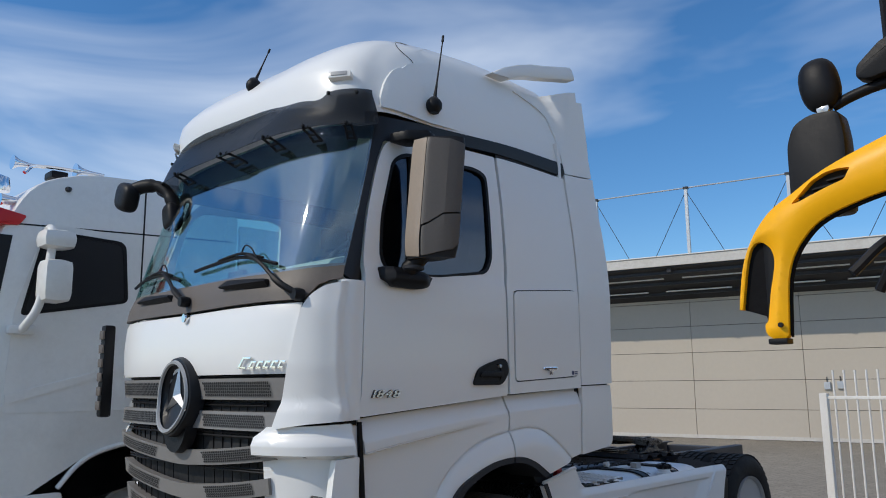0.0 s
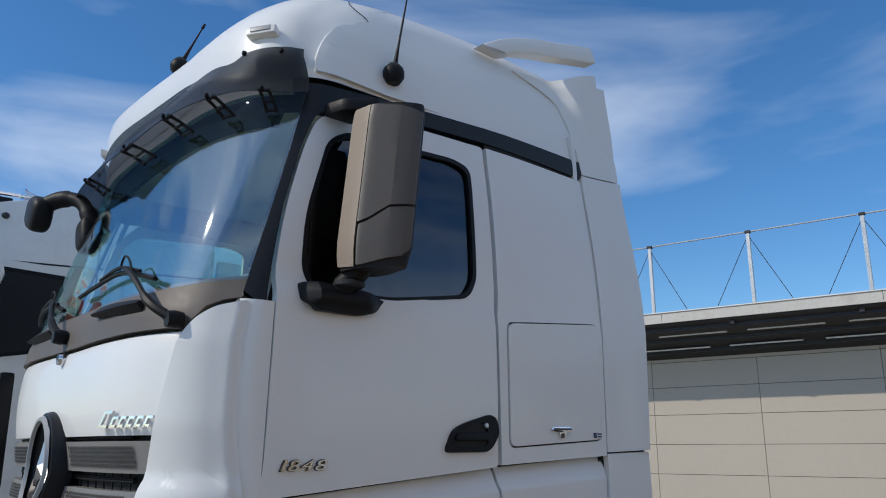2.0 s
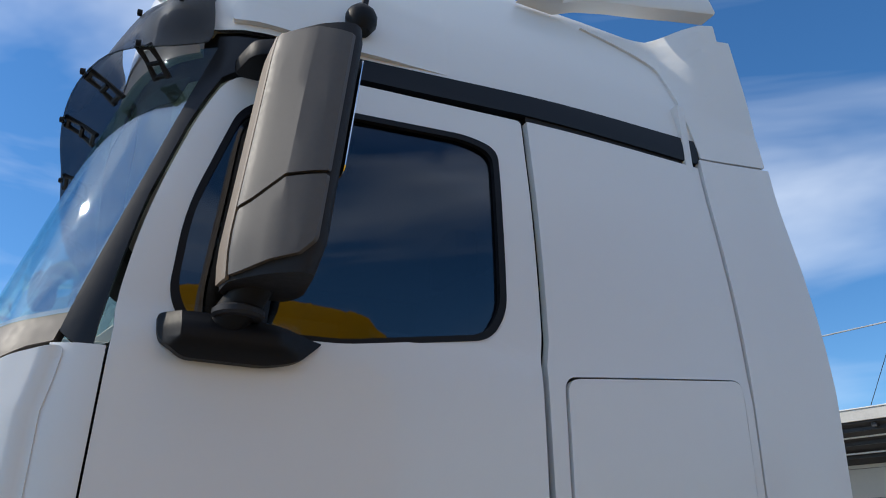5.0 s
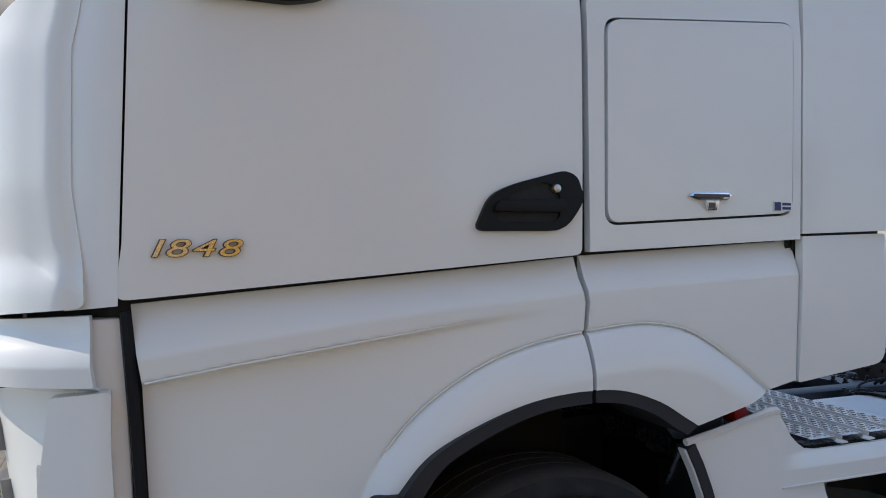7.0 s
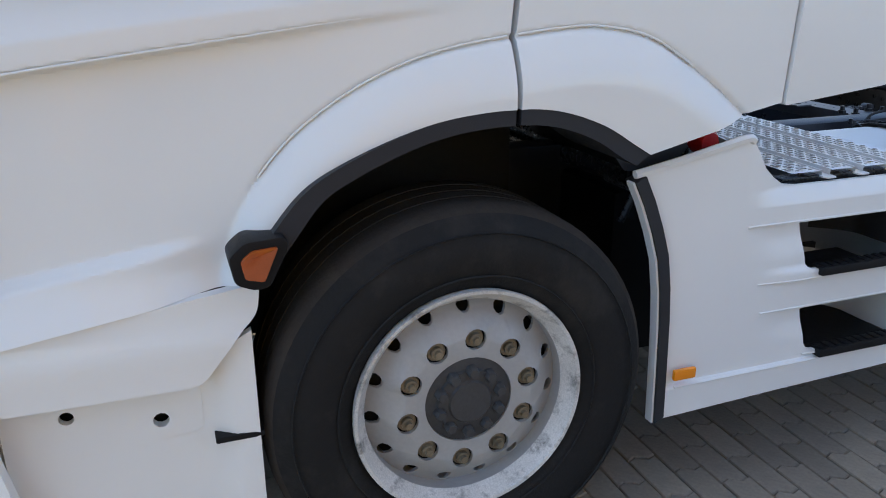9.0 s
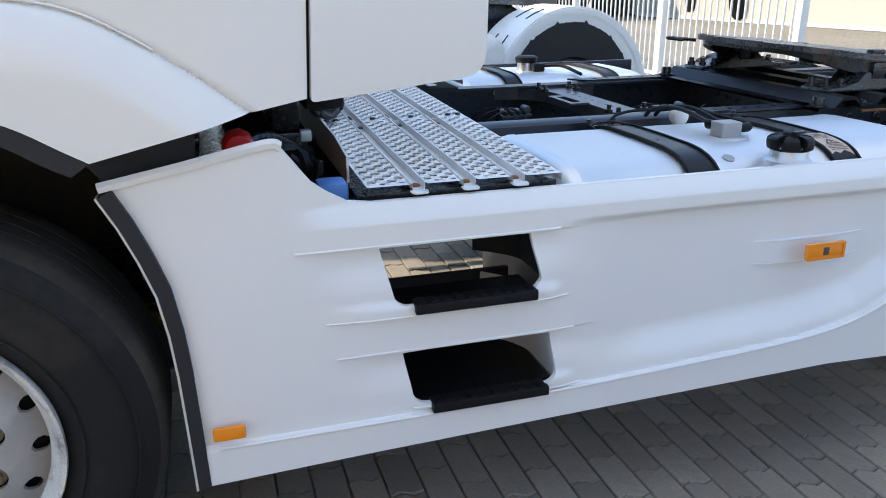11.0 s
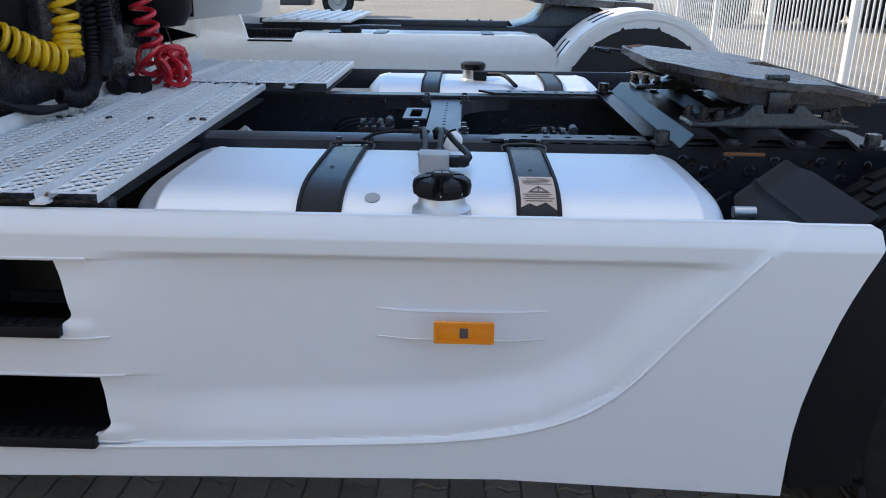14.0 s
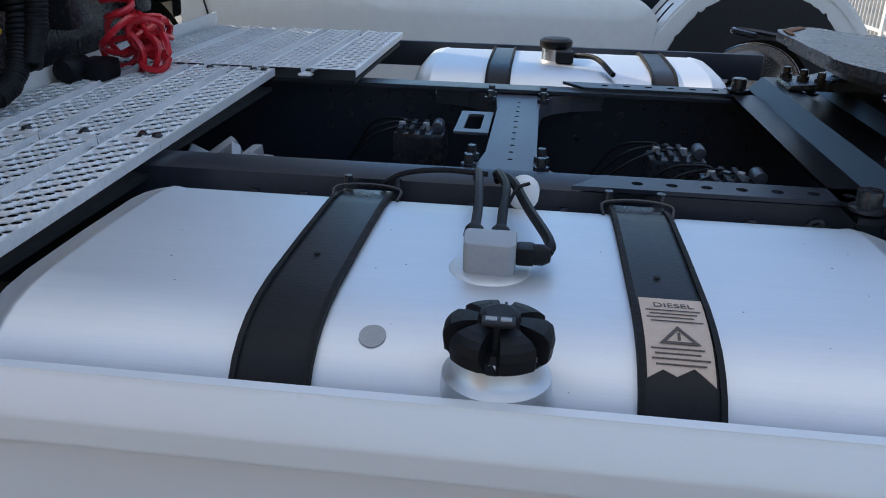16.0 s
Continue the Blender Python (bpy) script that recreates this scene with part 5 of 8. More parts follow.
part("step_box", sheet(step_o, stp_h, frange(-1.0, -0.5, 0.05), frange(0.32, 0.66, 0.04), lambda u, v, d: (u, 0.045 - 0.045 * sstep(-0.62, -0.53, u) + d, v), 0.02), WHITE, truck, "white step panel below the door")
part("step_lid", sheet(rpoly([(-0.80, 0.50), (-0.62, 0.515), (-0.62, 0.66), (-0.80, 0.66)], 0.02), [circle(-0.71, 0.555, 0.018, 12)], [], [], lambda u, v, d: (u, 0.040 + d, v), 0.004), WHITE, truck)
part("step_tread", box(-0.60, -0.49, 0.0, 0.2, 0.49, 0.505, 0.004), BLACK, truck)
part("step_back", box(-1.03, -0.5, 0.09, 0.12, 0.28, 0.86, 0.0), SEAM, truck)
part("corner_lower", prism([(-1.18, 0.30), (-1.025, 0.30), (-1.054, 0.9), (-1.080, 1.455), (-1.18, 1.455)], 0.022, 0.08, 0.010), WHITE, truck, "white inner edge of the bumper corner")
# inner wheel arch
liner = sheet([(a, b) for a, b in [(-0.62, 0.25), (-0.62, 0.85), (-0.48, 1.05), (-0.2, 1.2), (0.12, 1.235), (0.36, 1.18), (0.52, 1.08), (0.57, 1.0)]] + [(0.555, 0.99), (0.50, 1.06), (0.35, 1.16), (0.12, 1.215), (-0.2, 1.18), (-0.46, 1.03), (-0.60, 0.84), (-0.60, 0.25)], [], [], [], lambda u, v, d: (u, 0.105 + d, v), 0.65)
part("wheel_arch_liner", liner, BLACK, truck, "black plastic wheel arch liner")
part("liner_back", prism([(-0.6, 0.45), (-0.6, 0.85), (-0.46, 1.04), (-0.2, 1.19), (0.12, 1.22), (0.36, 1.17), (0.40, 1.10), (0.40, 0.80), (0.28, 0.55)], 0.62, 0.64), SEAM, truck)
part("mud_plate", sheet([(0.42, 1.085), (0.58, 1.125), (0.66, 1.14), (0.655, 1.06), (0.60, 1.0), (0.47, 1.02)], [], [], [], lambda u, v, d: (u, 0.07 + d, v), 0.01), TRIM, truck, "dark plastic plate above the side skirt")


# ---- wheels ----
def wheel(c, mir=False, parent=None, detail=True, r=0.495):
    """A steel truck wheel with its tyre."""
    cx, cy, cz = c
    sg = -1 if mir else 1

    def Y(prof):
        return [(rad, a * sg) for rad, a in prof]
    wall = [(0.298, 0.02), (0.318, 0.0), (0.36, -0.02), (0.42, -0.028), (0.462, -0.015), (r - 0.020, 0.008)]
    crown = [(r - 0.020, 0.008), (r - 0.004, 0.026), (r, 0.055), (r, 0.088), (r - 0.010, 0.089), (r - 0.010, 0.095), (r, 0.096), (r, 0.148), (r - 0.010, 0.149), (r - 0.010, 0.155), (r, 0.156), (r, 0.208), (r - 0.010, 0.209), (r - 0.010, 0.215), (r, 0.216), (r, 0.25), (r - 0.004, 0.28), (r - 0.020, 0.30)]
    back = [(r - 0.020, 0.30), (0.42, 0.325), (0.36, 0.32), (0.30, 0.29)]
    w = None
    for prof, name, m, lab in ((wall, "wheel", RUBBER, "worn black truck tyre"), (crown, "tread", TREAD, "dusty brown tyre tread"), (back, "inner_wall", RUBBER, "")):
        ty = lathe(Y(prof), (cx, cy, cz), 72 if detail else 40, caps=False)
        for v in ty.verts:
            v.co.z = max(v.co.z, 0.003)
        ob = part(name, ty, m, w or parent, lab)
        w = w or ob
    if detail:
        for rad in (0.345, 0.455):
            part("tyre_ring", lathe(Y([(rad - 0.003, -0.018 - 0.006 * (rad > 0.36)), (rad, -0.0285 if rad > 0.36 else -0.021), (rad + 0.003, -0.018 - 0.006 * (rad > 0.36))]), (cx, cy, cz), 56, caps=False), RUBBER, w)
    part("rim_edge", lathe(Y([(0.270, 0.03), (0.287, 0.005), (0.297, -0.012), (0.306, -0.014), (0.308, -0.004), (0.302, 0.02)]), (cx, cy, cz), 72, caps=False), RIMEDGE, w, "chipped white rim edge")
    # dished disc with hand holes and nut pockets

    def disc_map(u, v, d):
        rad = math.hypot(u, v)
        a = lerp_table([(0.10, 0.014), (0.125, 0.012), (0.20, 0.010), (0.212, 0.016), (0.222, 0.034), (0.245, 0.060), (0.272, 0.072)], rad)
        return (cx + u, cy + (a + d) * sg, cz + v)
    hand = [circle(0.247 * math.cos(math.radians(18 + 24 * k)), 0.247 * math.sin(math.radians(18 + 24 * k)), 0.0185, 10) for k in range(15)]
    pock = [circle(0.1675 * math.sin(math.radians(36 * k + 5.8)), 0.1675 * math.cos(math.radians(36 * k + 5.8)), 0.0285, 14) for k in range(10)]
    disc = sheet(circle(0, 0, 0.272, 60), hand + pock + [circle(0, 0, 0.118, 36)], [], [], disc_map, 0.012)
    part("rim", disc, RIM, w, "grey steel rim")
    part("rim_barrel", lathe(Y([(0.272, 0.03), (0.268, 0.09), (0.25, 0.14)]), (cx, cy, cz), 40, caps=False), RIM, w)
    part("rim_inside", lathe(Y([(0.0, 0.10), (0.262, 0.10), (0.264, 0.12)]), (cx, cy, cz), 24), SEAM, w)
    for k in range(10):
        a = math.radians(36 * k + 5.8)
        p = (cx + 0.1675 * math.sin(a), cy + 0.024 * sg, cz + 0.1675 * math.cos(a))
        nb_ = lathe(Y([(0.0, -0.028), (0.010, -0.028), (0.010, -0.016), (0.0165, -0.016), (0.0165, -0.004), (0.024, -0.003), (0.026, 0.004)]), p, 12 if detail else 6)
        part("wheel_nut", nb_, NUT, w, "corroded wheel nut")
    part("hub", lathe(Y([(0.0, -0.002), (0.055, -0.002), (0.060, 0.004), (0.085, 0.006), (0.088, 0.014), (0.117, 0.018), (0.119, 0.04)]), (cx, cy, cz), 32), HUB, w, "dark greasy wheel hub")
    for k in range(10):
        a = math.radians(36 * k + 14)
        part("hub_bolt", lathe(Y([(0.0, -0.016), (0.012, -0.016), (0.0165, -0.008), (0.0165, 0.012)]), (cx + 0.083 * math.cos(a), cy + 0.004 * sg, cz + 0.083 * math.sin(a)), 6), HUB, w)
    return w


wheel((0.022, 0.0, 0.474), parent=truck, r=0.515)
wheel((0.0, 2 * YC, 0.482), True, parent=truck, detail=False)


def drive_wheel(cx, y0, mir):
    sg = -1 if mir else 1
    w = part("wheel", lathe([(a, b * sg) for a, b in ((0.298, 0.03), (0.33, 0.01), (0.42, -0.005), (0.465, 0.02), (0.485, 0.035), (0.49, 0.06), (0.49, 0.26), (0.485, 0.285), (0.46, 0.30), (0.42, 0.31), (0.30, 0.28))], (cx, y0, 0.482), 60, caps=False), RUBBER, truck, "black drive tyre with block tread")
    tb = bmesh.new()
    for k in range(46):
        for j, (a, b) in enumerate(((0.028, 0.085), (0.095, 0.15), (0.16, 0.215), (0.225, 0.278))):
            w0 = 2 * math.pi * (k + 0.5 * (j % 2)) / 46
            dw = 2 * math.pi / 46 * 0.42
            vs = []
            for rr_ in (0.486, 0.502):
                for ww, yy in ((w0 - dw, a), (w0 + dw, a + 0.012), (w0 + dw * 1.15, b), (w0 - dw * 0.85, b - 0.012)):
                    vs.append(tb.verts.new((cx + rr_ * math.cos(ww), y0 + yy * sg, 0.482 + rr_ * math.sin(ww))))
            for q in ((4, 5, 6, 7), (0, 1, 5, 4), (1, 2, 6, 5), (2, 3, 7, 6), (3, 0, 4, 7)):
                tb.faces.new([vs[i] for i in q])
    bmesh.ops.recalc_face_normals(tb, faces=tb.faces[:])
    ob = part("block_tread", tb, RUBBER, w, "", smooth=False)
    tagged(ob, kind="stuff")
    return w


for mir, ys0 in ((False, (0.03, 0.37)), (True, (2 * YC - 0.03, 2 * YC - 0.37))):
    for i, y0 in enumerate(ys0):
        dwl = drive_wheel(3.63, y0, mir)
        if i == 0:
            sg = -1 if mir else 1
            part("rim", lathe([(0.0, 0.17 * sg), (0.12, 0.16 * sg), (0.22, 0.15 * sg), (0.26, 0.08 * sg), (0.29, 0.01 * sg), (0.305, 0.0), (0.305, 0.03 * sg)], (3.63, y0, 0.482), 40), RIM, dwl, "grey steel rim")


# ---- side skirt ----
SK_CURVE = [(0.3, 0.395), (1.24, 0.396), (1.63, 0.408), (1.86, 0.418), (2.23, 0.440), (2.44, 0.482), (2.58, 0.560), (2.72, 0.722), (2.88, 0.905), (3.0, 1.04)]


def crease_side(x, z):
    """Distance to the skirt's crease, plus inside the recessed field."""
    best = 9.0
    for (xa, za), (xb, zb) in zip(SK_CURVE, SK_CURVE[1:]):
        dx, dz = xb - xa, zb - za
        k = min(1.0, max(0.0, ((x - xa) * dx + (z - za) * dz) / (dx * dx + dz * dz)))
        px, pz = x - xa - k * dx, z - za - k * dz
        dd = math.hypot(px, pz)
        if dd < abs(best):
            best = dd if dx * pz - dz * px > 0 else -dd
    return best


def skirt_y(x, z):
    y = 0.027 * min(1.0, max(0.0, (z - 0.892) / 0.046)) ** 1.3 * sstep(0.82, 0.98, x)
    # recessed field inside the crease
    cs = crease_side(x, z)
    left = sstep(1.45, 1.8, x)
    y += 0.012 * sstep(-0.001, 0.006, cs)
    y += 0.036 * left * sstep(0.012, 0.125, cs) * sstep(0.0, 0.024, 0.862 - z)
    # raised strip round the lamp
    bx = abs(x - 2.245) / 0.19
    y -= 0.013 * sstep(1.0, 0.45, bx) * sstep(0.7325, 0.7285, z) * sstep(0.6645, 0.6685, z)
    # ledges over and under the step holes
    for zc, x0, x1, s in ((0.838, 0.82, 1.47, 1), (0.665, 0.88, 1.50, -1), (0.570, 0.90, 1.52, 1), (0.415, 1.05, 1.55, -1)):
        wgt = sstep(x0, x0 + 0.16, x) * sstep(x1 + (0.10 if s > 0 else 0.0), x1 - 0.06, x)
        if s > 0:
            y += 0.013 * wgt * sstep(zc + 0.003, zc - 0.001, z) * sstep(zc - 0.11, zc - 0.03, z)
        else:
            y -= 0.011 * wgt * sstep(zc + 0.045, zc + 0.02, z) * sstep(zc - 0.002, zc + 0.002, z)
    return y


sk_o = [(0.480, 1.024), (0.520, 0.958), (0.552, 0.88), (0.578, 0.80), (0.594, 0.70), (0.602, 0.60), (0.607, 0.45), (0.612, 0.302), (1.0, 0.315), (1.6, 0.33), (2.34, 0.345), (2.96, 0.322), (2.960, 0.40), (2.962, 0.48), (2.970, 0.55), (2.984, 0.62), (2.999, 0.68), (3.015, 0.74), (3.032, 0.79), (3.052, 0.84), (3.066, 0.87), (3.078, 0.90), (3.075, 0.932), (3.06, 0.940), (2.0, 0.939), (1.02, 0.938), (0.965, 0.945), (0.92, 0.972), (0.885, 1.0), (0.83, 1.075), (0.815, 1.09), (0.79, 1.088)]
hole1 = rpoly([(1.030, 0.832), (1.062, 0.702), (1.085, 0.690), (1.41, 0.695), (1.432, 0.712), (1.400, 0.840)], [0.004, 0.02, 0.01, 0.01, 0.012, 0.004])
hole2 = rpoly([(1.080, 0.560), (1.103, 0.440), (1.125, 0.425), (1.455, 0.430), (1.482, 0.450), (1.462, 0.568)], [0.004, 0.02, 0.01, 0.01, 0.012, 0.004])
skirt = part("side_skirt", sheet(sk_o, [hole1, hole2], frange(0.62, 3.05, 0.011), sorted(frange(0.325, 1.07, 0.006) + [0.836, 0.842, 0.568, 0.574, 0.662, 0.668, 0.413, 0.418, 0.6645, 0.6685, 0.7285, 0.7325, 0.862, 0.892]), lambda u, v, d: (u, skirt_y(u, v) + d, v), 0.014), SKIRTW, truck, "white plastic side skirt with two step holes")
cr = spline(SK_CURVE[1:9], 8)
cr = [(0.64, 0.395), (0.9, 0.395)] + [p for p in cr if p[1] < 0.893]
# Bead added on the crease to give its bright line and shadow.
part("skirt_crease", tube([(x, skirt_y(x, z - 0.006) + 0.0010, z) for x, z in cr], 0.0048, 6), SKIRTW, skirt, "thin bead along the skirt crease, added for its bright line")
for zc, x0, x1 in ((0.8405, 0.84, 1.475), (0.5725, 0.92, 1.525)):
    part("skirt_ledge", tube([(x, skirt_y(x, zc + 0.004) + 0.002, zc) for x in frange(x0, x1, 0.03)], 0.0048, 6), SKIRTW, skirt, "thin ledge over the step hole")
for zc, x0, x1 in ((0.664, 0.90, 1.505), (0.414, 1.10, 1.555)):
    part("skirt_ledge", tube([(x, skirt_y(x, zc + 0.005) + 0.002, zc) for x in frange(x0, x1, 0.03)], 0.0040, 6), SKIRTW, skirt)
for zc in (0.7305, 0.6665):
    part("lamp_ledge", tube([(x, skirt_y(x, 0.6985) + 0.0025, zc) for x in frange(2.07, 2.43, 0.02)], 0.0038, 6), SKIRTW, skirt)
part("skirt_lip", tube(smooth_path([(0.465, 0.012, 1.022), (0.62, 0.012, 1.052), (0.79, 0.012, 1.088), (0.825, 0.014, 1.082)]), 0.012, 6), SKIRTW, skirt)
SK_EDGE = [(0.484, 1.014), (0.516, 0.950), (0.546, 0.875), (0.572, 0.795), (0.587, 0.70), (0.595, 0.60), (0.601, 0.45), (0.606, 0.302)]
part("skirt_edge_trim", sheet([(x + 0.0065, z + 0.004) for x, z in SK_EDGE] + [(x - 0.022, z - 0.010) for x, z in reversed(SK_EDGE)], [], [], frange(0.35, 1.0, 0.06), lambda u, v, d: (u, -0.003 + d, v), 0.05), TRIM, skirt, "dark grey rubber edge")
part("trim_edge", sheet([(x - 0.022, z - 0.010) for x, z in SK_EDGE] + [(x - 0.028, z - 0.013) for x, z in reversed(SK_EDGE)], [], [], frange(0.35, 1.0, 0.06), lambda u, v, d: (u, 0.006 + d, v), 0.030), SKIRTW, skirt)
for (xa, xb, za) in ((1.105, 1.412, 0.686), (1.145, 1.452, 0.418)):
    td = part("step_tread", box(xa, xb, -0.016, 0.030, za - 0.014, za + 0.012, 0.004), BLACK, skirt, "black ribbed step tread")
    for k in range(10):
        x = xa + 0.016 + k * (xb - xa - 0.032) / 9
        part("tread_rib", box(x - 0.008, x + 0.008, -0.010, 0.026, za + 0.012, za + 0.0155, 0.001), BLACK, td)
# recess boxes behind the step holes: open at the top one, white cheek at the rear
for x1, deep, z0, z1, pm in ((1.452, 0.26, 0.70, 0.86, TRIM), (1.505, 0.34, 0.40, 0.60, SKIRTW)):
    part("step_cheek", sheet([(0.0, z0), (1.0, z0), (1.0, z1), (0.0, z1)], [], frange(0.05, 0.95, 0.05), [], lambda u, v, d, x1=x1, deep=deep: (x1 - 0.10 * max(0.0, u - 0.55) ** 1.6 / 0.28 + d, 0.045 + deep * u, v), 0.006), pm, skirt, "curved cheek of the step recess")
# Two dark boxes added so the upper step hole looks black inside.
part("exhaust_box", box(0.965, 1.075, 0.86, 1.28, 0.30, 0.84, 0.02), IRON, truck, "dark box added to block the view through the step hole")
part("battery_box", box(0.66, 1.075, 0.40, 0.84, 0.30, 0.86, 0.02), BLACK, truck, "black box added behind the steps to darken the hole")
for (xc, zc, w, h) in ((2.255, 0.7075, 0.058, 0.0195), (0.664, 0.438, 0.036, 0.016)):
    ml = part("side_marker", box(xc - w, xc + w, -0.017 if w > 0.05 else -0.014, 0.0, zc - h, zc + h, 0.005), ORANGE, skirt, "orange side marker lamp")
    if w > 0.05:
        part("marker_rim", sheet(rpoly([(xc - w - 0.004, zc - h - 0.004), (xc + w + 0.004, zc - h - 0.004), (xc + w + 0.004, zc + h + 0.004), (xc - w - 0.004, zc + h + 0.004)], 0.004), [rpoly([(xc - w + 0.004, zc - h + 0.004), (xc + w - 0.004, zc - h + 0.004), (xc + w - 0.004, zc + h - 0.004), (xc - w + 0.004, zc + h - 0.004)], 0.003)], [], [], lambda u, v, d: (u, -0.019 + d, v), 0.01), ORANGE, ml)
        part("bulb", box(xc - 0.009, xc + 0.009, -0.0185, -0.014, zc - 0.011, zc + 0.011, 0.001), INK, ml)
# Unseen covers added over the recesses to block light from the sky.
for xa, xb, za in ((1.02, 1.45, 0.862), (1.06, 1.49, 0.602)):
    part("step_recess_top", box(xa, xb, 0.034, 0.30, za, za + 0.012, 0.0), BLACK, truck)
# Back and floor darkened to stand in for the recess's shade.
part("step_recess_back", box(1.06, 1.50, 0.40, 0.415, 0.36, 0.60, 0.0), TRIM, truck)
part("step_recess_floor", box(1.06, 1.50, 0.08, 0.40, 0.385, 0.40, 0.0), BLACK, truck)

# ---- chassis ----
for name, yw, sgn in (("near", 0.745, 1), ("far", 1.685, -1)):
    o = [(0.0, 0.665), (0.0, 0.945), (0.012, 0.952), (0.085, 0.952), (0.085, 0.942), (0.012, 0.936), (0.010, 0.68), (0.085, 0.672), (0.085, 0.662), (0.012, 0.660)]
    r1 = prism([(yw + sgn * a, b) for a, b in o], -0.9, 5.1, 0.0, "x")
    rail = part("chassis_rail", r1, CHASSIS, truck, "dark blue-grey chassis rail")
    bo = bmesh.new()
    for x in frange(1.62, 3.4, 0.085):
        for z in (0.90, 0.86) if int(x * 100) % 3 else (0.885,):
            add_lathe(bo, [(0.0, -0.012 * sgn), (0.008, -0.012 * sgn), (0.010, -0.008 * sgn), (0.014, -0.006 * sgn), (0.014, 0.0)], (x + 0.01 * math.sin(x * 40), yw, z), 6)
    tagged(part("rail_bolting", bo, IRON, rail, "", smooth=False), kind="stuff")
    ho = bmesh.new()
    for i, x in enumerate(frange(1.6, 3.35, 0.062)):
        for z in ((0.905, 0.86, 0.80), (0.905,), (0.875, 0.82), (0.905, 0.84))[(i * 7) % 4]:
            add_lathe(ho, [(0.0, -0.001), (0.012, -0.001), (0.012, 0.003)], (x, yw + sgn * 0.0115 - 0.006 * (sgn < 0), z), 10)
    tagged(part("rail_punching", ho, SEAM if sgn > 0 else IRON, rail, "", smooth=False), kind="stuff")
# White discs paint the brightness seen through two holes in the rail.
two = part("light_holes", lathe([(0.0, 0.0), (0.013, 0.0), (0.014, 0.003)], (1.94, 1.6695, 0.918), 14), PAPER, truck, "white discs for light seen through two rail holes")
part("light_hole", lathe([(0.0, 0.0), (0.013, 0.0), (0.014, 0.003)], (1.99, 1.6695, 0.918), 14), PAPER, two)
part("rear_cross_member", box(4.95, 5.1, 0.83, 1.6, 0.7, 0.92, 0.01), CHASSIS, truck)
part("front_cross_member", box(1.0, 1.08, 0.83, 1.6, 0.68, 0.93, 0.01), CHASSIS, truck)
# waisted cross member with bolted ends
xm_o = [(1.93, 1.668), (2.03, 1.635), (2.085, 1.585), (2.115, 1.54), (2.125, 1.42), (2.125, 1.0), (2.115, 0.92), (2.07, 0.855), (2.00, 0.80), (1.94, 0.775), (2.41, 0.775), (2.35, 0.80), (2.28, 0.855), (2.245, 0.92), (2.235, 1.0), (2.235, 1.42), (2.245, 1.54), (2.27, 1.585), (2.325, 1.635), (2.42, 1.668)]
xm_h = [circle(2.18 + dx, y, 0.006, 8) for y in frange(0.95, 1.5, 0.055) for dx in (0,)]
xm = part("cross_member", sheet(xm_o, xm_h, [], [], lambda u, v, d: (u, v, 0.938 - d), 0.05), CROSSGREY, truck, "pressed cross member bolted between the rails")
part("cross_bracket", sheet([(2.04, 1.13), (2.12, 1.13), (2.12, 1.34), (2.04, 1.34)], [rpoly([(2.06, 1.16), (2.10, 1.16), (2.10, 1.31), (2.06, 1.31)], 0.01)], [], [], lambda u, v, d: (u, v, 0.945 - d), 0.006), CROSSGREY, xm)
for x in (2.10, 2.245):
    for y in (0.87, 0.94, 1.50, 1.57):
        part("cross_bolt", lathe([(0.0, 0.03), (0.009, 0.03), (0.010, 0.012), (0.016, 0.012), (0.016, 0.0)], (x, y, 0.938), 6, "z"), IRON, xm)
# valves and cables between the rails
for cx, cy in ((1.92, 1.42), (2.58, 1.30), (2.68, 1.12)):
    vb = part("valve_block", box(cx - 0.07, cx + 0.07, cy - 0.05, cy + 0.05, 0.78, 0.87, 0.012), IRON, truck, "small dark valve block")
    for k in range(3):
        part("valve_fin", box(cx - 0.055 + k * 0.03, cx - 0.043 + k * 0.03, cy - 0.055, cy + 0.055, 0.868, 0.884, 0.002), TRIM, vb)
    part("solenoid", lathe([(0.0, -0.03), (0.014, -0.028), (0.016, -0.02), (0.016, 0.02), (0.010, 0.03), (0.0, 0.032)], (cx + 0.05, cy - 0.01, 0.885), 12), CROSSGREY, vb, "dull grey solenoid")
    for k in range(4):
        part("valve_port", lathe([(0.0, 0.018), (0.009, 0.018), (0.012, 0.0)], (cx - 0.05 + k * 0.033, cy, 0.87), 8, "z"), IRON if k % 2 else GREYBOX, vb)
    for k in range(3):
        part("cable", tube(smooth_path([(cx - 0.04 + k * 0.03, cy, 0.88), (cx - 0.06 + 0.03 * k, cy + 0.02, 0.892 - 0.006 * k), (cx - 0.14 + k * 0.02, cy + 0.05 * (1 - k), 0.87), (cx - 0.20, cy + 0.08 - 0.05 * k, 0.78)]), 0.0034, 6), BLACK, vb)
part("gearbox_top", box(1.45, 1.95, 0.95, 1.5, 0.55, 0.74, 0.05), IRON, truck, "dark gearbox between the rails")
for k in range(6):
    part("gearbox_fin", box(1.60 + k * 0.06, 1.62 + k * 0.06, 0.95, 1.2, 0.74, 0.79, 0.004), GREYBOX, truck)
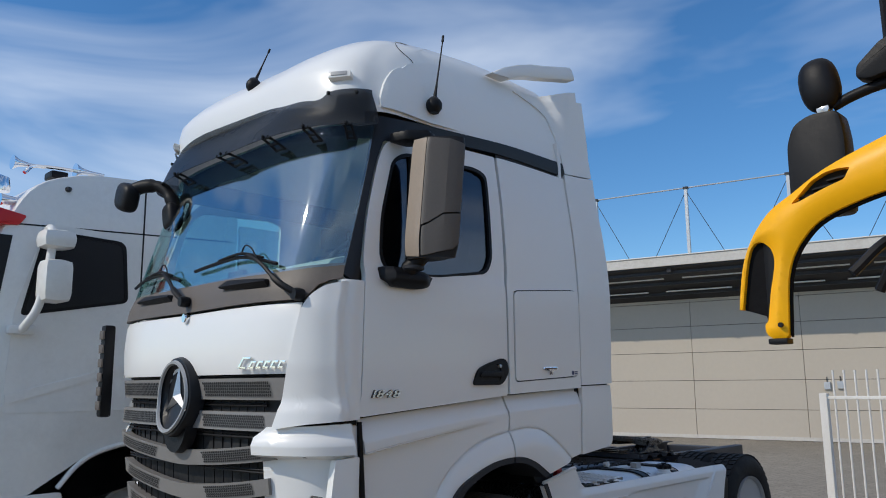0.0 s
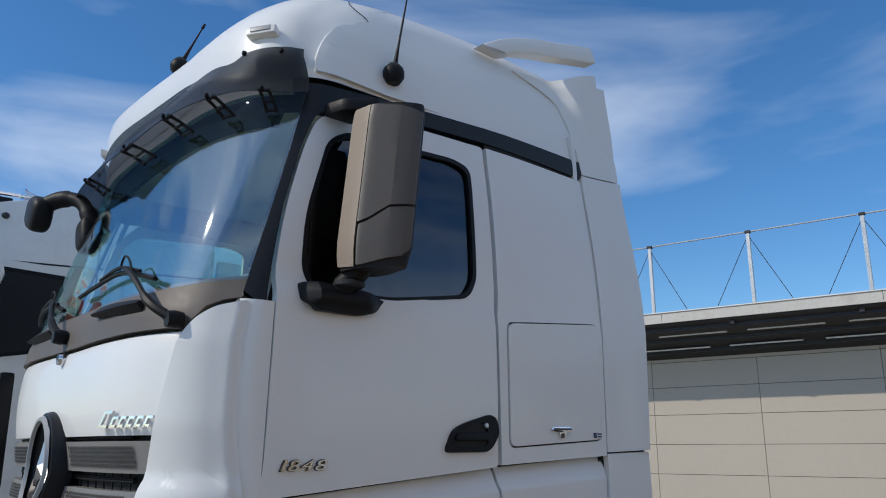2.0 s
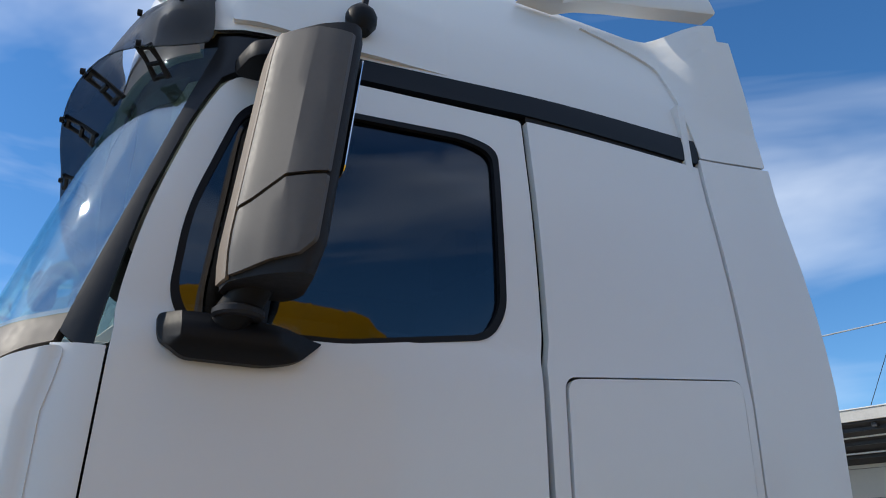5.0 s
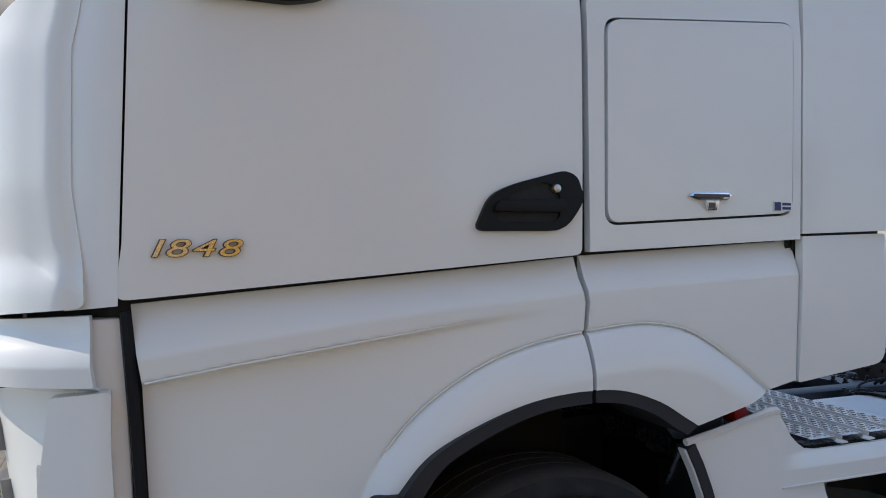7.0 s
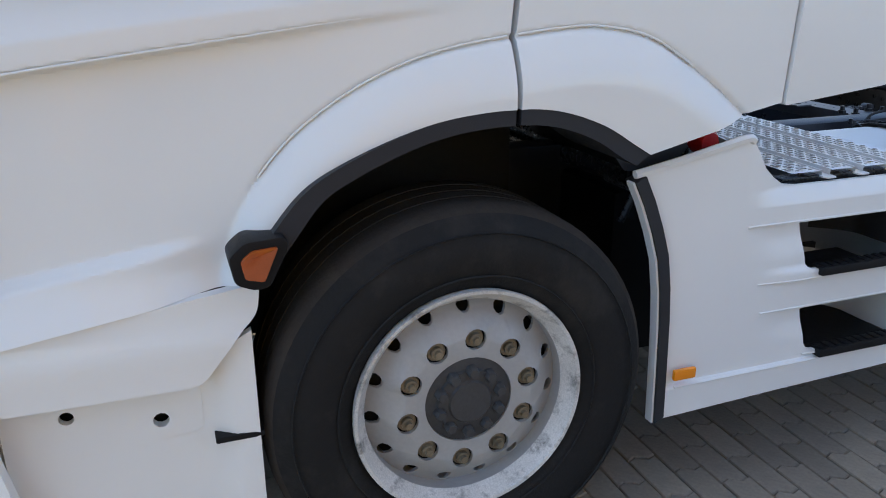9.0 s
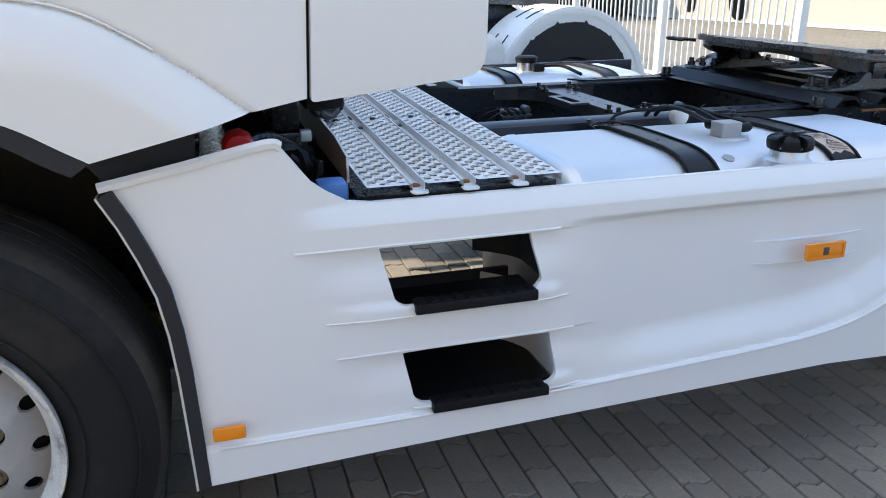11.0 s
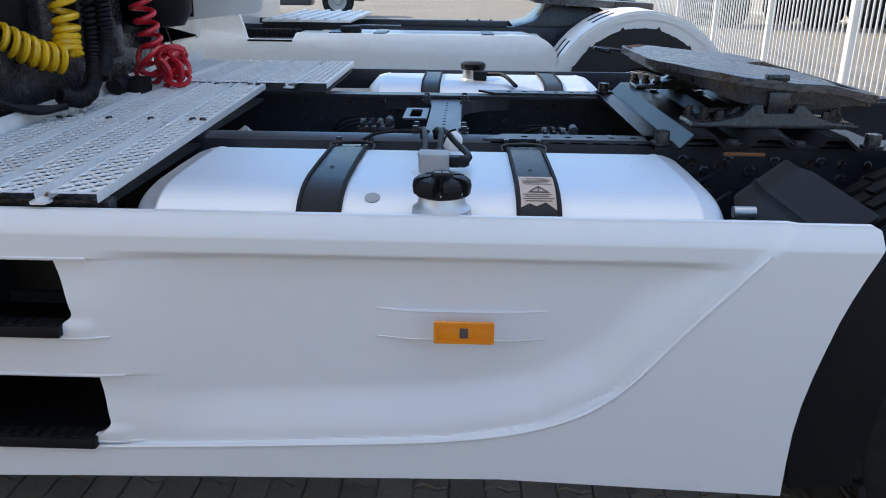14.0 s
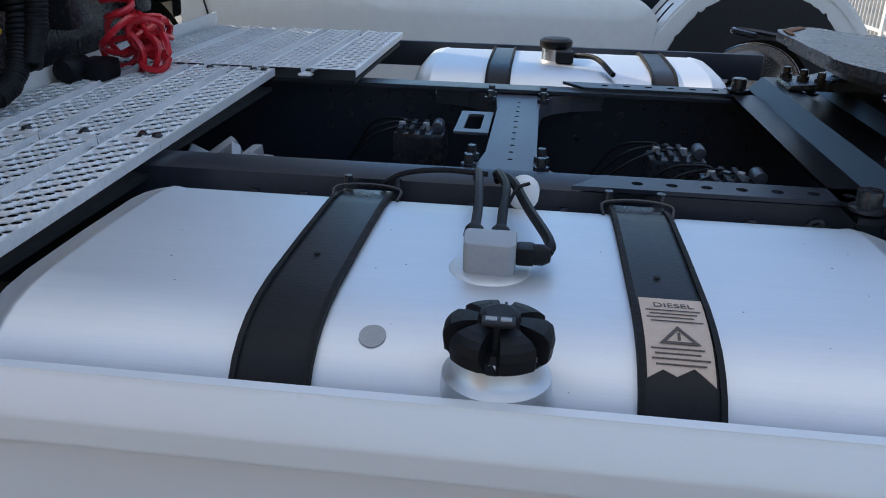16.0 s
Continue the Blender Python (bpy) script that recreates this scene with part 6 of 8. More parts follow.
for k, (x, y, r) in enumerate(((1.56, 1.02, 0.055), (1.66, 1.00, 0.05), (1.74, 1.04, 0.065), (1.83, 1.02, 0.045), (1.64, 1.12, 0.06), (1.78, 1.14, 0.05))):
    part("gearbox_casting", lathe([(0.0, 0.06), (r * 0.5, 0.058), (r * 0.9, 0.04), (r, 0.0), (r * 1.05, -0.06)], (x, y, 0.745 + 0.01 * (k % 3)), 9, "z"), GREYDISC, truck, "grey alloy gearbox casting")
gc = part("gearbox_cover", box(1.44, 1.62, 0.93, 1.10, 0.80, 0.875, 0.012), GREYDISC, truck, "light alloy cover of the gearbox")
rnd = random.Random(8)
for x, y, z in ((1.48, 1.00, 0.885), (1.52, 1.04, 0.89), (1.56, 0.98, 0.895), (1.59, 1.03, 0.885), (1.62, 0.99, 0.88)):
    tip = Matrix.Translation((x, y, z)) @ Euler((rnd.uniform(-0.6, 0.6), rnd.uniform(-0.6, 0.6), rnd.uniform(0, 3))).to_matrix().to_4x4()
    part("cover_rib", box(-0.035, 0.035, -0.012, 0.012, -0.025, 0.020, 0.004, tip), GREYDISC if x < 1.6 else GREYBOX, gc)
# perforated angle on each rail in front of the coupling
for yw, sgn in ((0.735, 1), (1.695, -1)):
    ang = part("rail_angle", sheet([(2.30, 0.0), (3.9, 0.0), (3.9, 0.075), (2.36, 0.075)], [circle(2.42 + 0.062 * k, 0.035, 0.011, 10) for k in range(12)], [], [], lambda u, v, d, yw=yw, sgn=sgn: (u, yw + sgn * (v - 0.01), 0.962 - d), 0.008), CHASSIS, truck, "perforated angle on the rail")

# ---- fuel tanks ----
def tank(x0, x1, yc, mir=False):
    """A D-shaped alloy fuel tank with domed ends, straps, filler cap and sender."""
    sec = []
    for k in range(40):
        a = 2 * math.pi * k / 40
        c, s = math.cos(a), math.sin(a)
        sec.append((0.325 * math.copysign(abs(c) ** 0.42, c), 0.30 * math.copysign(abs(s) ** 0.42, s)))
    bm = bmesh.new()
    rings_ = []
    L = x1 - x0
    for u, k in ((0.0, 0.70), (0.004, 0.86), (0.012, 0.935), (0.025, 0.975), (0.045, 0.995), (0.058, 1.0), (0.062, 1.006), (0.069, 1.006), (0.073, 1.0), (L - 0.073, 1.0), (L - 0.069, 1.006), (L - 0.062, 1.006), (L - 0.058, 1.0), (L - 0.045, 0.995), (L - 0.025, 0.975), (L - 0.012, 0.935), (L - 0.004, 0.86), (L, 0.70)):
        rings_.append([bm.verts.new((x0 + u, yc + a * k, 0.655 + b * k)) for a, b in sec])
    for a, b in zip(rings_, rings_[1:]):
        for i in range(40):
            bm.faces.new((a[i], a[(i + 1) % 40], b[(i + 1) % 40], b[i]))
    bm.faces.new(rings_[0])
    bm.faces.new(list(reversed(rings_[-1])))
    bmesh.ops.recalc_face_normals(bm, faces=bm.faces[:])
    t = part("fuel_tank", bm, TANK, truck, "brushed aluminium fuel tank")

    def strap(xa, wide):
        def ring(r0, r1, w0, w1, name, m, lab=""):
            sb = bmesh.new()
            pa, pb = [], []
            ks = range(0, 23)
            for k in ks:
                a = 2 * math.pi * k / 40
                c, s = math.cos(a), math.sin(a)
                ux, uz = 0.325 * math.copysign(abs(c) ** 0.42, c), 0.30 * math.copysign(abs(s) ** 0.42, s)
                nn = Vector((math.copysign((abs(ux) / 0.325) ** 3.76, ux) / 0.325, math.copysign((abs(uz) / 0.3) ** 3.76, uz) / 0.3)).normalized()
                row = []
                for (rr_, ww) in ((r0, w0), (r1, w0), (r1, w1), (r0, w1)):
                    row.append(sb.verts.new((xa + ww, yc + ux + nn.x * rr_, 0.655 + uz + nn.y * rr_)))
                pa.append(row)
            for a, b in zip(pa, pa[1:]):
                for i in range(4):
                    sb.faces.new((a[i], a[(i + 1) % 4], b[(i + 1) % 4], b[i]))
            sb.faces.new(pa[0])
            sb.faces.new(list(reversed(pa[-1])))
            bmesh.ops.recalc_face_normals(sb, faces=sb.faces[:])
            return part(name, sb, m, t, lab)
        st = ring(0.004, 0.008, -wide / 2 + 0.006, wide / 2 - 0.006, "strap", STRAP, "black steel tank strap")
        ring(0.002, 0.013, -wide / 2, -wide / 2 + 0.007, "strap_rubber", RUBBER)
        ring(0.002, 0.013, wide / 2 - 0.007, wide / 2, "strap_rubber", RUBBER)
        return st
    return t, strap


tk, strap = tank(1.522, 2.822, 0.410)
tk_top = 0.955
for xa in (1.940, 2.410):
    strap(xa, 0.096)
    part("strap_clamp", box(xa - 0.046, xa + 0.046, 0.575, 0.665, 0.9475, 0.9515, 0.002), IRON, tk, "folded strap end")
    part("strap_rod", tube(smooth_path([(xa - 0.058, 0.63, 0.945), (xa - 0.056, 0.66, 0.956), (xa, 0.668, 0.960), (xa + 0.056, 0.66, 0.956), (xa + 0.058, 0.63, 0.945)]), 0.003, 6), IRON, tk)
    for s in (-1, 1):
        part("strap_bolt", lathe([(0.0, 0.020), (0.008, 0.020), (0.008, 0.0)], (xa + s * 0.045, 0.70, 0.945), 8, "z"), IRON, tk)
    part("strap_hole", lathe([(0.0, 0.0012), (0.005, 0.001), (0.005, 0.0)], (xa - 0.006, 0.345, 0.9640), 8, "z"), SEAM, tk)
# filler neck and lobed cap
CAPC = Vector((2.203, 0.118, 0.934))
part("filler_neck", lathe([(0.064, -0.020), (0.062, 0.002), (0.055, 0.007), (0.050, 0.013), (0.049, 0.030), (0.053, 0.033), (0.050, 0.040)], CAPC, 32, "z"), TANK, tk, "bright filler neck with a weld bead")
cb = bmesh.new()
lob = []
N = 84
for zz, rr_, dep in ((0.030, 0.053, 0.0), (0.034, 0.060, 0.06), (0.050, 0.062, 0.12), (0.060, 0.060, 0.17), (0.066, 0.053, 0.20), (0.069, 0.040, 0.18), (0.070, 0.024, 0.0), (0.077, 0.022, 0.0), (0.079, 0.016, 0.0)):
    ring = []
    for k in range(N):
        a = 2 * math.pi * k / N
        q = sstep(0.10, 0.24, 0.5 + 0.5 * math.cos(6 * a + 0.6))
        ring.append(cb.verts.new(CAPC + Vector((rr_ * (1 - dep * (1 - q)) * math.cos(a), rr_ * (1 - dep * (1 - q)) * math.sin(a), zz - 0.020 * (1 - q) * (dep > 0.07)))))
    lob.append(ring)
for a, b in zip(lob, lob[1:]):
    for i in range(N):
        cb.faces.new((a[i], a[(i + 1) % N], b[(i + 1) % N], b[i]))
cb.faces.new(list(reversed(lob[0])))
cb.faces.new(lob[-1])
bmesh.ops.recalc_face_normals(cb, faces=cb.faces[:])
cap = part("filler_cap", cb, BLACK, tk, "black lobed fuel filler cap", smooth=False)
part("cap_lock", box(2.185, 2.221, 0.082, 0.100, 1.012, 1.0175, 0.003), TRIM, cap)
for s in (-1, 1):
    part("lock_slot", box(2.203 + s * 0.008 - 0.006, 2.203 + s * 0.008 + 0.006, 0.086, 0.093, 1.0175, 1.019, 0.0), GREYBOX, cap)
for k in range(4):
    part("cap_ridge", box(2.189 + k * 0.009, 2.192 + k * 0.009, 0.140, 0.160, 0.998, 1.004, 0.001), BLACK, cap)
SHAPING.append(lambda p: p + Vector((0, 0.04 * sstep(0.75, 0.45, p.y), 0)))
# sender box with plug, pipes and breather
sd = part("sender_unit", prism(rpoly([(2.142, 0.292), (2.205, 0.288), (2.213, 0.298), (2.213, 0.352), (2.142, 0.352), (2.138, 0.34)], 0.008), 0.955, 1.000, 0.004, "z"), GREYBOX, tk, "grey tank sender unit")
part("sender_base", lathe([(0.0, 0.003), (0.055, 0.003), (0.060, 0.0)], (2.178, 0.318, 0.953), 28, "z"), TANK, sd)
part("sender_plug", box(2.213, 2.238, 0.304, 0.334, 0.966, 0.992, 0.004), BLACK, sd)
part("plug_boot", lathe([(0.0, 0.024), (0.010, 0.022), (0.015, 0.012), (0.015, -0.002)], (2.238, 0.319, 0.979), 12, "x"), BLACK, sd)
for k, xa in enumerate((2.150, 2.188)):
    part("pipe_collar", lathe([(0.012, 0.0), (0.015, 0.008), (0.015, 0.022), (0.010, 0.026)], (xa, 0.352, 0.985), 12), BLACK, sd)
    part("fuel_pipe", tube(smooth_path([(xa, 0.36, 0.985), (xa, 0.43, 0.998), (xa - 0.006 + 0.006 * k, 0.52, 1.008), (xa - 0.012, 0.61, 1.004), (xa - 0.020, 0.70, 0.985), (xa - 0.022, 0.735, 0.96)]), 0.0075, 8), TRIM if k == 0 else BLACK, sd)
part("sender_cable", tube(smooth_path([(2.256, 0.319, 0.982), (2.258, 0.35, 0.988), (2.225, 0.46, 0.996), (2.195, 0.58, 1.004), (2.165, 0.69, 0.985)]), 0.008, 7), BLACK, sd)
part("cable_tie", tube(smooth_path([(2.19, 0.47, 0.985), (2.205, 0.50, 1.012), (2.225, 0.51, 1.02)]), 0.003, 5), BLACK, sd)
part("breather_cap", lathe([(0.0, -0.030), (0.018, -0.029), (0.027, -0.020), (0.028, 0.02)], (2.215, 0.66, 0.962), 20), PAPER, sd, "white breather cap")
SHAPING.clear()
part("tank_cable", tube(smooth_path([(2.15, 0.69, 0.985), (2.07, 0.70, 0.985), (2.0, 0.70, 0.975), (1.96, 0.69, 0.955)]), 0.0055, 6), BLACK, tk)
# warning sticker on the second strap
def on_tank(y):
    a = (y - 0.410) / 0.325
    return 0.655 + 0.30 * (max(0.0, 1 - abs(a) ** 4.762)) ** 0.21
UP = 0.064
stk = sheet([(2.372, 0.075), (2.39, 0.085), (2.405, 0.078), (2.425, 0.088), (2.448, 0.070), (2.450, 0.215), (2.372, 0.215)], [], [], frange(0.08, 0.21, 0.02), lambda u, v, d: (u, v + UP, on_tank(v + UP) + 0.0105 - d), 0.001)
sticker = part("warning_sticker", stk, STICKER, tk, "torn tan diesel warning sticker")
TL = Matrix.Translation((2.388, 0.192 + UP, on_tank(0.19 + UP) + 0.0118)) @ Matrix.Rotation(-0.06, 4, "X")
lettering("sticker_word", "DIESEL", 0.017, TL, INK, sticker, 0.0002)
trg = sheet([(2.388, 0.118), (2.436, 0.118), (2.412, 0.150)], [[(2.396, 0.122), (2.428, 0.122), (2.412, 0.143)]], [], [], lambda u, v, d: (u, v + UP, on_tank(v + UP) + 0.0122 - d), 0.0005)
part("sticker_triangle", trg, INK, sticker, "", smooth=False)
part("sticker_mark", sheet([(2.4105, 0.125), (2.4135, 0.125), (2.4135, 0.137), (2.4105, 0.137)], [], [], [], lambda u, v, d: (u, v + UP, on_tank(v + UP) + 0.0122 - d), 0.0005), INK, sticker, "", smooth=False)
for k, yy in enumerate((0.183, 0.175, 0.167, 0.159, 0.110, 0.103, 0.096, 0.089)):
    part("sticker_line", sheet([(2.378 + 0.004 * (k % 2), yy), (2.444 - 0.005 * (k % 3), yy), (2.444 - 0.005 * (k % 3), yy + 0.0017), (2.378 + 0.004 * (k % 2), yy + 0.0017)], [], [], [], lambda u, v, d: (u, v + UP, on_tank(v + UP) + 0.0120 - d), 0.0005), INK, sticker, "", smooth=False)
part("tank_disc", sheet(circle(2.05, 0.17, 0.0165, 20), [], [], [], lambda u, v, d: (u, v, on_tank(v) + 0.0018 - d), 0.0015), GREYDISC, tk, "small grey disc on the tank")
# specks of grime on the tank
sp = bmesh.new()
rnd = random.Random(5)
for k in range(26):
    x, y = rnd.uniform(1.7, 2.72), rnd.uniform(0.12, 0.55)
    s_ = rnd.uniform(0.0008, 0.0020)
    z = on_tank(y) + 0.0008
    vs = [sp.verts.new((x + s_ * math.cos(q), y + s_ * math.sin(q), z)) for q in (0, 1.6, 3.1, 4.6)]
    sp.faces.new(vs)
tagged(part("grime_specks", sp, INK, tk, "", smooth=False), kind="stuff")
# far tank
tk2, strap2 = tank(1.82, 2.83, 2.13)
for xa in (2.10, 2.62):
    strap2(xa, 0.08)
part("filler_neck", lathe([(0.056, -0.01), (0.047, 0.005), (0.045, 0.055)], (2.28, 2.14, 0.950), 24, "z"), STEEL, tk2)
part("filler_cap", lathe([(0.052, 0.015), (0.056, 0.022), (0.056, 0.040), (0.046, 0.047), (0.0, 0.047)], (2.28, 2.14, 0.978), 14, "z"), BLACK, tk2, "black fuel filler cap")
part("sender_unit", box(2.28, 2.34, 2.04, 2.10, 0.955, 0.995, 0.008), BLACK, tk2)
part("sender_cable", tube(smooth_path([(2.34, 2.07, 0.98), (2.41, 2.0, 0.985), (2.46, 1.88, 0.955)]), 0.009, 6), BLACK, tk2)
part("far_skirt", box(0.62, 3.05, 2 * YC - 0.02, 2 * YC, 0.86, 0.955, 0.006), CHASSIS, truck, "dark rail along the far side")


# ---- perforated deck behind the cab ----
def deck_plate(x0, x1, y0, y1, z, ribs, slope=0.025):
    """A galvanised tread plate: bands of punched holes between folded ribs, with a turned-down edge."""
    bm = bmesh.new()

    def zat(x, y):
        return z + slope * (y - 0.06)
    edges_x = [x0] + [r for r in ribs] + [x1]
    for a, b in zip(edges_x, edges_x[1:]):
        xa, xb = a + (0.020 if a != x0 else 0.006), b - (0.020 if b != x1 else 0.006)
        nx = max(2, int(round((xb - xa) / 0.0215)))
        ny = max(3, int(round((y1 - y0 - 0.03) / 0.024)))
        for i in range(nx):
            for j in range(ny):
                cx0, cx1 = xa + (xb - xa) * i / nx, xa + (xb - xa) * (i + 1) / nx
                cy0, cy1 = y0 + 0.015 + (y1 - y0 - 0.03) * j / ny, y0 + 0.015 + (y1 - y0 - 0.03) * (j + 1) / ny
                mx, my = (cx0 + cx1) / 2, (cy0 + cy1) / 2
                big = (i + j) % 2 == 0
                rx, ry = ((cx1 - cx0) * 0.45, (cy1 - cy0) * 0.41) if big else ((cx1 - cx0) * 0.38, (cy1 - cy0) * 0.33)
                rise = 0.0038 if big else -0.001
                outer_ = [(cx0, cy0), (mx, cy0), (cx1, cy0), (cx1, my), (cx1, cy1), (mx, cy1), (cx0, cy1), (cx0, my)]
                ov = [bm.verts.new((x, y, zat(x, y))) for x, y in outer_]
                iv = []
                for q in range(8):
                    w = math.pi * (1.25 + q * 0.25)
                    iv.append(bm.verts.new((mx + rx * math.cos(w), my + ry * math.sin(w), zat(mx, my) + rise)))
                dv = [bm.verts.new((v.co.x, v.co.y, v.co.z - 0.002)) for v in iv]
                for q in range(8):
                    bm.faces.new((ov[q], ov[(q + 1) % 8], iv[(q + 1) % 8], iv[q]))
                    bm.faces.new((iv[q], iv[(q + 1) % 8], dv[(q + 1) % 8], dv[q]))
        for (s0, s1) in ((a + (0.020 if a != x0 else 0.0), xa), (xb, b - (0.020 if b != x1 else 0.0))):
            if s1 - s0 > 1e-4:
                bm.faces.new([bm.verts.new((x, y, zat(x, y))) for x, y in ((s0, y0), (s1, y0), (s1, y1), (s0, y1))])
        for (s0, s1) in ((y0, y0 + 0.015), (y1 - 0.015, y1)):
            bm.faces.new([bm.verts.new((x, y, zat(x, y))) for x, y in ((xa, s0), (xb, s0), (xb, s1), (xa, s1))])
    for r in ribs:
        prof = [(-0.020, 0.0), (-0.0185, 0.004), (-0.0155, 0.004), (-0.014, -0.013), (0.014, -0.013), (0.0155, 0.004), (0.0185, 0.004), (0.020, 0.0)]
        for (pa, za), (pb, zb) in zip(prof, prof[1:]):
            bm.faces.new([bm.verts.new((r + p, y, zat(r, y) + q)) for p, q, y in ((pa, za, y0 - 0.004), (pb, zb, y0 - 0.004), (pb, zb, y1 - 0.006), (pa, za, y1 - 0.006))])
        tg = [(-0.020, 0.0), (0.020, 0.0), (0.020, -0.018), (0.014, -0.028), (-0.014, -0.028), (-0.020, -0.018)]
        for dz in (0.0, -0.004):
            bm.faces.new([bm.verts.new((r + p, y0 + q, zat(r, y0) - 0.013 + dz)) for p, q in tg])
        for (p, q), (p2, q2) in zip(tg, tg[1:] + tg[:1]):
            bm.faces.new([bm.verts.new((r + a_, y0 + b_, zat(r, y0) - 0.013 + dz)) for a_, b_, dz in ((p, q, 0), (p2, q2, 0), (p2, q2, -0.004), (p, q, -0.004))])
    for (xa, ya, xb, yb) in ((x1, y0, x1, y1), (x0, y1, x1, y1)):
        bm.faces.new([bm.verts.new((x, y, zat(x, y) + q)) for x, y, q in ((xa, ya, 0), (xb, yb, 0), (xb, yb, -0.020), (xa, ya, -0.020))])
    bmesh.ops.remove_doubles(bm, verts=bm.verts[:], dist=1e-5)
    bmesh.ops.recalc_face_normals(bm, faces=bm.faces[:])
    p = part("deck_plate", bm, DECK, truck, "perforated galvanised deck plate", smooth=False)
    # Black sheet added under the plate to keep the holes dark.
    part("deck_underside", box(x0 + 0.01, x1 - 0.01, y0 + 0.03, y1 - 0.002, zat(x0, y0) - 0.045, zat(x0, y0) - 0.035, 0.0), SEAM, p)
    for r in ribs:
        part("deck_bolt", lathe([(0.0, 0.006), (0.009, 0.005), (0.013, 0.0)], (r, y0 + 0.03, zat(r, y0) - 0.012), 10, "z"), RUST if y0 < 0.5 else IRON, p)
        part("deck_bolt", lathe([(0.0, 0.006), (0.009, 0.005), (0.013, 0.0)], (r, y1 - 0.04, zat(r, y1) - 0.012), 10, "z"), IRON, p)
        if y0 > 0.5:
            for yy in (y0 + 0.13, y1 - 0.14):
                part("deck_slot", box(r - 0.007, r + 0.007, yy - 0.028, yy + 0.028, zat(r, yy) - 0.0125, zat(r, yy) - 0.011, 0.0), SEAM, p)
    return p


deck_plate(1.015, 1.495, 0.062, 0.784, 0.965, (1.135, 1.258, 1.382))
deck_plate(1.015, 1.495, 0.7845, 1.496, 0.965, (1.135, 1.258, 1.382))
deck_plate(1.03, 1.725, 1.498, 2.26, 1.002, (1.165, 1.305, 1.445, 1.585), 0.002)
for x in (1.045, 1.075, 1.195, 1.32, 1.445, 1.475):
    for y in (0.815, 1.465):
        part("deck_screw", lathe([(0.0, 0.007), (0.008, 0.006), (0.012, 0.0)], (x, y, 0.966 + 0.025 * (y - 0.06)), 8, "z"), IRON, truck)
part("deck_upstand", sheet([(0.24, 0.93), (2.3, 0.945), (2.3, 1.05), (0.40, 1.02), (0.24, 1.0)], [], [], [], lambda u, v, d: (1.002 + d, u, v), 0.006), DECK, truck, "folded galvanised upstand")
part("deck_support", box(1.02, 1.46, 0.10, 0.15, 0.86, 0.94, 0.004), IRON, truck)
part("deck_post", box(1.46, 1.50, 0.10, 0.14, 0.70, 0.94, 0.004), IRON, truck)
part("deck_bearer", box(1.0, 1.05, 0.1, 2.35, 0.88, 0.935, 0.0), IRON, truck)
# under the deck: red cap, blue part, dark pipes
part("red_cap", lathe([(0.0, -0.035), (0.028, -0.033), (0.036, -0.02), (0.036, 0.02)], (0.745, 0.12, 1.068), 9), REDPLASTIC, truck, "red plastic cap")
part("blue_canister", box(0.915, 0.985, 0.12, 0.20, 0.90, 0.965, 0.012), BLUEPLASTIC, truck, "blue plastic canister")
for k in range(7):
    part("engine_pipe", tube(smooth_path([(0.62 + 0.05 * k, 0.30 + 0.02 * k, 0.80), (0.70 + 0.04 * k, 0.28 + 0.04 * (k % 3), 0.98), (0.82 + 0.02 * k, 0.36, 1.04 - 0.02 * k), (0.95, 0.45 + 0.05 * k, 0.95)]), 0.012 + 0.004 * (k % 3), 7), BLACK if k % 3 else IRON, truck, "dark pipe under the cab")
part("engine_block", box(-0.4, 0.46, 0.85, 1.6, 0.32, 1.28, 0.06), IRON, truck, "dark engine under the cab")
# Dark cylinder added to hide the ground behind the wheel arch gap.
part("air_tank", lathe([(0.0, -0.22), (0.09, -0.21), (0.13, -0.17), (0.135, -0.15), (0.135, 0.15), (0.13, 0.17), (0.09, 0.21), (0.0, 0.22)], (0.50, 0.62, 0.455), 24, "x"), IRON, truck, "dark cylinder added to block the view under the cab")
part("pipe_bracket", box(0.92, 0.95, 0.45, 0.48, 1.0, 1.03, 0.004), GALV, truck)
part("cross_tube", tube([(0.70, 0.1, 0.92), (0.70, 2.3, 0.92)], 0.05, 12), IRON, truck)
part("cab_mount", box(0.86, 0.94, 0.60, 1.85, 1.0, 1.22, 0.02), IRON, truck)


# ---- coiled hoses behind the cab ----
def coil(path, r, turns, wire, squash=1.0):
    P = smooth_path(path, 8)
    n = turns * 14
    out = []
    up = Vector((0, 0, 1))
    for i in range(n + 1):
        f = i / n * (len(P) - 1)
        k = min(int(f), len(P) - 2)
        p = P[k].lerp(P[k + 1], f - k)
        t = (P[min(k + 2, len(P) - 1)] - P[max(k - 1, 0)]).normalized()
        a = t.cross(Vector((0.3, 1, 0.1))).normalized()
        b = t.cross(a)
        w = 2 * math.pi * turns * i / n
        rr_ = r * (1 + 0.06 * math.sin(i * 0.37))
        out.append(p + a * math.cos(w) * rr_ + b * math.sin(w) * rr_ * squash)
    return tube(out, wire, 7)


part("yellow_coil", coil([(1.03, 0.97, 1.75), (1.03, 0.96, 1.50), (1.035, 0.95, 1.25), (1.045, 0.93, 1.155)], 0.033, 14, 0.0105), YELHOSE, truck, "yellow coiled air hose")
part("yellow_coil_loop", coil([(0.80, 0.66, 1.40), (0.88, 0.72, 1.27), (0.96, 0.82, 1.185), (1.045, 0.92, 1.135)], 0.036, 15, 0.0105), YELHOSE, truck, "yellow coiled air hose hanging in a loop")
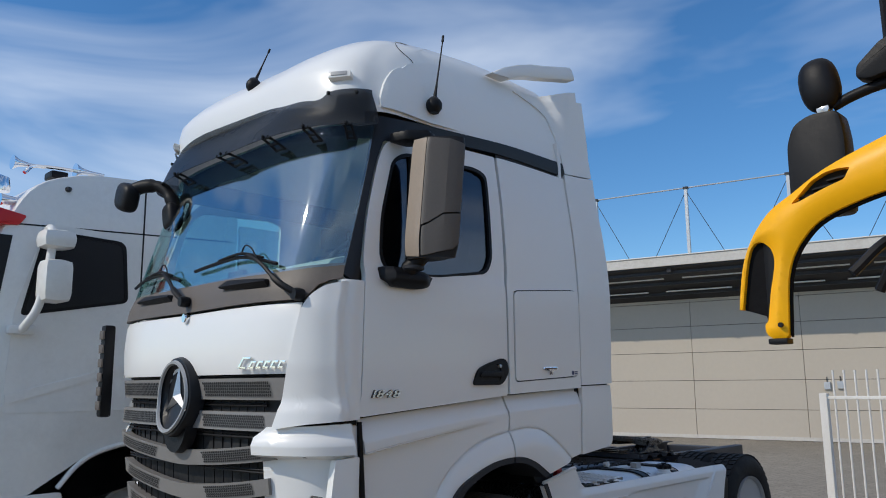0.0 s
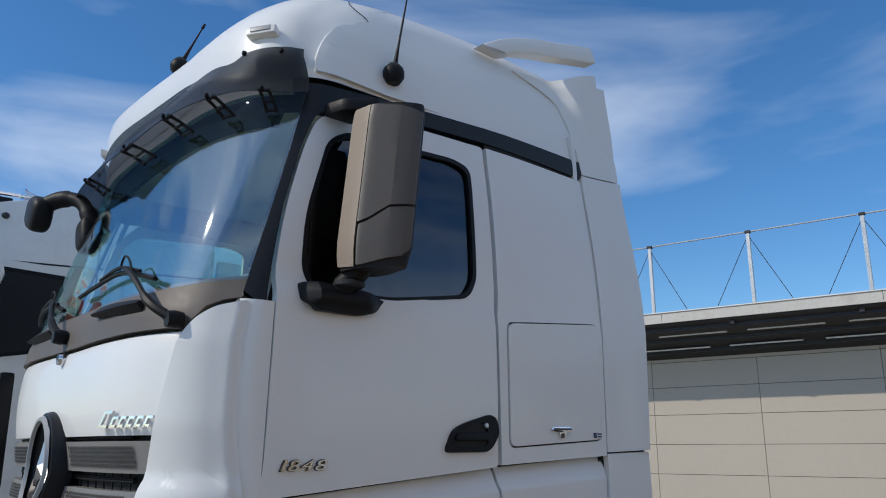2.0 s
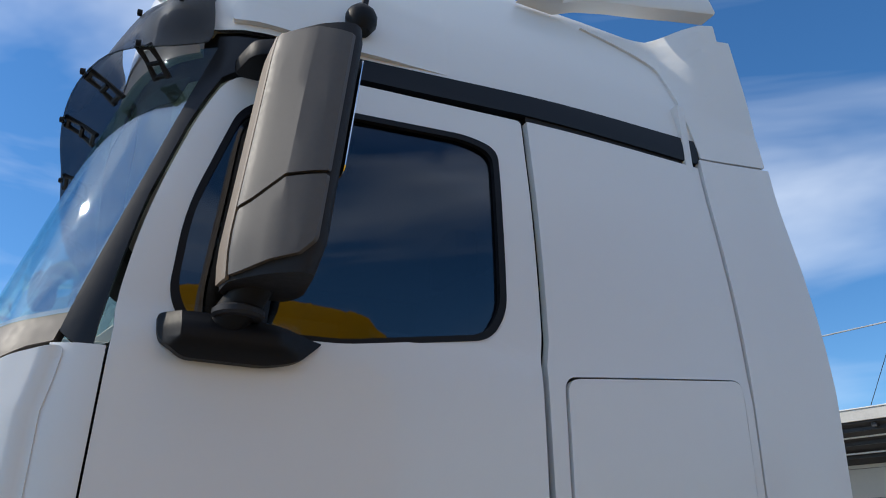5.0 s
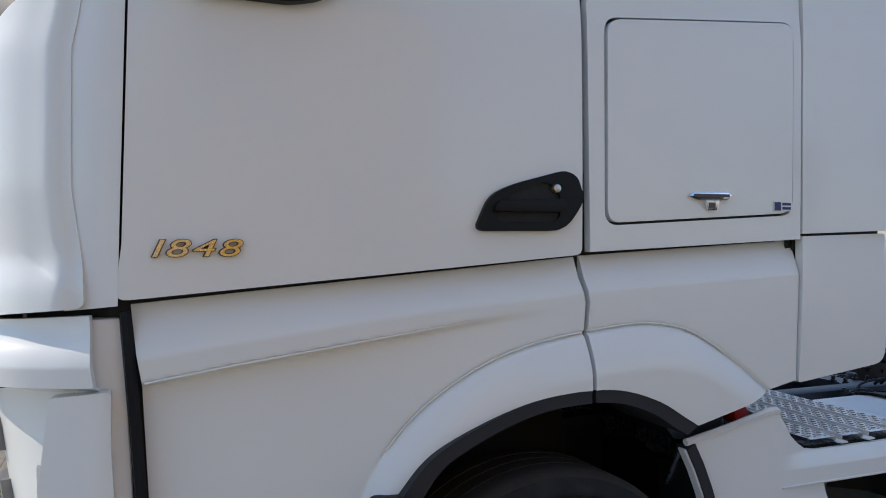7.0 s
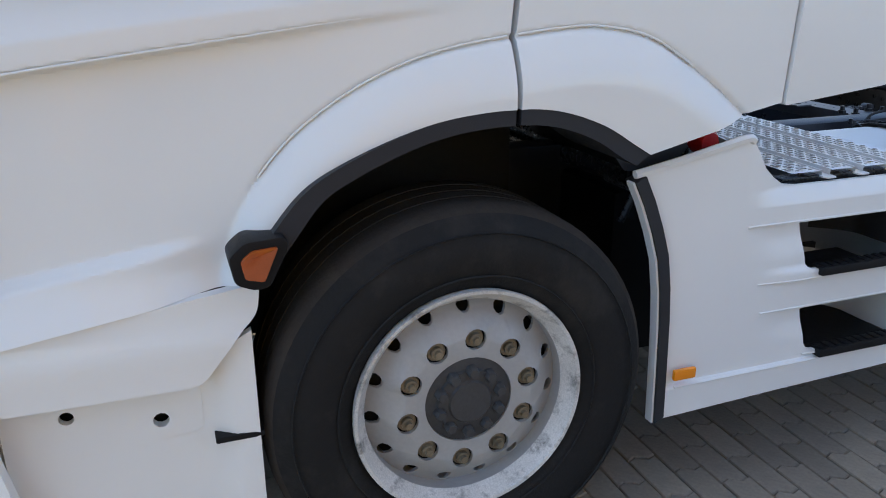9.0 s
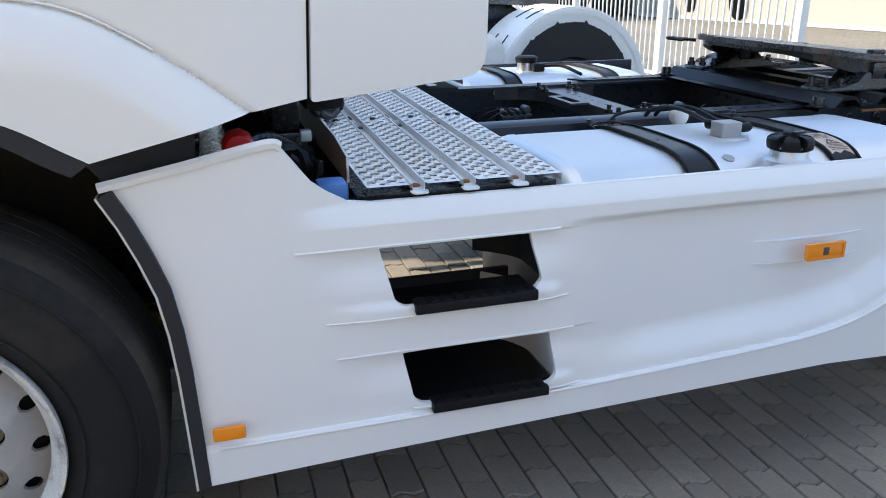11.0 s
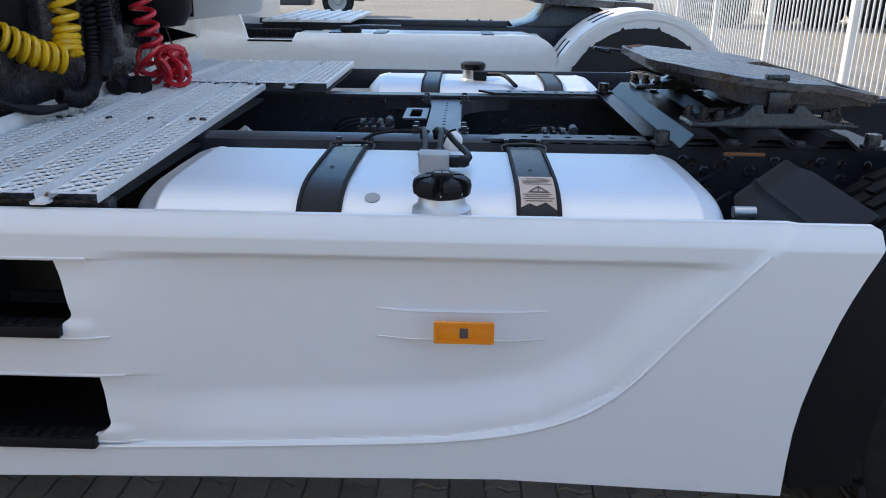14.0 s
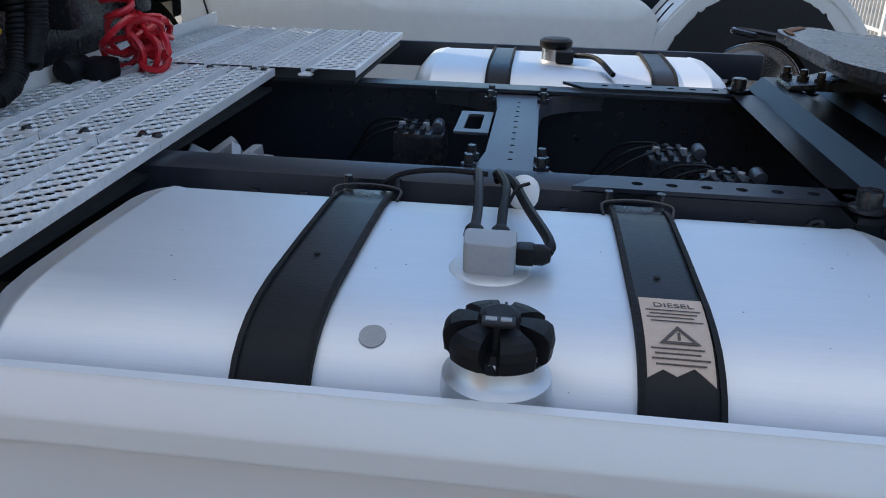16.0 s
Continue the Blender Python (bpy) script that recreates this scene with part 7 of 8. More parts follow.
part("black_coil", coil([(1.075, 1.03, 1.75), (1.075, 1.03, 1.45), (1.08, 1.02, 1.20), (1.095, 0.96, 1.075), (1.09, 0.88, 1.03), (1.06, 0.81, 1.05)], 0.019, 62, 0.0072), BLACK, truck, "black coiled power cable")
part("black_coil", coil([(1.115, 1.05, 1.75), (1.115, 1.04, 1.45), (1.12, 1.03, 1.20), (1.115, 0.98, 1.08)], 0.018, 50, 0.0072), BLACK, truck, "black coiled power cable")
part("coil_socket", lathe([(0.0, -0.045), (0.026, -0.045), (0.034, -0.03), (0.034, 0.04), (0.026, 0.05)], (1.05, 1.24, 1.025), 16), BLACK, truck, "black connector socket")
part("socket_body", box(1.05, 1.13, 1.24, 1.34, 0.99, 1.045, 0.015), BLACK, truck)
part("red_coil", coil([(1.10, 1.34, 1.85), (1.10, 1.34, 1.55), (1.11, 1.35, 1.30), (1.13, 1.38, 1.12)], 0.036, 12, 0.0090), REDHOSE, truck, "red coiled air hose")
rnd = random.Random(11)
slack = []
for k in range(12):
    c = Vector((1.165 + rnd.uniform(-0.075, 0.085), 1.42 + rnd.uniform(-0.07, 0.07), 1.055 + rnd.uniform(-0.012, 0.05)))
    ax = Euler((rnd.uniform(-1.3, 1.3), rnd.uniform(-1.3, 1.3), rnd.uniform(0, 6))).to_matrix()
    R0 = rnd.uniform(0.040, 0.062)
    for q in range(18):
        p = c + ax @ Vector((R0 * math.cos(2 * math.pi * q / 18), R0 * math.sin(2 * math.pi * q / 18), 0.012 * math.sin(4 * math.pi * q / 18)))
        p.z = max(p.z, 1.0)
        slack.append(p)
part("slack_red_hose", tube(slack, 0.0088, 6), REDHOSE, truck, "slack red air hose tangled on the deck")
for k in range(4):
    part("loose_cable", tube(smooth_path([(0.93, 0.45 + 0.05 * k, 1.30 - 0.04 * k), (0.97, 0.56, 1.10 - 0.01 * k), (1.03, 0.70 + 0.02 * k, 1.02), (1.08, 0.80, 1.02)]), 0.010, 6), BLACK, truck, "black cable at the cab rear")
part("air_box", box(0.915, 1.02, 0.30, 0.62, 1.10, 1.60, 0.03), BLACK, truck, "black air intake box")
for k in range(6):
    part("rear_bracket", box(0.91, 0.96 + 0.02 * (k % 3), 0.95 + k * 0.2, 1.05 + k * 0.2, 1.10 + 0.07 * (k % 2), 1.5, 0.015), BLACK if k % 2 else IRON, truck)
part("intake_pipe", lathe([(0.0, 0.0), (0.10, 0.0), (0.13, 0.05), (0.14, 0.25), (0.13, 0.5)], (1.06, 1.62, 1.20), 20, "z"), BLACK, truck, "dark rounded intake cover")
part("far_fairing_inner", box(0.94, 1.30, 1.90, 1.93, 1.30, 1.9, 0.02), WHITE, truck)

# ---- fifth wheel coupling ----
mp_ = bmesh.new()
pr_ = [(2.765, 0.962), (2.832, 0.962), (2.866, 0.998), (2.922, 0.998), (2.955, 0.968), (3.012, 0.968), (3.042, 0.998), (3.10, 0.998), (3.135, 0.968), (3.195, 0.968), (3.225, 0.998), (3.275, 0.998), (3.315, 0.965), (3.41, 0.965)]
for (xa, za), (xb, zb) in zip(pr_, pr_[1:]):
    for zo in (0.0, -0.010):
        mp_.faces.new([mp_.verts.new((x, y, z + zo)) for x, z, y in ((xa, za, 0.64), (xb, zb, 0.64), (xb, zb, 1.72), (xa, za, 1.72))])
    for y in (0.64, 1.72):
        mp_.faces.new([mp_.verts.new((x, y, z)) for x, z in ((xa, za), (xb, zb), (xb, zb - 0.010), (xa, za - 0.010))])
bmesh.ops.remove_doubles(mp_, verts=mp_.verts[:], dist=1e-5)
bmesh.ops.recalc_face_normals(mp_, faces=mp_.faces[:])
mount = part("coupling_mount", mp_, STRAP, truck, "black corrugated mounting plate", smooth=False)
for y in (0.675, 1.66):
    for x, r_ in ((2.79, 0.021), (2.985, 0.016), (3.165, 0.016), (3.36, 0.021)):
        part("mount_bolt", lathe([(0.0, 0.036 if r_ > 0.02 else 0.014), (r_ * 0.92, 0.036 if r_ > 0.02 else 0.014), (r_, 0.032 if r_ > 0.02 else 0.011), (r_, 0.008), (r_ * 1.45, 0.006), (r_ * 1.45, 0.0)], (x, y, 0.966), 12, "z"), IRON, mount)
part("mount_rust", box(2.95, 3.06, 0.632, 0.645, 0.944, 0.952, 0.001), RUST, mount)
for y0, y1 in ((0.745, 0.885), (1.525, 1.665)):
    ym = (y0 + y1) / 2
    bkt = part("coupling_bracket", prism([(2.885, 0.999), (3.355, 0.999), (3.35, 1.012), (3.275, 1.020), (3.225, 1.036), (3.19, 1.066), (3.172, 1.066), (3.165, 1.042), (3.085, 1.042), (3.078, 1.066), (3.055, 1.068), (3.025, 1.034), (2.965, 1.018), (2.89, 1.012)], y0, y1, 0.005), IRON, truck, "cast coupling bracket")
    for xs_, s in ((2.905, 1), (3.335, -1)):
        for k in range(3):
            part("bracket_bolt", lathe([(0.0, 0.032), (0.0105, 0.032), (0.0115, 0.016), (0.0165, 0.015), (0.0165, 0.002), (0.021, 0.0)], (xs_ + s * 0.034 * k, y1 - 0.03 - 0.038 * k, 1.012), 8, "z"), IRON, bkt)
    part("bracket_block", box(3.095, 3.155, y0 + 0.01, y1 - 0.01, 1.036, 1.10, 0.006), IRON, bkt)
    part("bracket_rib", prism([(2.97, 1.0), (3.03, 1.0), (3.05, 1.05), (3.03, 1.05)], ym - 0.012, ym + 0.012, 0.002), IRON, bkt)
fp_o = rpoly([(2.800, 1.00), (2.90, 0.835), (3.02, 0.762), (3.20, 0.750), (3.40, 0.778), (3.445, 0.84), (3.445, 1.03), (3.22, 1.14), (3.17, 1.22), (3.22, 1.30), (3.445, 1.41), (3.445, 1.60), (3.40, 1.662), (3.20, 1.69), (3.02, 1.678), (2.90, 1.605), (2.800, 1.44)], [0.04, 0.06, 0.06, 0.06, 0.03, 0.03, 0.03, 0.03, 0.05, 0.03, 0.03, 0.03, 0.03, 0.06, 0.06, 0.06, 0.04], 4)


def plate_z(u):
    return lerp_table([(2.80, 1.163), (3.10, 1.136), (3.27, 1.124), (3.30, 1.118), (3.45, 1.080)], u)


def plate_map(u, v, d):
    rim = 0.006 * sstep(0.40, 0.47, abs(v - YC))
    scuff = 0.0015 * math.sin(41 * u + 9 * v) * math.sin(23 * v - 5 * u)
    return (u, v, plate_z(u) - rim + (scuff if d == 0.0 else 0.0) - d)


fw = part("coupling_plate", sheet(fp_o, [], frange(2.85, 3.43, 0.03), frange(0.78, 1.66, 0.04), plate_map, 0.022), IRONTOP, truck, "greasy scuffed fifth-wheel coupling plate")
part("plate_skirt", sheet([(2.83 + (x - 2.80) * 0.93, YC + (y - YC) * 0.965) for x, y in fp_o], [[(2.86 + (x - 2.80) * 0.84, YC + (y - YC) * 0.90) for x, y in fp_o]], [], [], lambda u, v, d: (u, v, plate_z(u) - 0.021 - d * (0.3 + 0.7 * sstep(2.85, 3.05, u) * sstep(3.40, 3.2, u))), 0.058), IRON, fw)
part("plate_ramp", sheet([(3.30, 0.80), (3.42, 0.82), (3.435, 1.0), (3.30, 1.05)], [], [], [], lambda u, v, d: (u, v, plate_z(u) + 0.003 - d), 0.003), GREYDISC, fw, "lighter grey ramp of the plate")
part("plate_rust", sheet([(2.812, 1.36), (2.826, 1.36), (2.836, 1.43), (2.912, 1.565), (2.90, 1.585), (2.818, 1.44)], [], [], [], lambda u, v, d: (u, v, plate_z(u) + 0.003 - d), 0.002), RUST, fw, "rusty front edge")
part("plate_lug", box(3.09, 3.15, 0.765, 0.80, 1.128, 1.146, 0.006), IRON, fw)
part("plate_handle", tube(smooth_path([(2.86, 1.55, 1.13), (2.80, 1.60, 1.135), (2.745, 1.60, 1.14), (2.735, 1.57, 1.14), (2.78, 1.53, 1.135)]), 0.008, 6), IRON, fw, "coupling release handle")
part("grease_tag", box(3.00, 3.10, 0.98, 1.04, 1.004, 1.010, 0.002), GREYBOX, truck)
# mudguard piece in front of the rear wheel, axle
def guard_map(u, v, d):
    """u runs down the slope towards the outside, v across; a rib along the middle and a raised lip at the head."""
    p = Vector((3.035, 0.43, 0.972)) + Vector((0.075, -0.36, -0.055)) * u + Vector((-0.175, -0.07, -0.105)) * v
    return p + Vector((-0.30, -0.25, 0.92)) * (0.012 * sstep(0.10, 0.02, u) + 0.006 * sstep(0.05, 0.0, abs(v - 0.45)) - 0.01 * sstep(0.85, 1.0, v) - d)


part("mudguard_front", sheet(rpoly([(0.0, 0.0), (0.22, -0.10), (0.88, -0.10), (0.80, 1.0), (0.25, 1.0), (0.0, 0.75)], [0.02, 0.02, 0.02, 0.05, 0.08, 0.05]), [], frange(0.02, 1.1, 0.04), frange(0.0, 0.95, 0.05), guard_map, 0.012), BLACK, truck, "dark plastic mudguard plate in front of the rear wheel")
arc_o = [(3.72 + 0.742 * math.cos(math.radians(a)), 0.482 + 0.742 * math.sin(math.radians(a))) for a in frange(146, 194, 3)]
arc_i = [(3.72 + 0.605 * math.cos(math.radians(a)), 0.482 + 0.605 * math.sin(math.radians(a))) for a in frange(196, 148, 3)]
part("mudguard_side", prism(arc_o + arc_i, 0.050, 0.075, 0.006), BLACK, truck, "black side of the rear mudguard")
arc_b = [(3.72 + 0.730 * math.cos(math.radians(a)), 0.482 + 0.730 * math.sin(math.radians(a))) for a in frange(194, 146, 3)]
part("mudguard_band", prism(arc_o + arc_b, 0.0755, 0.68, 0.0), BLACK, truck, "black band of the rear mudguard")
for k in range(9):
    x = 2.74 + 0.065 * k
    part("rail_bolt", lathe([(0.0, -0.014), (0.010, -0.014), (0.012, -0.008), (0.018, -0.006), (0.018, 0.0)], (x, 0.745, 0.905 - 0.03 * (k % 2)), 8), IRON, truck)
for p in ([(2.76, 0.72, 0.88), (2.82, 0.70, 0.84), (2.90, 0.69, 0.855), (2.97, 0.71, 0.89)], [(2.80, 0.70, 0.80), (2.90, 0.66, 0.78), (3.0, 0.68, 0.83)]):
    part("brake_pipe", tube(smooth_path(p), 0.007, 6), CHASSIS, truck)
for x, z in ((2.86, 0.80), (2.93, 0.83), (2.80, 0.78)):
    part("pipe_fitting", lathe([(0.0, -0.03), (0.018, -0.028), (0.022, 0.0), (0.022, 0.03)], (x, 0.69, z), 10), IRON, truck)
part("air_can", lathe([(0.0, 0.0), (0.05, 0.0), (0.055, 0.02), (0.055, 0.10), (0.04, 0.13), (0.025, 0.25)], (2.90, 0.40, 0.78), 16, "x"), IRON, truck)
part("hose_end", lathe([(0.0, 0.0), (0.014, 0.0), (0.014, 0.05)], (2.87, 0.28, 0.89), 12, "x"), STEEL, truck)
part("rear_axle", lathe([(0.09, -0.85), (0.10, -0.3), (0.24, -0.12), (0.24, 0.12), (0.10, 0.3), (0.09, 0.85)], (3.63, YC, 0.48), 16), IRON, truck)
part("front_axle", box(-0.06, 0.06, 0.3, 2.1, 0.38, 0.48, 0.02), IRON, truck)


# ---- the older white truck beside it ----
nb = thing("tractor_truck", (0.8, 5.1, 0.0), "older white tractor truck with roof horns parked alongside", "truck")
NY = 3.9


def older_cab(p):
    """Shortens the older cab and lowers its roof to fit the camera's view."""
    return Vector((p.x + 0.28 * sstep(0.5, 0.0, p.x), p.y, p.z if p.z < 2.2 else 2.2 + (p.z - 2.2) * 0.90))


SHAPING.append(older_cab)
cab_o = rpoly([(-2.15, 0.45), (-1.35, 0.45), (-1.38, 0.86), (-1.24, 0.99), (-1.04, 1.09), (-0.75, 1.14), (-0.42, 1.09), (-0.20, 0.98), (-0.08, 0.86), (0.45, 0.95), (0.50, 3.55), (0.30, 3.80), (-0.7, 3.76), (-1.35, 3.72), (-1.78, 3.55), (-2.02, 3.05), (-2.22, 2.0)], [0.05, 0.03, 0.05, 0.08, 0.1, 0.15, 0.1, 0.08, 0.05, 0.03, 0.1, 0.2, 0.3, 0.25, 0.25, 0.3, 0.3], 4)
part("cab_body", prism(cab_o, NY, NY + 2.46, 0.05), NBWHITE, nb, "white cab body")
nwin = rpoly([(-1.78, 2.29), (-0.94, 2.46), (-0.985, 3.03), (-1.64, 3.06)], [0.05, 0.06, 0.08, 0.05], 4)
nd = part("cab_door", sheet(rpoly([(-1.90, 1.45), (-0.84, 1.45), (-0.84, 3.13), (-1.66, 3.15), (-1.86, 2.3)], 0.05), [inset(nwin, -0.03)], [], [], lambda u, v, d: (u, NY - 0.006 + d, v), 0.02), NBWHITE, nb, "white cab door")
part("window_seal", sheet(inset(nwin, -0.035), [inset(nwin, 0.0)], [], [], lambda u, v, d: (u, NY - 0.010 + d, v), 0.02), BLACK, nd)
part("window_pane", sheet(inset(nwin, -0.002), [], [], [], lambda u, v, d: (u, NY - 0.004 + d, v), 0.006), GLOSSBLACK, nd, "dark window pane")
part("side_crease", sheet([(-1.88, 1.60), (-0.9, 1.86), (-0.9, 1.80), (-1.88, 1.52)], [], [], [], lambda u, v, d: (u, NY - 0.018 + d * 1.5, v), 0.03), NBWHITE, nd)
part("windscreen", prism([(-2.035, 3.0), (-2.05, 3.0), (-2.19, 2.25), (-2.17, 2.25)], NY + 0.08, NY + 2.38, 0.0), GLOSSBLACK, nb, "dark windscreen")
part("corner_glass", prism([(-2.02, 3.0), (-1.92, 3.0), (-1.99, 2.35), (-2.16, 2.3)], NY - 0.004, NY + 0.1, 0.0), GLOSSBLACK, nb)
part("red_visor", prism(rpoly([(-2.25, 3.08), (-1.88, 3.10), (-1.82, 3.20), (-2.1, 3.26)], 0.03), NY - 0.02, NY + 2.48, 0.01), REDPLASTIC, nb, "red sun visor")
for z0, z1, y0, w in ((2.36, 2.76, NY - 0.42, 0.16), (2.86, 3.04, NY - 0.40, 0.20)):
    part("mirror_shell", box(-1.70 - w / 2, -1.70 + w / 2 + 0.08, y0, y0 + 0.26, z0, z1, 0.078), NBWHITE, nb, "white door mirror")
part("mirror_arm", tube(smooth_path([(-1.80, NY, 2.14), (-1.82, NY - 0.18, 2.16), (-1.76, NY - 0.28, 2.35), (-1.70, NY - 0.28, 2.8), (-1.68, NY - 0.2, 3.06), (-1.66, NY, 3.08)]), 0.035, 10), NBWHITE, nb)
part("mirror_foot", box(-1.92, -1.70, NY - 0.10, NY, 2.09, 2.17, 0.03), NBWHITE, nb)
for x, z in ((-1.72, 3.74), (-1.18, 3.77)):
    hn = part("roof_horn", lathe([(0.075, -0.15), (0.07, -0.14), (0.04, -0.10), (0.02, -0.02), (0.014, 0.12), (0.0, 0.13)], (x, NY + 0.35, z + 0.06), 20, "x"), CHROME, nb, "chrome roof horn")
part("horn_rail", tube(smooth_path([(-1.78, NY + 0.3, 3.70), (-1.66, NY + 0.34, 3.80), (-1.2, NY + 0.36, 3.82), (-1.05, NY + 0.4, 3.76)]), 0.018, 8), CHROME, nb, "chrome roof rail")
part("roof_beacon", lathe([(0.08, 0.0), (0.085, 0.05), (0.07, 0.14), (0.0, 0.17)], (-1.98, NY + 0.25, 3.46), 18, "z"), CHROME, nb, "chrome roof lamp")
part("roof_beacon", lathe([(0.06, -0.1), (0.05, -0.05), (0.03, 0.1), (0.0, 0.12)], (-1.90, NY + 0.15, 3.36), 18, "x"), CHROME, nb)
part("roof_box", box(-1.55, -1.40, NY + 0.3, NY + 0.5, 3.70, 3.78, 0.02), BLACK, nb)
part("side_bolt", lathe([(0.0, -0.03), (0.02, -0.03), (0.03, 0.0)], (-1.50, NY + 0.0, 3.52), 12), IRON, nb)
part("seam_line", sheet([(-1.95, 3.12), (0.40, 3.22), (0.40, 3.205), (-1.95, 3.105)], [], [], [], lambda u, v, d: (u, NY - 0.003 + d, v), 0.004), SEAM, nb)
part("seam_line", sheet([(-0.80, 1.3), (-0.785, 1.3), (-0.785, 3.7), (-0.80, 3.7)], [], [], [], lambda u, v, d: (u, NY - 0.003 + d, v), 0.004), SEAM, nb)
part("arch_lip", tube(smooth_path([(-1.42, NY - 0.01, 0.82), (-1.26, NY - 0.015, 1.005), (-1.05, NY - 0.015, 1.112), (-0.75, NY - 0.015, 1.162), (-0.41, NY - 0.015, 1.112), (-0.17, NY - 0.01, 0.98)]), 0.022, 8), NBWHITE, nb)
part("bumper", box(-2.28, -1.36, NY - 0.02, NY + 2.48, 0.32, 0.80, 0.06), NBWHITE, nb)
part("grille_side", box(-2.26, -2.15, NY + 0.1, NY + 2.3, 0.85, 1.9, 0.02), BLACK, nb)
nwh = part("wheel", lathe([(0.29, 0.03), (0.33, 0.0), (0.42, -0.015), (0.47, 0.01), (0.495, 0.05), (0.495, 0.25), (0.46, 0.29), (0.30, 0.29)], (-0.75, NY + 0.06, 0.485), 40, caps=False), RUBBER, nb)
part("rim", lathe([(0.0, 0.03), (0.12, 0.02), (0.20, 0.015), (0.22, 0.04), (0.26, 0.06), (0.29, 0.01), (0.305, 0.005), (0.305, 0.03)], (-0.75, NY + 0.06, 0.485), 40, caps=False), RIM, nwh, "grey steel rim")
SHAPING.clear()
# side fairing, skirt and rear mudguard
fo = rpoly([(0.10, 0.35), (2.78, 0.35), (2.86, 0.92), (2.74, 1.012), (1.10, 1.012), (1.085, 0.972), (0.775, 0.972), (0.695, 1.205), (0.60, 1.225), (0.14, 1.10)], [0.02, 0.02, 0.06, 0.06, 0.01, 0.01, 0.02, 0.05, 0.05, 0.03], 4)
part("side_fairing", sheet(fo, [], frange(0.2, 2.8, 0.2), frange(0.4, 1.2, 0.08), lambda u, v, d: (u, NY + 0.05 * sstep(0.95, 1.02, v) + d, v), 0.03), NBWHITE, nb, "white side fairing")
part("fairing_top", box(1.10, 2.74, NY + 0.05, NY + 0.35, 0.985, 1.006, 0.004), NBWHITE, nb)
part("fairing_seam", tube(smooth_path([(0.36, NY - 0.004, 0.4), (0.30, NY - 0.004, 0.8), (0.22, NY - 0.004, 1.1)]), 0.006, 5), SEAM, nb)
part("upper_fairing", box(0.52, 1.05, NY + 0.02, NY + 0.06, 1.36, 3.3, 0.03), NBWHITE, nb, "white side air deflector")
part("black_step", box(0.78, 1.08, NY + 0.0, NY + 0.3, 0.955, 0.968, 0.003), BLACK, nb)
part("step_back", box(0.70, 1.09, NY + 0.28, NY + 0.32, 0.93, 1.02, 0.01), BLACK, nb)
for k in range(8):
    part("step_rib", box(0.80 + k * 0.035, 0.815 + k * 0.035, NY + 0.265, NY + 0.285, 0.97, 1.015, 0.002), BLACK, nb)
mg = bmesh.new()
ang = frange(math.radians(12), math.radians(168), math.radians(6))
rows_ = []
for a in ang:
    row = []
    for (r_, y) in ((0.68, NY - 0.0), (0.695, NY + 0.03), (0.695, NY + 0.60), (0.665, NY + 0.60), (0.665, NY + 0.03), (0.64, NY)):
        row.append(mg.verts.new((3.42 - r_ * math.cos(a) * 0.93, y, 0.49 + r_ * math.sin(a))))
    rows_.append(row)
for a, b in zip(rows_, rows_[1:]):
    for i in range(6):
        mg.faces.new((a[i], a[(i + 1) % 6], b[(i + 1) % 6], b[i]))
mg.faces.new(rows_[0])
mg.faces.new(list(reversed(rows_[-1])))
bmesh.ops.recalc_face_normals(mg, faces=mg.faces[:])
guard = part("rear_mudguard", mg, NBWHITE, nb, "white rear mudguard with dark torn edge")
tr_ = []
rnd = random.Random(3)
for k in range(79):
    a = math.radians(12 + 2 * k)
    tr_.append((3.40 - (0.565 + (0.012 if k % 11 == 0 else rnd.uniform(-0.005, 0.002))) * math.cos(a) * 0.93, 0.49 + (0.585 + (0.022 if k % 13 == 6 else rnd.uniform(-0.005, 0.002))) * math.sin(a)))
ti_ = [(3.42 - 0.33 * math.cos(math.radians(12 + 6 * k)) * 0.93, 0.49 + 0.33 * math.sin(math.radians(12 + 6 * k))) for k in range(27)]
lp_o = [(3.42 - 0.695 * math.cos(math.radians(6 * k)) * 0.93, 0.49 + 0.695 * math.sin(math.radians(6 * k))) for k in range(31)]
lp_i = [(3.40 - 0.545 * math.cos(math.radians(6 * k)) * 0.93, 0.49 + 0.555 * math.sin(math.radians(6 * k))) for k in range(31)]
part("guard_lip", sheet(lp_o + list(reversed(lp_i)), [], [], [], lambda u, v, d: (u, NY + 0.006 + d, v), 0.012), NBWHITE, guard, "white rim of the mudguard")
# Torn edge; the same black sheet fills the opening for its dark inside.
part("torn_edge", sheet(tr_ + list(reversed(ti_)), [], [], [], lambda u, v, d: (u, NY - 0.006 + d, v), 0.008), SEAM, guard)
for y in (NY + 0.18, NY + 0.38):
    for a0, a1 in ((30, 44), (60, 74)):
        part("guard_slot", tube([(3.42 - 0.697 * math.cos(math.radians(a)) * 0.93, y, 0.49 + 0.697 * math.sin(math.radians(a))) for a in frange(a0, a1, 3)], 0.006, 5), SEAM, guard)
rw = part("wheel", lathe([(0.29, 0.10), (0.33, 0.08), (0.44, 0.07), (0.49, 0.11), (0.50, 0.14), (0.50, 0.55), (0.44, 0.58), (0.3, 0.55)], (3.42, NY, 0.49), 40, caps=False), RUBBER, nb)
part("rim", lathe([(0.0, 0.16), (0.10, 0.14), (0.12, 0.20), (0.24, 0.20), (0.28, 0.12), (0.30, 0.09), (0.305, 0.11)], (3.42, NY, 0.49), 40, caps=False), CHROME, rw, "bright rear rim")
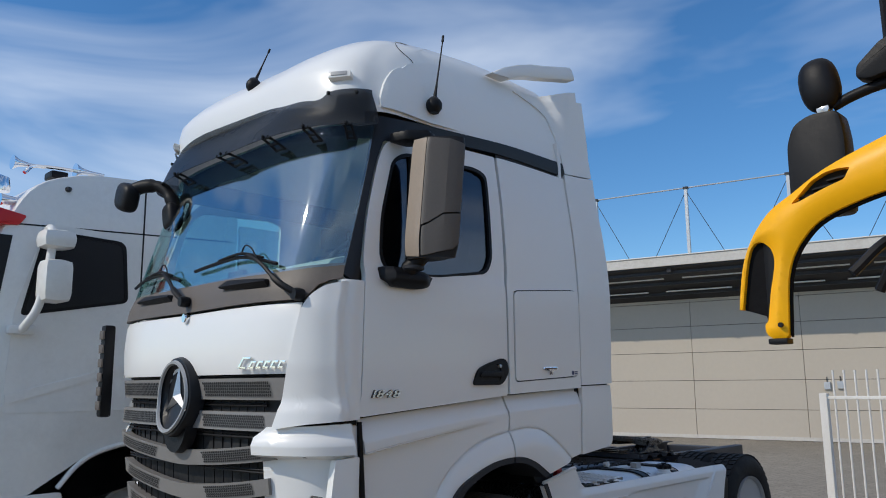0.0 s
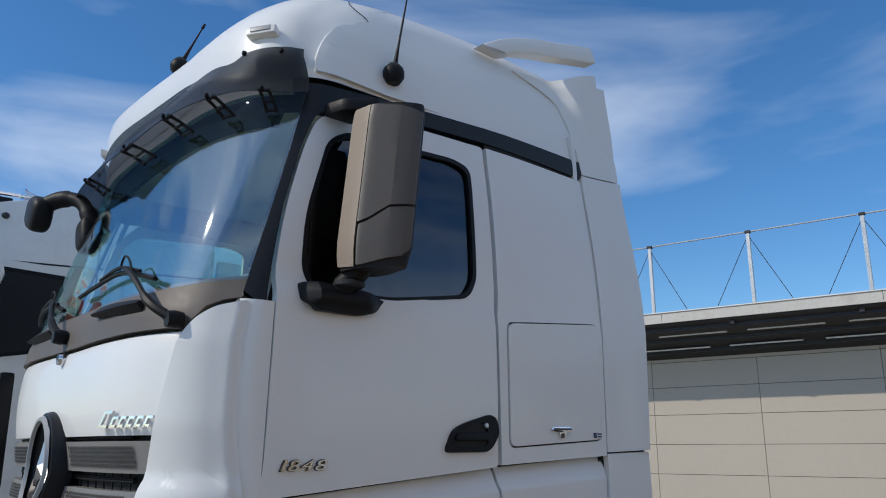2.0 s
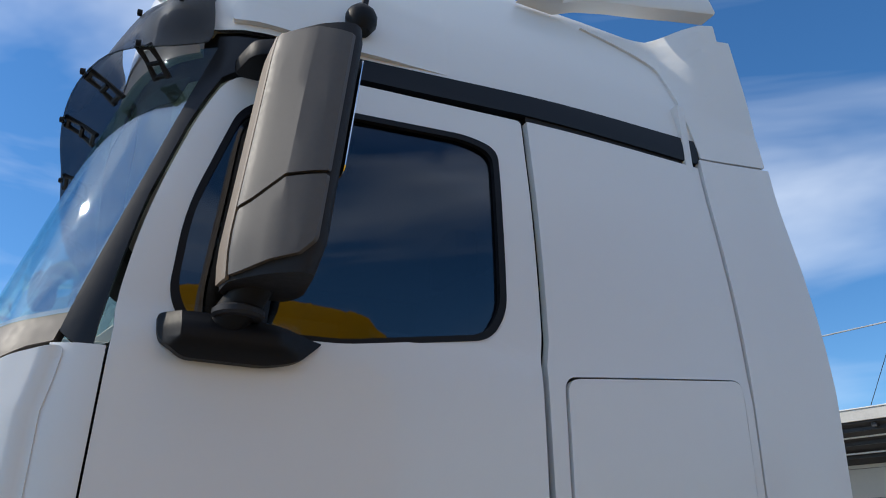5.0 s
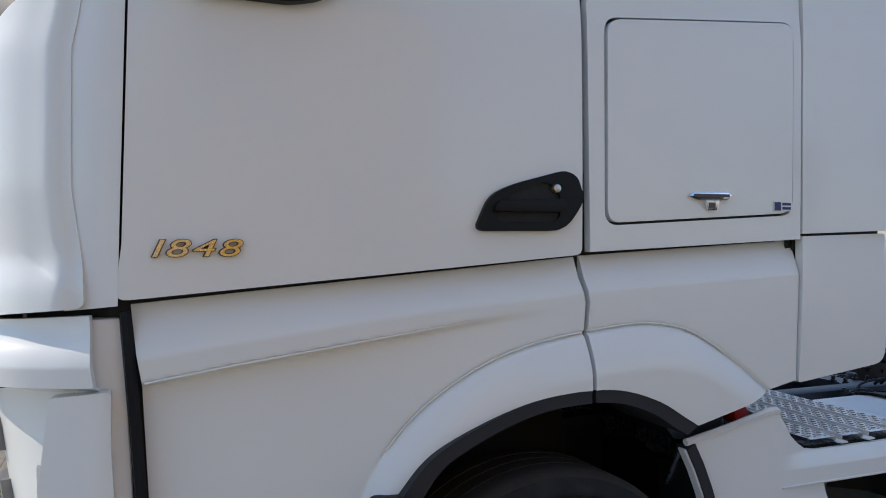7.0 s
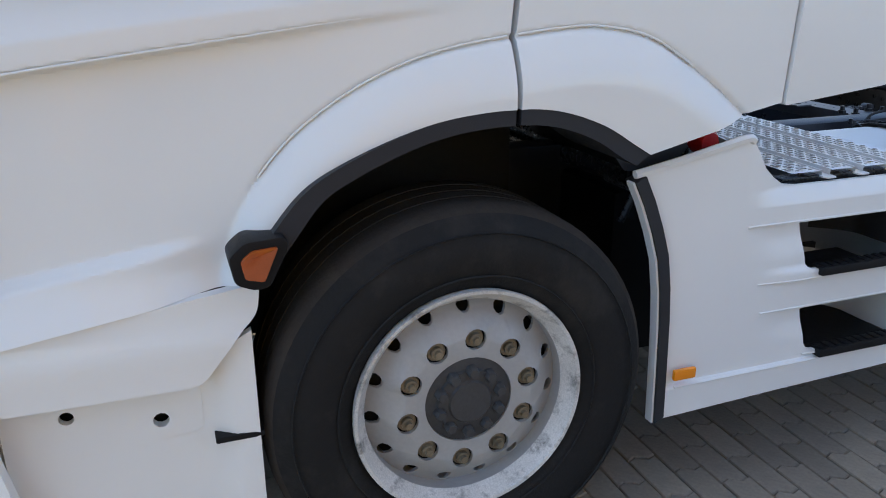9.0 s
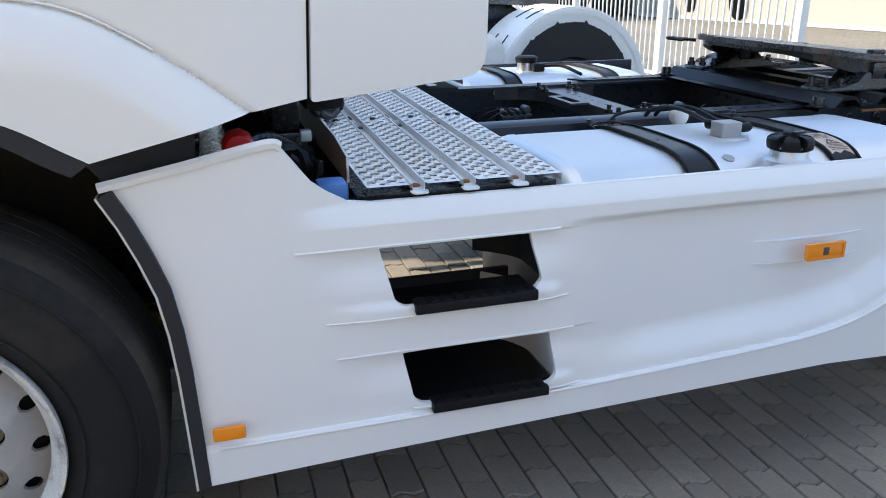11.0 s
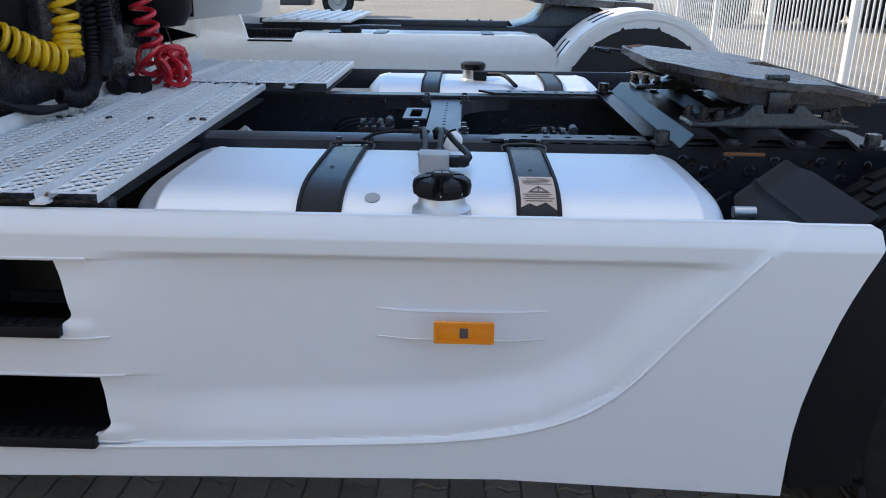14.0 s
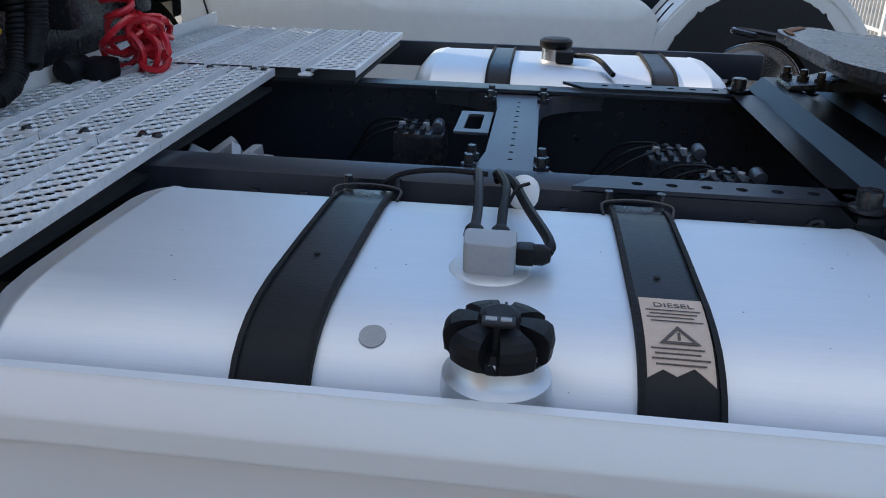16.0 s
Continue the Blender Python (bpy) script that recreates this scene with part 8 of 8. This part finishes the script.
part("guard_inside", prism([(3.42 - 0.60 * math.cos(math.radians(a)) * 0.93, 0.45 + 0.58 * math.sin(math.radians(a))) for a in frange(0, 180, 12)], NY + 0.60, NY + 0.62), SEAM, nb)
for yw in (NY + 0.80, NY + 1.62):
    rl = part("chassis_rail", box(0.4, 3.70, yw, yw + 0.08, 0.72, 1.02, 0.004), CHASSIS, nb, "dark chassis rail")
    for k in range(14):
        # Light through two of the holes is painted as white discs.
        part("rail_hole", lathe([(0.0, -0.003), (0.012, -0.003), (0.012, 0.0)], (2.0 + k * 0.085, yw, 0.96), 8), PAPER if k in (3, 6) else SEAM, rl)
part("deck_plate", box(0.75, 1.40, NY + 0.55, NY + 1.9, 1.05, 1.07, 0.004), DECK, nb, "galvanised deck plate")
for k in range(6):
    part("deck_rib", box(0.80 + k * 0.1, 0.83 + k * 0.1, NY + 0.55, NY + 1.9, 1.07, 1.083, 0.003), DECK, nb)
part("deck_under", box(0.75, 1.40, NY + 0.55, NY + 0.60, 0.85, 1.045, 0.004), BLACK, nb)
for x in (1.32, 1.62, 2.35):
    part("tank_strap", box(x, x + 0.08, NY + 0.05, NY + 0.4, 1.006, 1.018, 0.003), IRON, nb)
part("tank_cap", lathe([(0.07, 0.0), (0.075, 0.02), (0.07, 0.045), (0.0, 0.05)], (1.45, NY + 0.2, 1.006), 14, "z"), BLACK, nb)
part("side_tank", box(1.15, 2.72, NY + 0.06, NY + 0.68, 0.42, 1.0, 0.06), TANK, nb, "aluminium fuel tank")
cpl = part("coupling_plate", sheet(rpoly([(2.75, 0.75), (2.95, 0.62), (3.3, 0.62), (3.65, 0.75), (3.65, 0.95), (3.2, 1.12), (3.2, 1.28), (3.65, 1.42), (3.65, 1.65), (3.3, 1.75), (2.95, 1.75), (2.75, 1.6)], 0.05), [], [], [], lambda u, v, d: (u, NY + v + 0.05, 1.25 - d - 0.05 * (u - 2.7)), 0.05), IRONTOP, nb, "dark coupling plate")
part("coupling_base", prism([(2.6, 1.02), (3.5, 1.02), (3.4, 1.06), (3.2, 1.20), (2.9, 1.20), (2.75, 1.06)], NY + 0.85, NY + 1.65, 0.01), IRON, nb)
part("coupling_handle", tube(smooth_path([(2.80, NY + 0.7, 1.22), (2.62, NY + 0.62, 1.25), (2.50, NY + 0.66, 1.25), (2.52, NY + 0.74, 1.25), (2.7, NY + 0.75, 1.23)]), 0.015, 6), IRON, nb)
for k in range(3):
    part("valve_spike", lathe([(0.010, 0.0), (0.010, 0.03), (0.006, 0.05), (0.0, 0.055)], (2.25 + k * 0.09, NY + 0.85, 1.02), 8, "z"), BLACK, nb)
part("valve_rail", box(1.75, 2.55, NY + 0.78, NY + 0.80, 1.02, 1.06, 0.003), CHASSIS, nb)

# ---- yellow vehicle with its raised front corner and mirrors ----
yv = thing("yellow_truck", (0.6, -4.3, 0.0), "yellow truck with a raised front corner and black mirrors", "truck")
body_o = rpoly([(-1.18, 0.55), (0.78, 0.55), (0.74, 3.34), (0.45, 3.50), (-0.75, 3.56), (-1.10, 2.6)], [0.1, 0.1, 0.08, 0.2, 0.25, 0.3], 4)
part("vehicle_body", prism(body_o, -5.15, -2.72, 0.05), YELLOW, yv, "yellow vehicle body")
part("chassis", box(1.05, 5.2, -4.9, -3.7, 0.60, 1.0, 0.02), CHASSIS, yv, "dark chassis of the yellow truck")
for x in (-0.5, 3.4):
    for y0, sg in ((-2.95, 1), (-4.9, -1)):
        ww = part("wheel", lathe([(0.28, 0.03), (0.33, 0.0), (0.48, 0.0), (0.53, 0.05), (0.53, 0.30), (0.48, 0.34), (0.3, 0.3)], (x, y0 - (0.0 if sg > 0 else 0.3), 0.525), 36, caps=False), RUBBER, yv)
        part("rim", lathe([(0.0, 0.08), (0.2, 0.06), (0.28, 0.03), (0.30, 0.05)], (x, y0 + (0.22 if sg > 0 else -0.3), 0.525), 24), RIM, ww)
part("rear_axle", tube([(3.4, -5.05, 0.525), (3.4, -2.75, 0.525)], 0.07, 12), IRON, yv)
Y_OUT = spline([(-3.25, 2.291), (-2.95, 2.186), (-2.78, 2.131), (-2.673, 2.09), (-2.609, 2.052), (-2.559, 2.021), (-2.52, 1.974), (-2.494, 1.916), (-2.482, 1.85), (-2.478, 1.815)])
Y_SLIT = spline([(-2.485, 1.815), (-2.493, 1.866), (-2.5, 1.905), (-2.509, 1.938), (-2.519, 1.953), (-2.531, 1.957), (-2.544, 1.951), (-2.555, 1.938), (-2.56, 1.915), (-2.556, 1.886), (-2.549, 1.856), (-2.543, 1.821), (-2.538, 1.79), (-2.531, 1.78), (-2.532, 1.764), (-2.541, 1.754), (-2.557, 1.748), (-2.573, 1.752)])
Y_IN = spline([(-2.577, 1.758), (-2.579, 1.79), (-2.582, 1.84), (-2.587, 1.88), (-2.599, 1.918), (-2.621, 1.952), (-2.656, 1.985), (-2.714, 2.009), (-2.8, 2.03), (-2.95, 2.052), (-3.25, 2.118)])
yo = Y_OUT + Y_SLIT + Y_IN


def yel_map(u, v, d):
    # full, rounded face: the edges fall back from the middle of the band
    edge = 9.0
    for (xa, za), (xb, zb) in zip(yo, yo[1:] + yo[:1]):
        dx, dz = xb - xa, zb - za
        k = min(1.0, max(0.0, ((u - xa) * dx + (v - za) * dz) / (dx * dx + dz * dz + 1e-12)))
        edge = min(edge, math.hypot(u - xa - k * dx, v - za - k * dz))
    k = 1.0 - min(1.0, edge / 0.045)
    return (-2.076 - 0.014 * (1.0 - k * k) + d, u, v)


slot = rpoly([(-2.607, 2.026), (-2.648, 2.069), (-2.676, 2.082), (-2.704, 2.085), (-2.727, 2.082), (-2.715, 2.06), (-2.68, 2.049), (-2.622, 2.028)], 0.004)
slot_a, slot_b = (-2.607, 2.026), (-2.727, 2.082)
corner = part("front_corner", sheet(yo, [slot], frange(-2.74, -2.47, 0.006), frange(1.74, 2.13, 0.006), yel_map, 0.02), YELLOW, yv, "yellow front corner panel with a vent slot")
part("vent_back", sheet(inset(slot, -0.006), [], [], [], lambda u, v, d: (-2.056 + d, u, v), 0.004), SEAM, corner)
for k in (0.28, 0.52, 0.76):
    yc, zc = slot_a[0] + (slot_b[0] - slot_a[0]) * k, slot_a[1] + (slot_b[1] - slot_a[1]) * k
    part("vent_fin", prism([(yc + 0.022, zc - 0.004), (yc + 0.022, zc - 0.001), (yc - 0.020, zc + 0.004), (yc - 0.020, zc)], -2.074, -2.055, 0.0, "x"), BLACK, corner)
n_ = len(Y_SLIT) * 12 // 17
part("corner_insert", sheet(Y_SLIT[:n_], [], frange(-2.60, -2.46, 0.008), frange(1.75, 1.96, 0.02), lambda u, v, d: (-2.064 + d, u, v), 0.008), LINING, corner, "dull black recess")
fin_l = spline([(-2.529, 1.955), (-2.532, 1.943), (-2.526, 1.925), (-2.521, 1.9), (-2.52, 1.865), (-2.522, 1.835), (-2.527, 1.808), (-2.533, 1.788)])
fin_r = [q for q in Y_SLIT[:n_] if q[0] < -2.536]
part("insert_fin", sheet(fin_l + list(reversed(fin_r)), [], frange(-2.57, -2.52, 0.006), frange(1.80, 1.95, 0.02), lambda u, v, d: (-2.068 + 3.0 * max(0.0, u + 2.546) ** 1.5 + d, u, v), 0.012), BLACK, corner, "black plastic fin")
lo_ = min(Y_SLIT, key=lambda q: q[1])
part("corner_pad", box(-2.085, -2.05, lo_[0] - 0.020, lo_[0] + 0.020, lo_[1] - 0.009, lo_[1] + 0.003, 0.004), BLACK, corner)
part("corner_bolt", lathe([(0.0, -0.002), (0.005, -0.002), (0.0055, 0.004)], (-2.089, lo_[0] - 0.010, lo_[1] + 0.030), 10, "x"), BLACK, corner)
# black lining under the corner, struts and a hanging yellow strap
part("corner_lining", sheet(Y_IN + [(a - 0.003, b - 0.005) for a, b in reversed(Y_IN)], [], [], [], lambda u, v, d: (-2.066 + d, u, v), 0.012), LINING, corner, "dull black lining under the corner")
SHAPING.append(lambda p: p + Vector((-0.06, 0.13, 0.085)))
for p in ([(-1.75, -2.76, 1.82), (-1.70, -2.84, 1.90), (-1.6, -2.95, 1.93)], [(-1.70, -2.80, 1.78), (-1.72, -2.87, 1.90)], [(-1.6, -2.84, 1.93), (-1.5, -2.95, 1.86), (-1.35, -3.1, 1.85)]):
    part("support_strut", tube(smooth_path(p), 0.012, 7), BLACK, yv)
part("support_arm", tube(smooth_path([(-1.55, -2.86, 1.93), (-1.2, -3.0, 2.0), (-0.8, -3.3, 2.1)]), 0.03, 8), BLACK, yv)
part("yellow_strap", tube(smooth_path([(-1.60, -2.90, 1.95), (-1.62, -2.915, 1.87), (-1.61, -2.905, 1.78), (-1.62, -2.92, 1.68)]), 0.005, 5), YELHOSE, yv)
SHAPING.clear()
SHAPING.append(lambda p: p + Vector((0.20, 0.20, 0.135)))
mh = bmesh.new()
bmesh.ops.create_uvsphere(mh, u_segments=20, v_segments=14, radius=1)
for v in mh.verts:
    v.co = Vector((v.co.x, math.copysign(abs(v.co.y) ** 0.8, v.co.y), math.copysign(abs(v.co.z) ** 0.8, v.co.z)))
mh.transform(Matrix.Translation((-0.95, -2.465, 2.615)) @ Matrix.Rotation(radians(-8), 4, "X") @ Matrix.Diagonal((0.055, 0.072, 0.105, 1)))
part("wide_angle_mirror", mh, BLACK, yv, "black rounded wide-angle mirror")
part("main_mirror", prism(rpoly([(-2.335, 2.12), (-2.338, 2.40), (-2.365, 2.475), (-2.43, 2.505), (-2.53, 2.50), (-2.545, 2.40), (-2.54, 2.12)], 0.03), -0.99, -0.88, 0.015, "x"), BLACK, yv, "black rectangular mirror")
part("mirror_clamp", lathe([(0.0, -0.03), (0.022, -0.025), (0.022, 0.025), (0.0, 0.03)], (-0.95, -2.475, 2.515), 12, "x"), STEEL, yv)
part("mirror_bar", tube(smooth_path([(-0.94, -2.50, 2.525), (-0.93, -2.58, 2.555), (-0.92, -2.70, 2.575), (-0.85, -3.0, 2.60), (-0.7, -3.3, 2.62)]), 0.020, 10), BLACK, yv)
part("side_lamp", prism(rpoly([(-2.595, 2.60), (-2.60, 2.645), (-2.68, 2.715), (-2.85, 2.78), (-2.85, 2.62), (-2.64, 2.585)], 0.015), -0.98, -0.90, 0.012, "x"), BLACK, yv, "dark lamp housing")
part("mirror_post", tube([(-0.93, -2.70, 2.5), (-0.93, -2.70, 2.95)], 0.014, 8), BLACK, yv)
part("mirror_brace", tube([(-0.93, -2.70, 2.95), (-0.9, -3.3, 2.7)], 0.014, 8), BLACK, yv)

SHAPING.clear()

# ---- white fence ----
def fence(y0, y1, x, lab, low=False):
    """A palisade of round pales between square posts with two rails."""
    f = thing("fence", (x, (y0 + y1) / 2, 0.0), lab, "fence", "yard fences")
    n = max(1, int(round((y1 - y0) / 2.5)))
    pm = mesh_from("post", box(-0.045, 0.045, -0.045, 0.045, 0, 1.50 if low else 1.85, 0.008), FENCEW)
    lm = mesh_from("pale", tube([(0, 0, 0.10), (0, 0, 1.78)], 0.0125, 8), FENCEW, True)
    inv = Matrix.Translation(-Vector(f.location))

    def put(name, me, y):
        o = new(name, me)
        o.parent, o.matrix_parent_inverse = f, inv
        o.location = (x, y, 0)
    for i in range(n + 1):
        put("post", pm, y0 + (y1 - y0) * i / n)
    for i in range(n):
        a, b = y0 + (y1 - y0) * i / n, y0 + (y1 - y0) * (i + 1) / n
        k = int((b - a) / 0.125)
        for j in range(1, k):
            put("pale", lm, a + (b - a) * j / k)
    for z in (0.16, 1.45):
        part("rail", box(x - 0.018, x + 0.018, y0, y1, z - 0.02, z + 0.02, 0.004), FENCEW, f)
    return f


fence(5.1, 25.1, 6.5, "white painted steel palisade fence behind the trucks")
fence(-9.7, 0.3, 6.5, "white painted steel fence beside the gate opening", True)
for y, z1 in ((-0.9, 1.1), (-1.7, 1.25)):
    bn = lone("waste_bin", prism(rpoly([(10.2, 0.0), (10.9, 0.0), (11.0, z1), (10.1, z1)], 0.05), y - 0.35, y + 0.35, 0.03), BLACK, "dark plastic waste bin standing by the wall", "waste bin", "bins by the wall")

# ---- hall with a canopy ----
HB = Matrix.Translation((18.5, 8.0, 0)) @ Matrix.Rotation(radians(11.4), 4, "Z")
hall = thing("hall", (20.5, 8.0, 0.0), "long cream panelled industrial hall with a canopy", "building")


def hpart(name, bm, m, parent=None, lab="", smooth=False):
    bm.transform(HB)
    return part(name, bm, m, parent or hall, lab, smooth)


hw = hpart("wall", box(0.06, 9, -30.7, 46, 0, 4.6, 0.0), SEAM, lab="dark wall core behind the panels")
for za, zb in zip((0.0, 0.84, 1.67, 2.50, 3.29, 4.02), (0.84, 1.67, 2.50, 3.29, 4.02, 4.58)):
    y = -30.60
    while y < 45:
        hpart("wall_panel", box(0.0, 0.06, y + 0.006, y + 3.067 - 0.006, za + 0.006, zb - 0.006, 0.004), PANEL, hw)
        y += 3.067
hpart("plinth", box(-0.02, 0.0, -30.7, 46, 0, 0.10, 0.0), FASCIA)
can = hpart("canopy", prism([(-1.95, 4.86), (-1.95, 4.92), (0.1, 4.70), (0.1, 4.08)], -30.7, 46, 0.0), CANOPY, lab="dark steel canopy")
for k in range(3):
    hpart("canopy_purlin", box(-1.75 + 0.62 * k, -1.65 + 0.62 * k, -30.7, 46, 4.70 - 0.24 * k, 4.84 - 0.24 * k, 0.0), CANOPY, can)
for k in range(2):
    y = -29.0 + 0.7 * k
    while y < 44:
        hpart("light_strip", box(-1.36 + 0.66 * k, -1.30 + 0.66 * k, y, y + 1.9, 4.60 - 0.30 * k, 4.635 - 0.30 * k, 0.0), FENCEW, can)
        y += 2.45
y = -30.6
while y < 45:
    hpart("canopy_beam", box(-1.90, 0.0, y - 0.06, y + 0.06, 4.74, 4.84, 0.0), CANOPY, can)
    y += 3.067
y = -30.6
while y < 44:
    fb = hpart("fascia", box(-2.02, -1.95, y + 0.004, y + 5.42 - 0.004, 4.90, 5.17, 0.006), FASCIA, lab="weathered pale fascia board")
    hpart("fascia_capping", box(-2.05, -1.94, y, y + 5.42, 5.172, 5.20, 0.004), FENCEW, fb)
    y += 5.42
hpart("roof", prism([(-1.95, 5.08), (-1.95, 5.16), (9, 5.5), (9, 5.0)], -30.7, 46, 0.0), CANOPY, lab="flat dark roof")
y = -27.68
while y < 40:
    pole = hpart("roof_pole", box(-2.04, -1.95, y - 0.045, y + 0.045, 5.2, 7.06, 0.008), GALV, lab="galvanised roof pole")
    hpart("pole_cap", box(-2.06, -1.93, y - 0.07, y + 0.07, 7.05, 7.12, 0.01), CANOPY, pole)
    for sg in (-1, 1):
        hpart("stay_cable", tube([(-2.0, y, 7.0), (-2.0, y + sg * 0.95, 5.2)], 0.009, 5), CANOPY, pole)
    y += 2.71
hpart("top_cable", tube([(-2.0, -27.7, 7.09), (-2.0, 39, 7.09)], 0.02, 6), GALV)
for yy, zz in ((-3.62, 1.40), (-3.95, 1.42)):
    wb = hpart("wall_box", box(-0.06, 0.0, yy, yy + 0.16, zz, zz + 0.20, 0.006), GALV, lab="small grey wall box")
    hpart("box_conduit", box(-0.03, 0.0, yy + 0.07, yy + 0.09, zz + 0.2, zz + 0.34, 0.0), CANOPY, wb)

# ---- far vehicles beyond the fence ----
def army_truck(px, py, yaw, lab):
    """A high dark-green truck with big wheels, seen far off."""
    v = thing("army_truck", (px, py, 0.0), lab, "truck", "far vehicles")
    M = Matrix.Translation((px, py, 0)) @ Matrix.Rotation(radians(yaw), 4, "Z")

    def q(name, bm, m, par=None, lab2=""):
        bm.transform(M)
        return part(name, bm, m, par or v, lab2)
    q("cargo_body", box(-1.6, 2.6, -1.2, 1.2, 1.35, 3.0, 0.06), GREEN)
    q("cab", prism(rpoly([(-3.6, 1.0), (-1.75, 1.0), (-1.75, 2.9), (-2.9, 2.9), (-3.1, 2.0), (-3.6, 1.85)], 0.1), -1.15, 1.15, 0.05), GREEN)
    q("chassis", box(-3.5, 2.6, -0.5, 0.5, 0.85, 1.1, 0.02), IRON)
    q("support_leg", box(2.3, 2.5, -1.1, -0.9, 0.0, 1.2, 0.02), GREEN)
    q("leg_foot", box(2.15, 2.65, -1.2, -0.8, 0.0, 0.08, 0.02), GREEN)
    for x in (-2.9, 0.0, 1.6):
        for y in (-1.15, 0.8):
            w = q("wheel", lathe([(0.30, 0.05), (0.4, 0.0), (0.58, 0.0), (0.65, 0.06), (0.65, 0.32), (0.58, 0.36), (0.3, 0.33)], (x, y, 0.64), 32, caps=False), RUBBER)
            q("rim", lathe([(0.0, 0.10), (0.2, 0.06), (0.32, 0.04), (0.34, 0.08)], (x, y, 0.64), 20), GREEN, w)
            q("lug_tread", lathe([(0.64, 0.06), (0.68, 0.08), (0.68, 0.30), (0.64, 0.32)], (x, y, 0.64), 26), RUBBER, w)
    return v


army_truck(19.4, 20.3, 6, "high dark green army truck with a support leg")
army_truck(12.5, 24.0, 10, "dark green army truck behind the fence")
ft = thing("parked_truck", (-4.0, 26.0, 0.0), "dark grey parked truck across the yard", "truck", "far vehicles")
part("cab", prism(rpoly([(-6.5, 0.5), (-4.4, 0.5), (-4.4, 3.4), (-6.3, 3.4), (-6.6, 2.0)], 0.15), 25.0, 27.4, 0.08), DARKTRUCK, ft)
part("chassis", box(-6.2, -0.7, 25.7, 26.7, 0.7, 1.0, 0.02), IRON, ft)
part("rear_guard", prism([(-2.65, 0.6)] + [(-1.95 - 0.72 * math.cos(math.radians(a)), 0.5 + 0.70 * math.sin(math.radians(a))) for a in frange(10, 150, 10)] + [(-1.05, 0.55), (-1.15, 0.50)], 25.0, 25.6, 0.0), DARKTRUCK, ft)
part("rear_lamp", box(-1.12, -1.05, 24.99, 25.15, 0.55, 0.80, 0.01), REDPLASTIC, ft)
for x in (-5.2, -1.95):
    w = part("wheel", lathe([(0.28, -0.05), (0.33, -0.08), (0.44, -0.09), (0.50, -0.04), (0.50, 0.25), (0.3, 0.25)], (x, 25.0, 0.5), 32, caps=False), RUBBER, ft)
    part("rim", lathe([(0.0, -0.02), (0.1, -0.02), (0.12, 0.04), (0.22, 0.02), (0.28, -0.06), (0.30, -0.08)], (x, 25.0, 0.5), 28, caps=False), RIM, w)
part("side_tank", box(-4.2, -2.8, 25.0, 25.6, 0.35, 0.95, 0.08), DARKTRUCK, ft)

# ---- pavers round the truck ----
PW, PL = 0.1035, 0.205
J = 0.0022


def paver_loop(x0, y0, k):
    """Top outline of one paver with zigzag ends."""
    w, l = PW / 2 - J, PL / 2 - J
    zig = [(-w, 0.0), (-w * 0.45, 0.011), (w * 0.35, -0.011), (w, 0.0)]
    top = [(x0 + dx * k, y0 + (l + dy) - (1 - k) * PL / 2 * 0.5) for dx, dy in zig]
    bot = [(x0 + dx * k, y0 - l + dy + (1 - k) * PL / 2 * 0.5) for dx, dy in zig]
    return bot + list(reversed(top))


def paver_geo(x, y, dz, tx, ty, verts, faces):
    base = len(verts)
    lo, mi, hi = paver_loop(x, y, 1.0), paver_loop(x, y, 1.0), paver_loop(x, y, 0.93)
    for ring, z in ((lo, -0.03), (mi, -0.0045), (hi, 0.0)):
        for px, py in ring:
            verts.append((px, py, z + dz + tx * (px - x) + ty * (py - y)))
    for r in (0, 8):
        for i in range(8):
            j = (i + 1) % 8
            faces.append((base + r + i, base + r + j, base + r + 8 + j, base + r + 8 + i))
    faces.append(tuple(base + 16 + i for i in range(8)))


pav = thing("pavement", (1.5, 0.0, 0.0), "zigzag-ended grey-brown concrete pavers round the truck", "pavement", kind="structure")
rnd = random.Random(21)
allv, allf = [], []
near = []
base_mesh = []
for var in range(4):
    v_, f_ = [], []
    paver_geo(0, 0, 0, (0.0, 0.012, -0.010, 0.006)[var], (0.0, -0.008, 0.010, 0.009)[var], v_, f_)
    me = bpy.data.meshes.new("paver")
    me.from_pydata(v_, [], f_)
    me.materials.append(PAVER)
    base_mesh.append(me)
pinv = Matrix.Translation(-Vector(pav.location))
for k in range(-28, 42):
    x = 0.93 + PW * k
    for m in range(-14, 22):
        y = 0.23 + 0.1025 + PL * m + (0.1025 if k % 2 else 0.0)
        if y > 4.6:
            continue
        dz = rnd.uniform(-0.003, 0.002)
        if 0.60 < x < 3.55 and -0.95 < y < 0.40:
            near.append((x, y, dz, rnd.randrange(4)))
        else:
            paver_geo(x, y, dz, rnd.uniform(-0.012, 0.012), rnd.uniform(-0.01, 0.01), allv, allf)
me = bpy.data.meshes.new("pavers")
me.from_pydata(allv, [], allf)
me.materials.append(PAVER)
rest = new("pavers", me)
rest.parent, rest.matrix_parent_inverse = pav, pinv
tagged(rest, kind="stuff")
for x, y, dz, q in near:
    o = new("paver", base_mesh[q])
    o.parent, o.matrix_parent_inverse = pav, pinv
    o.location = (x, y, dz)
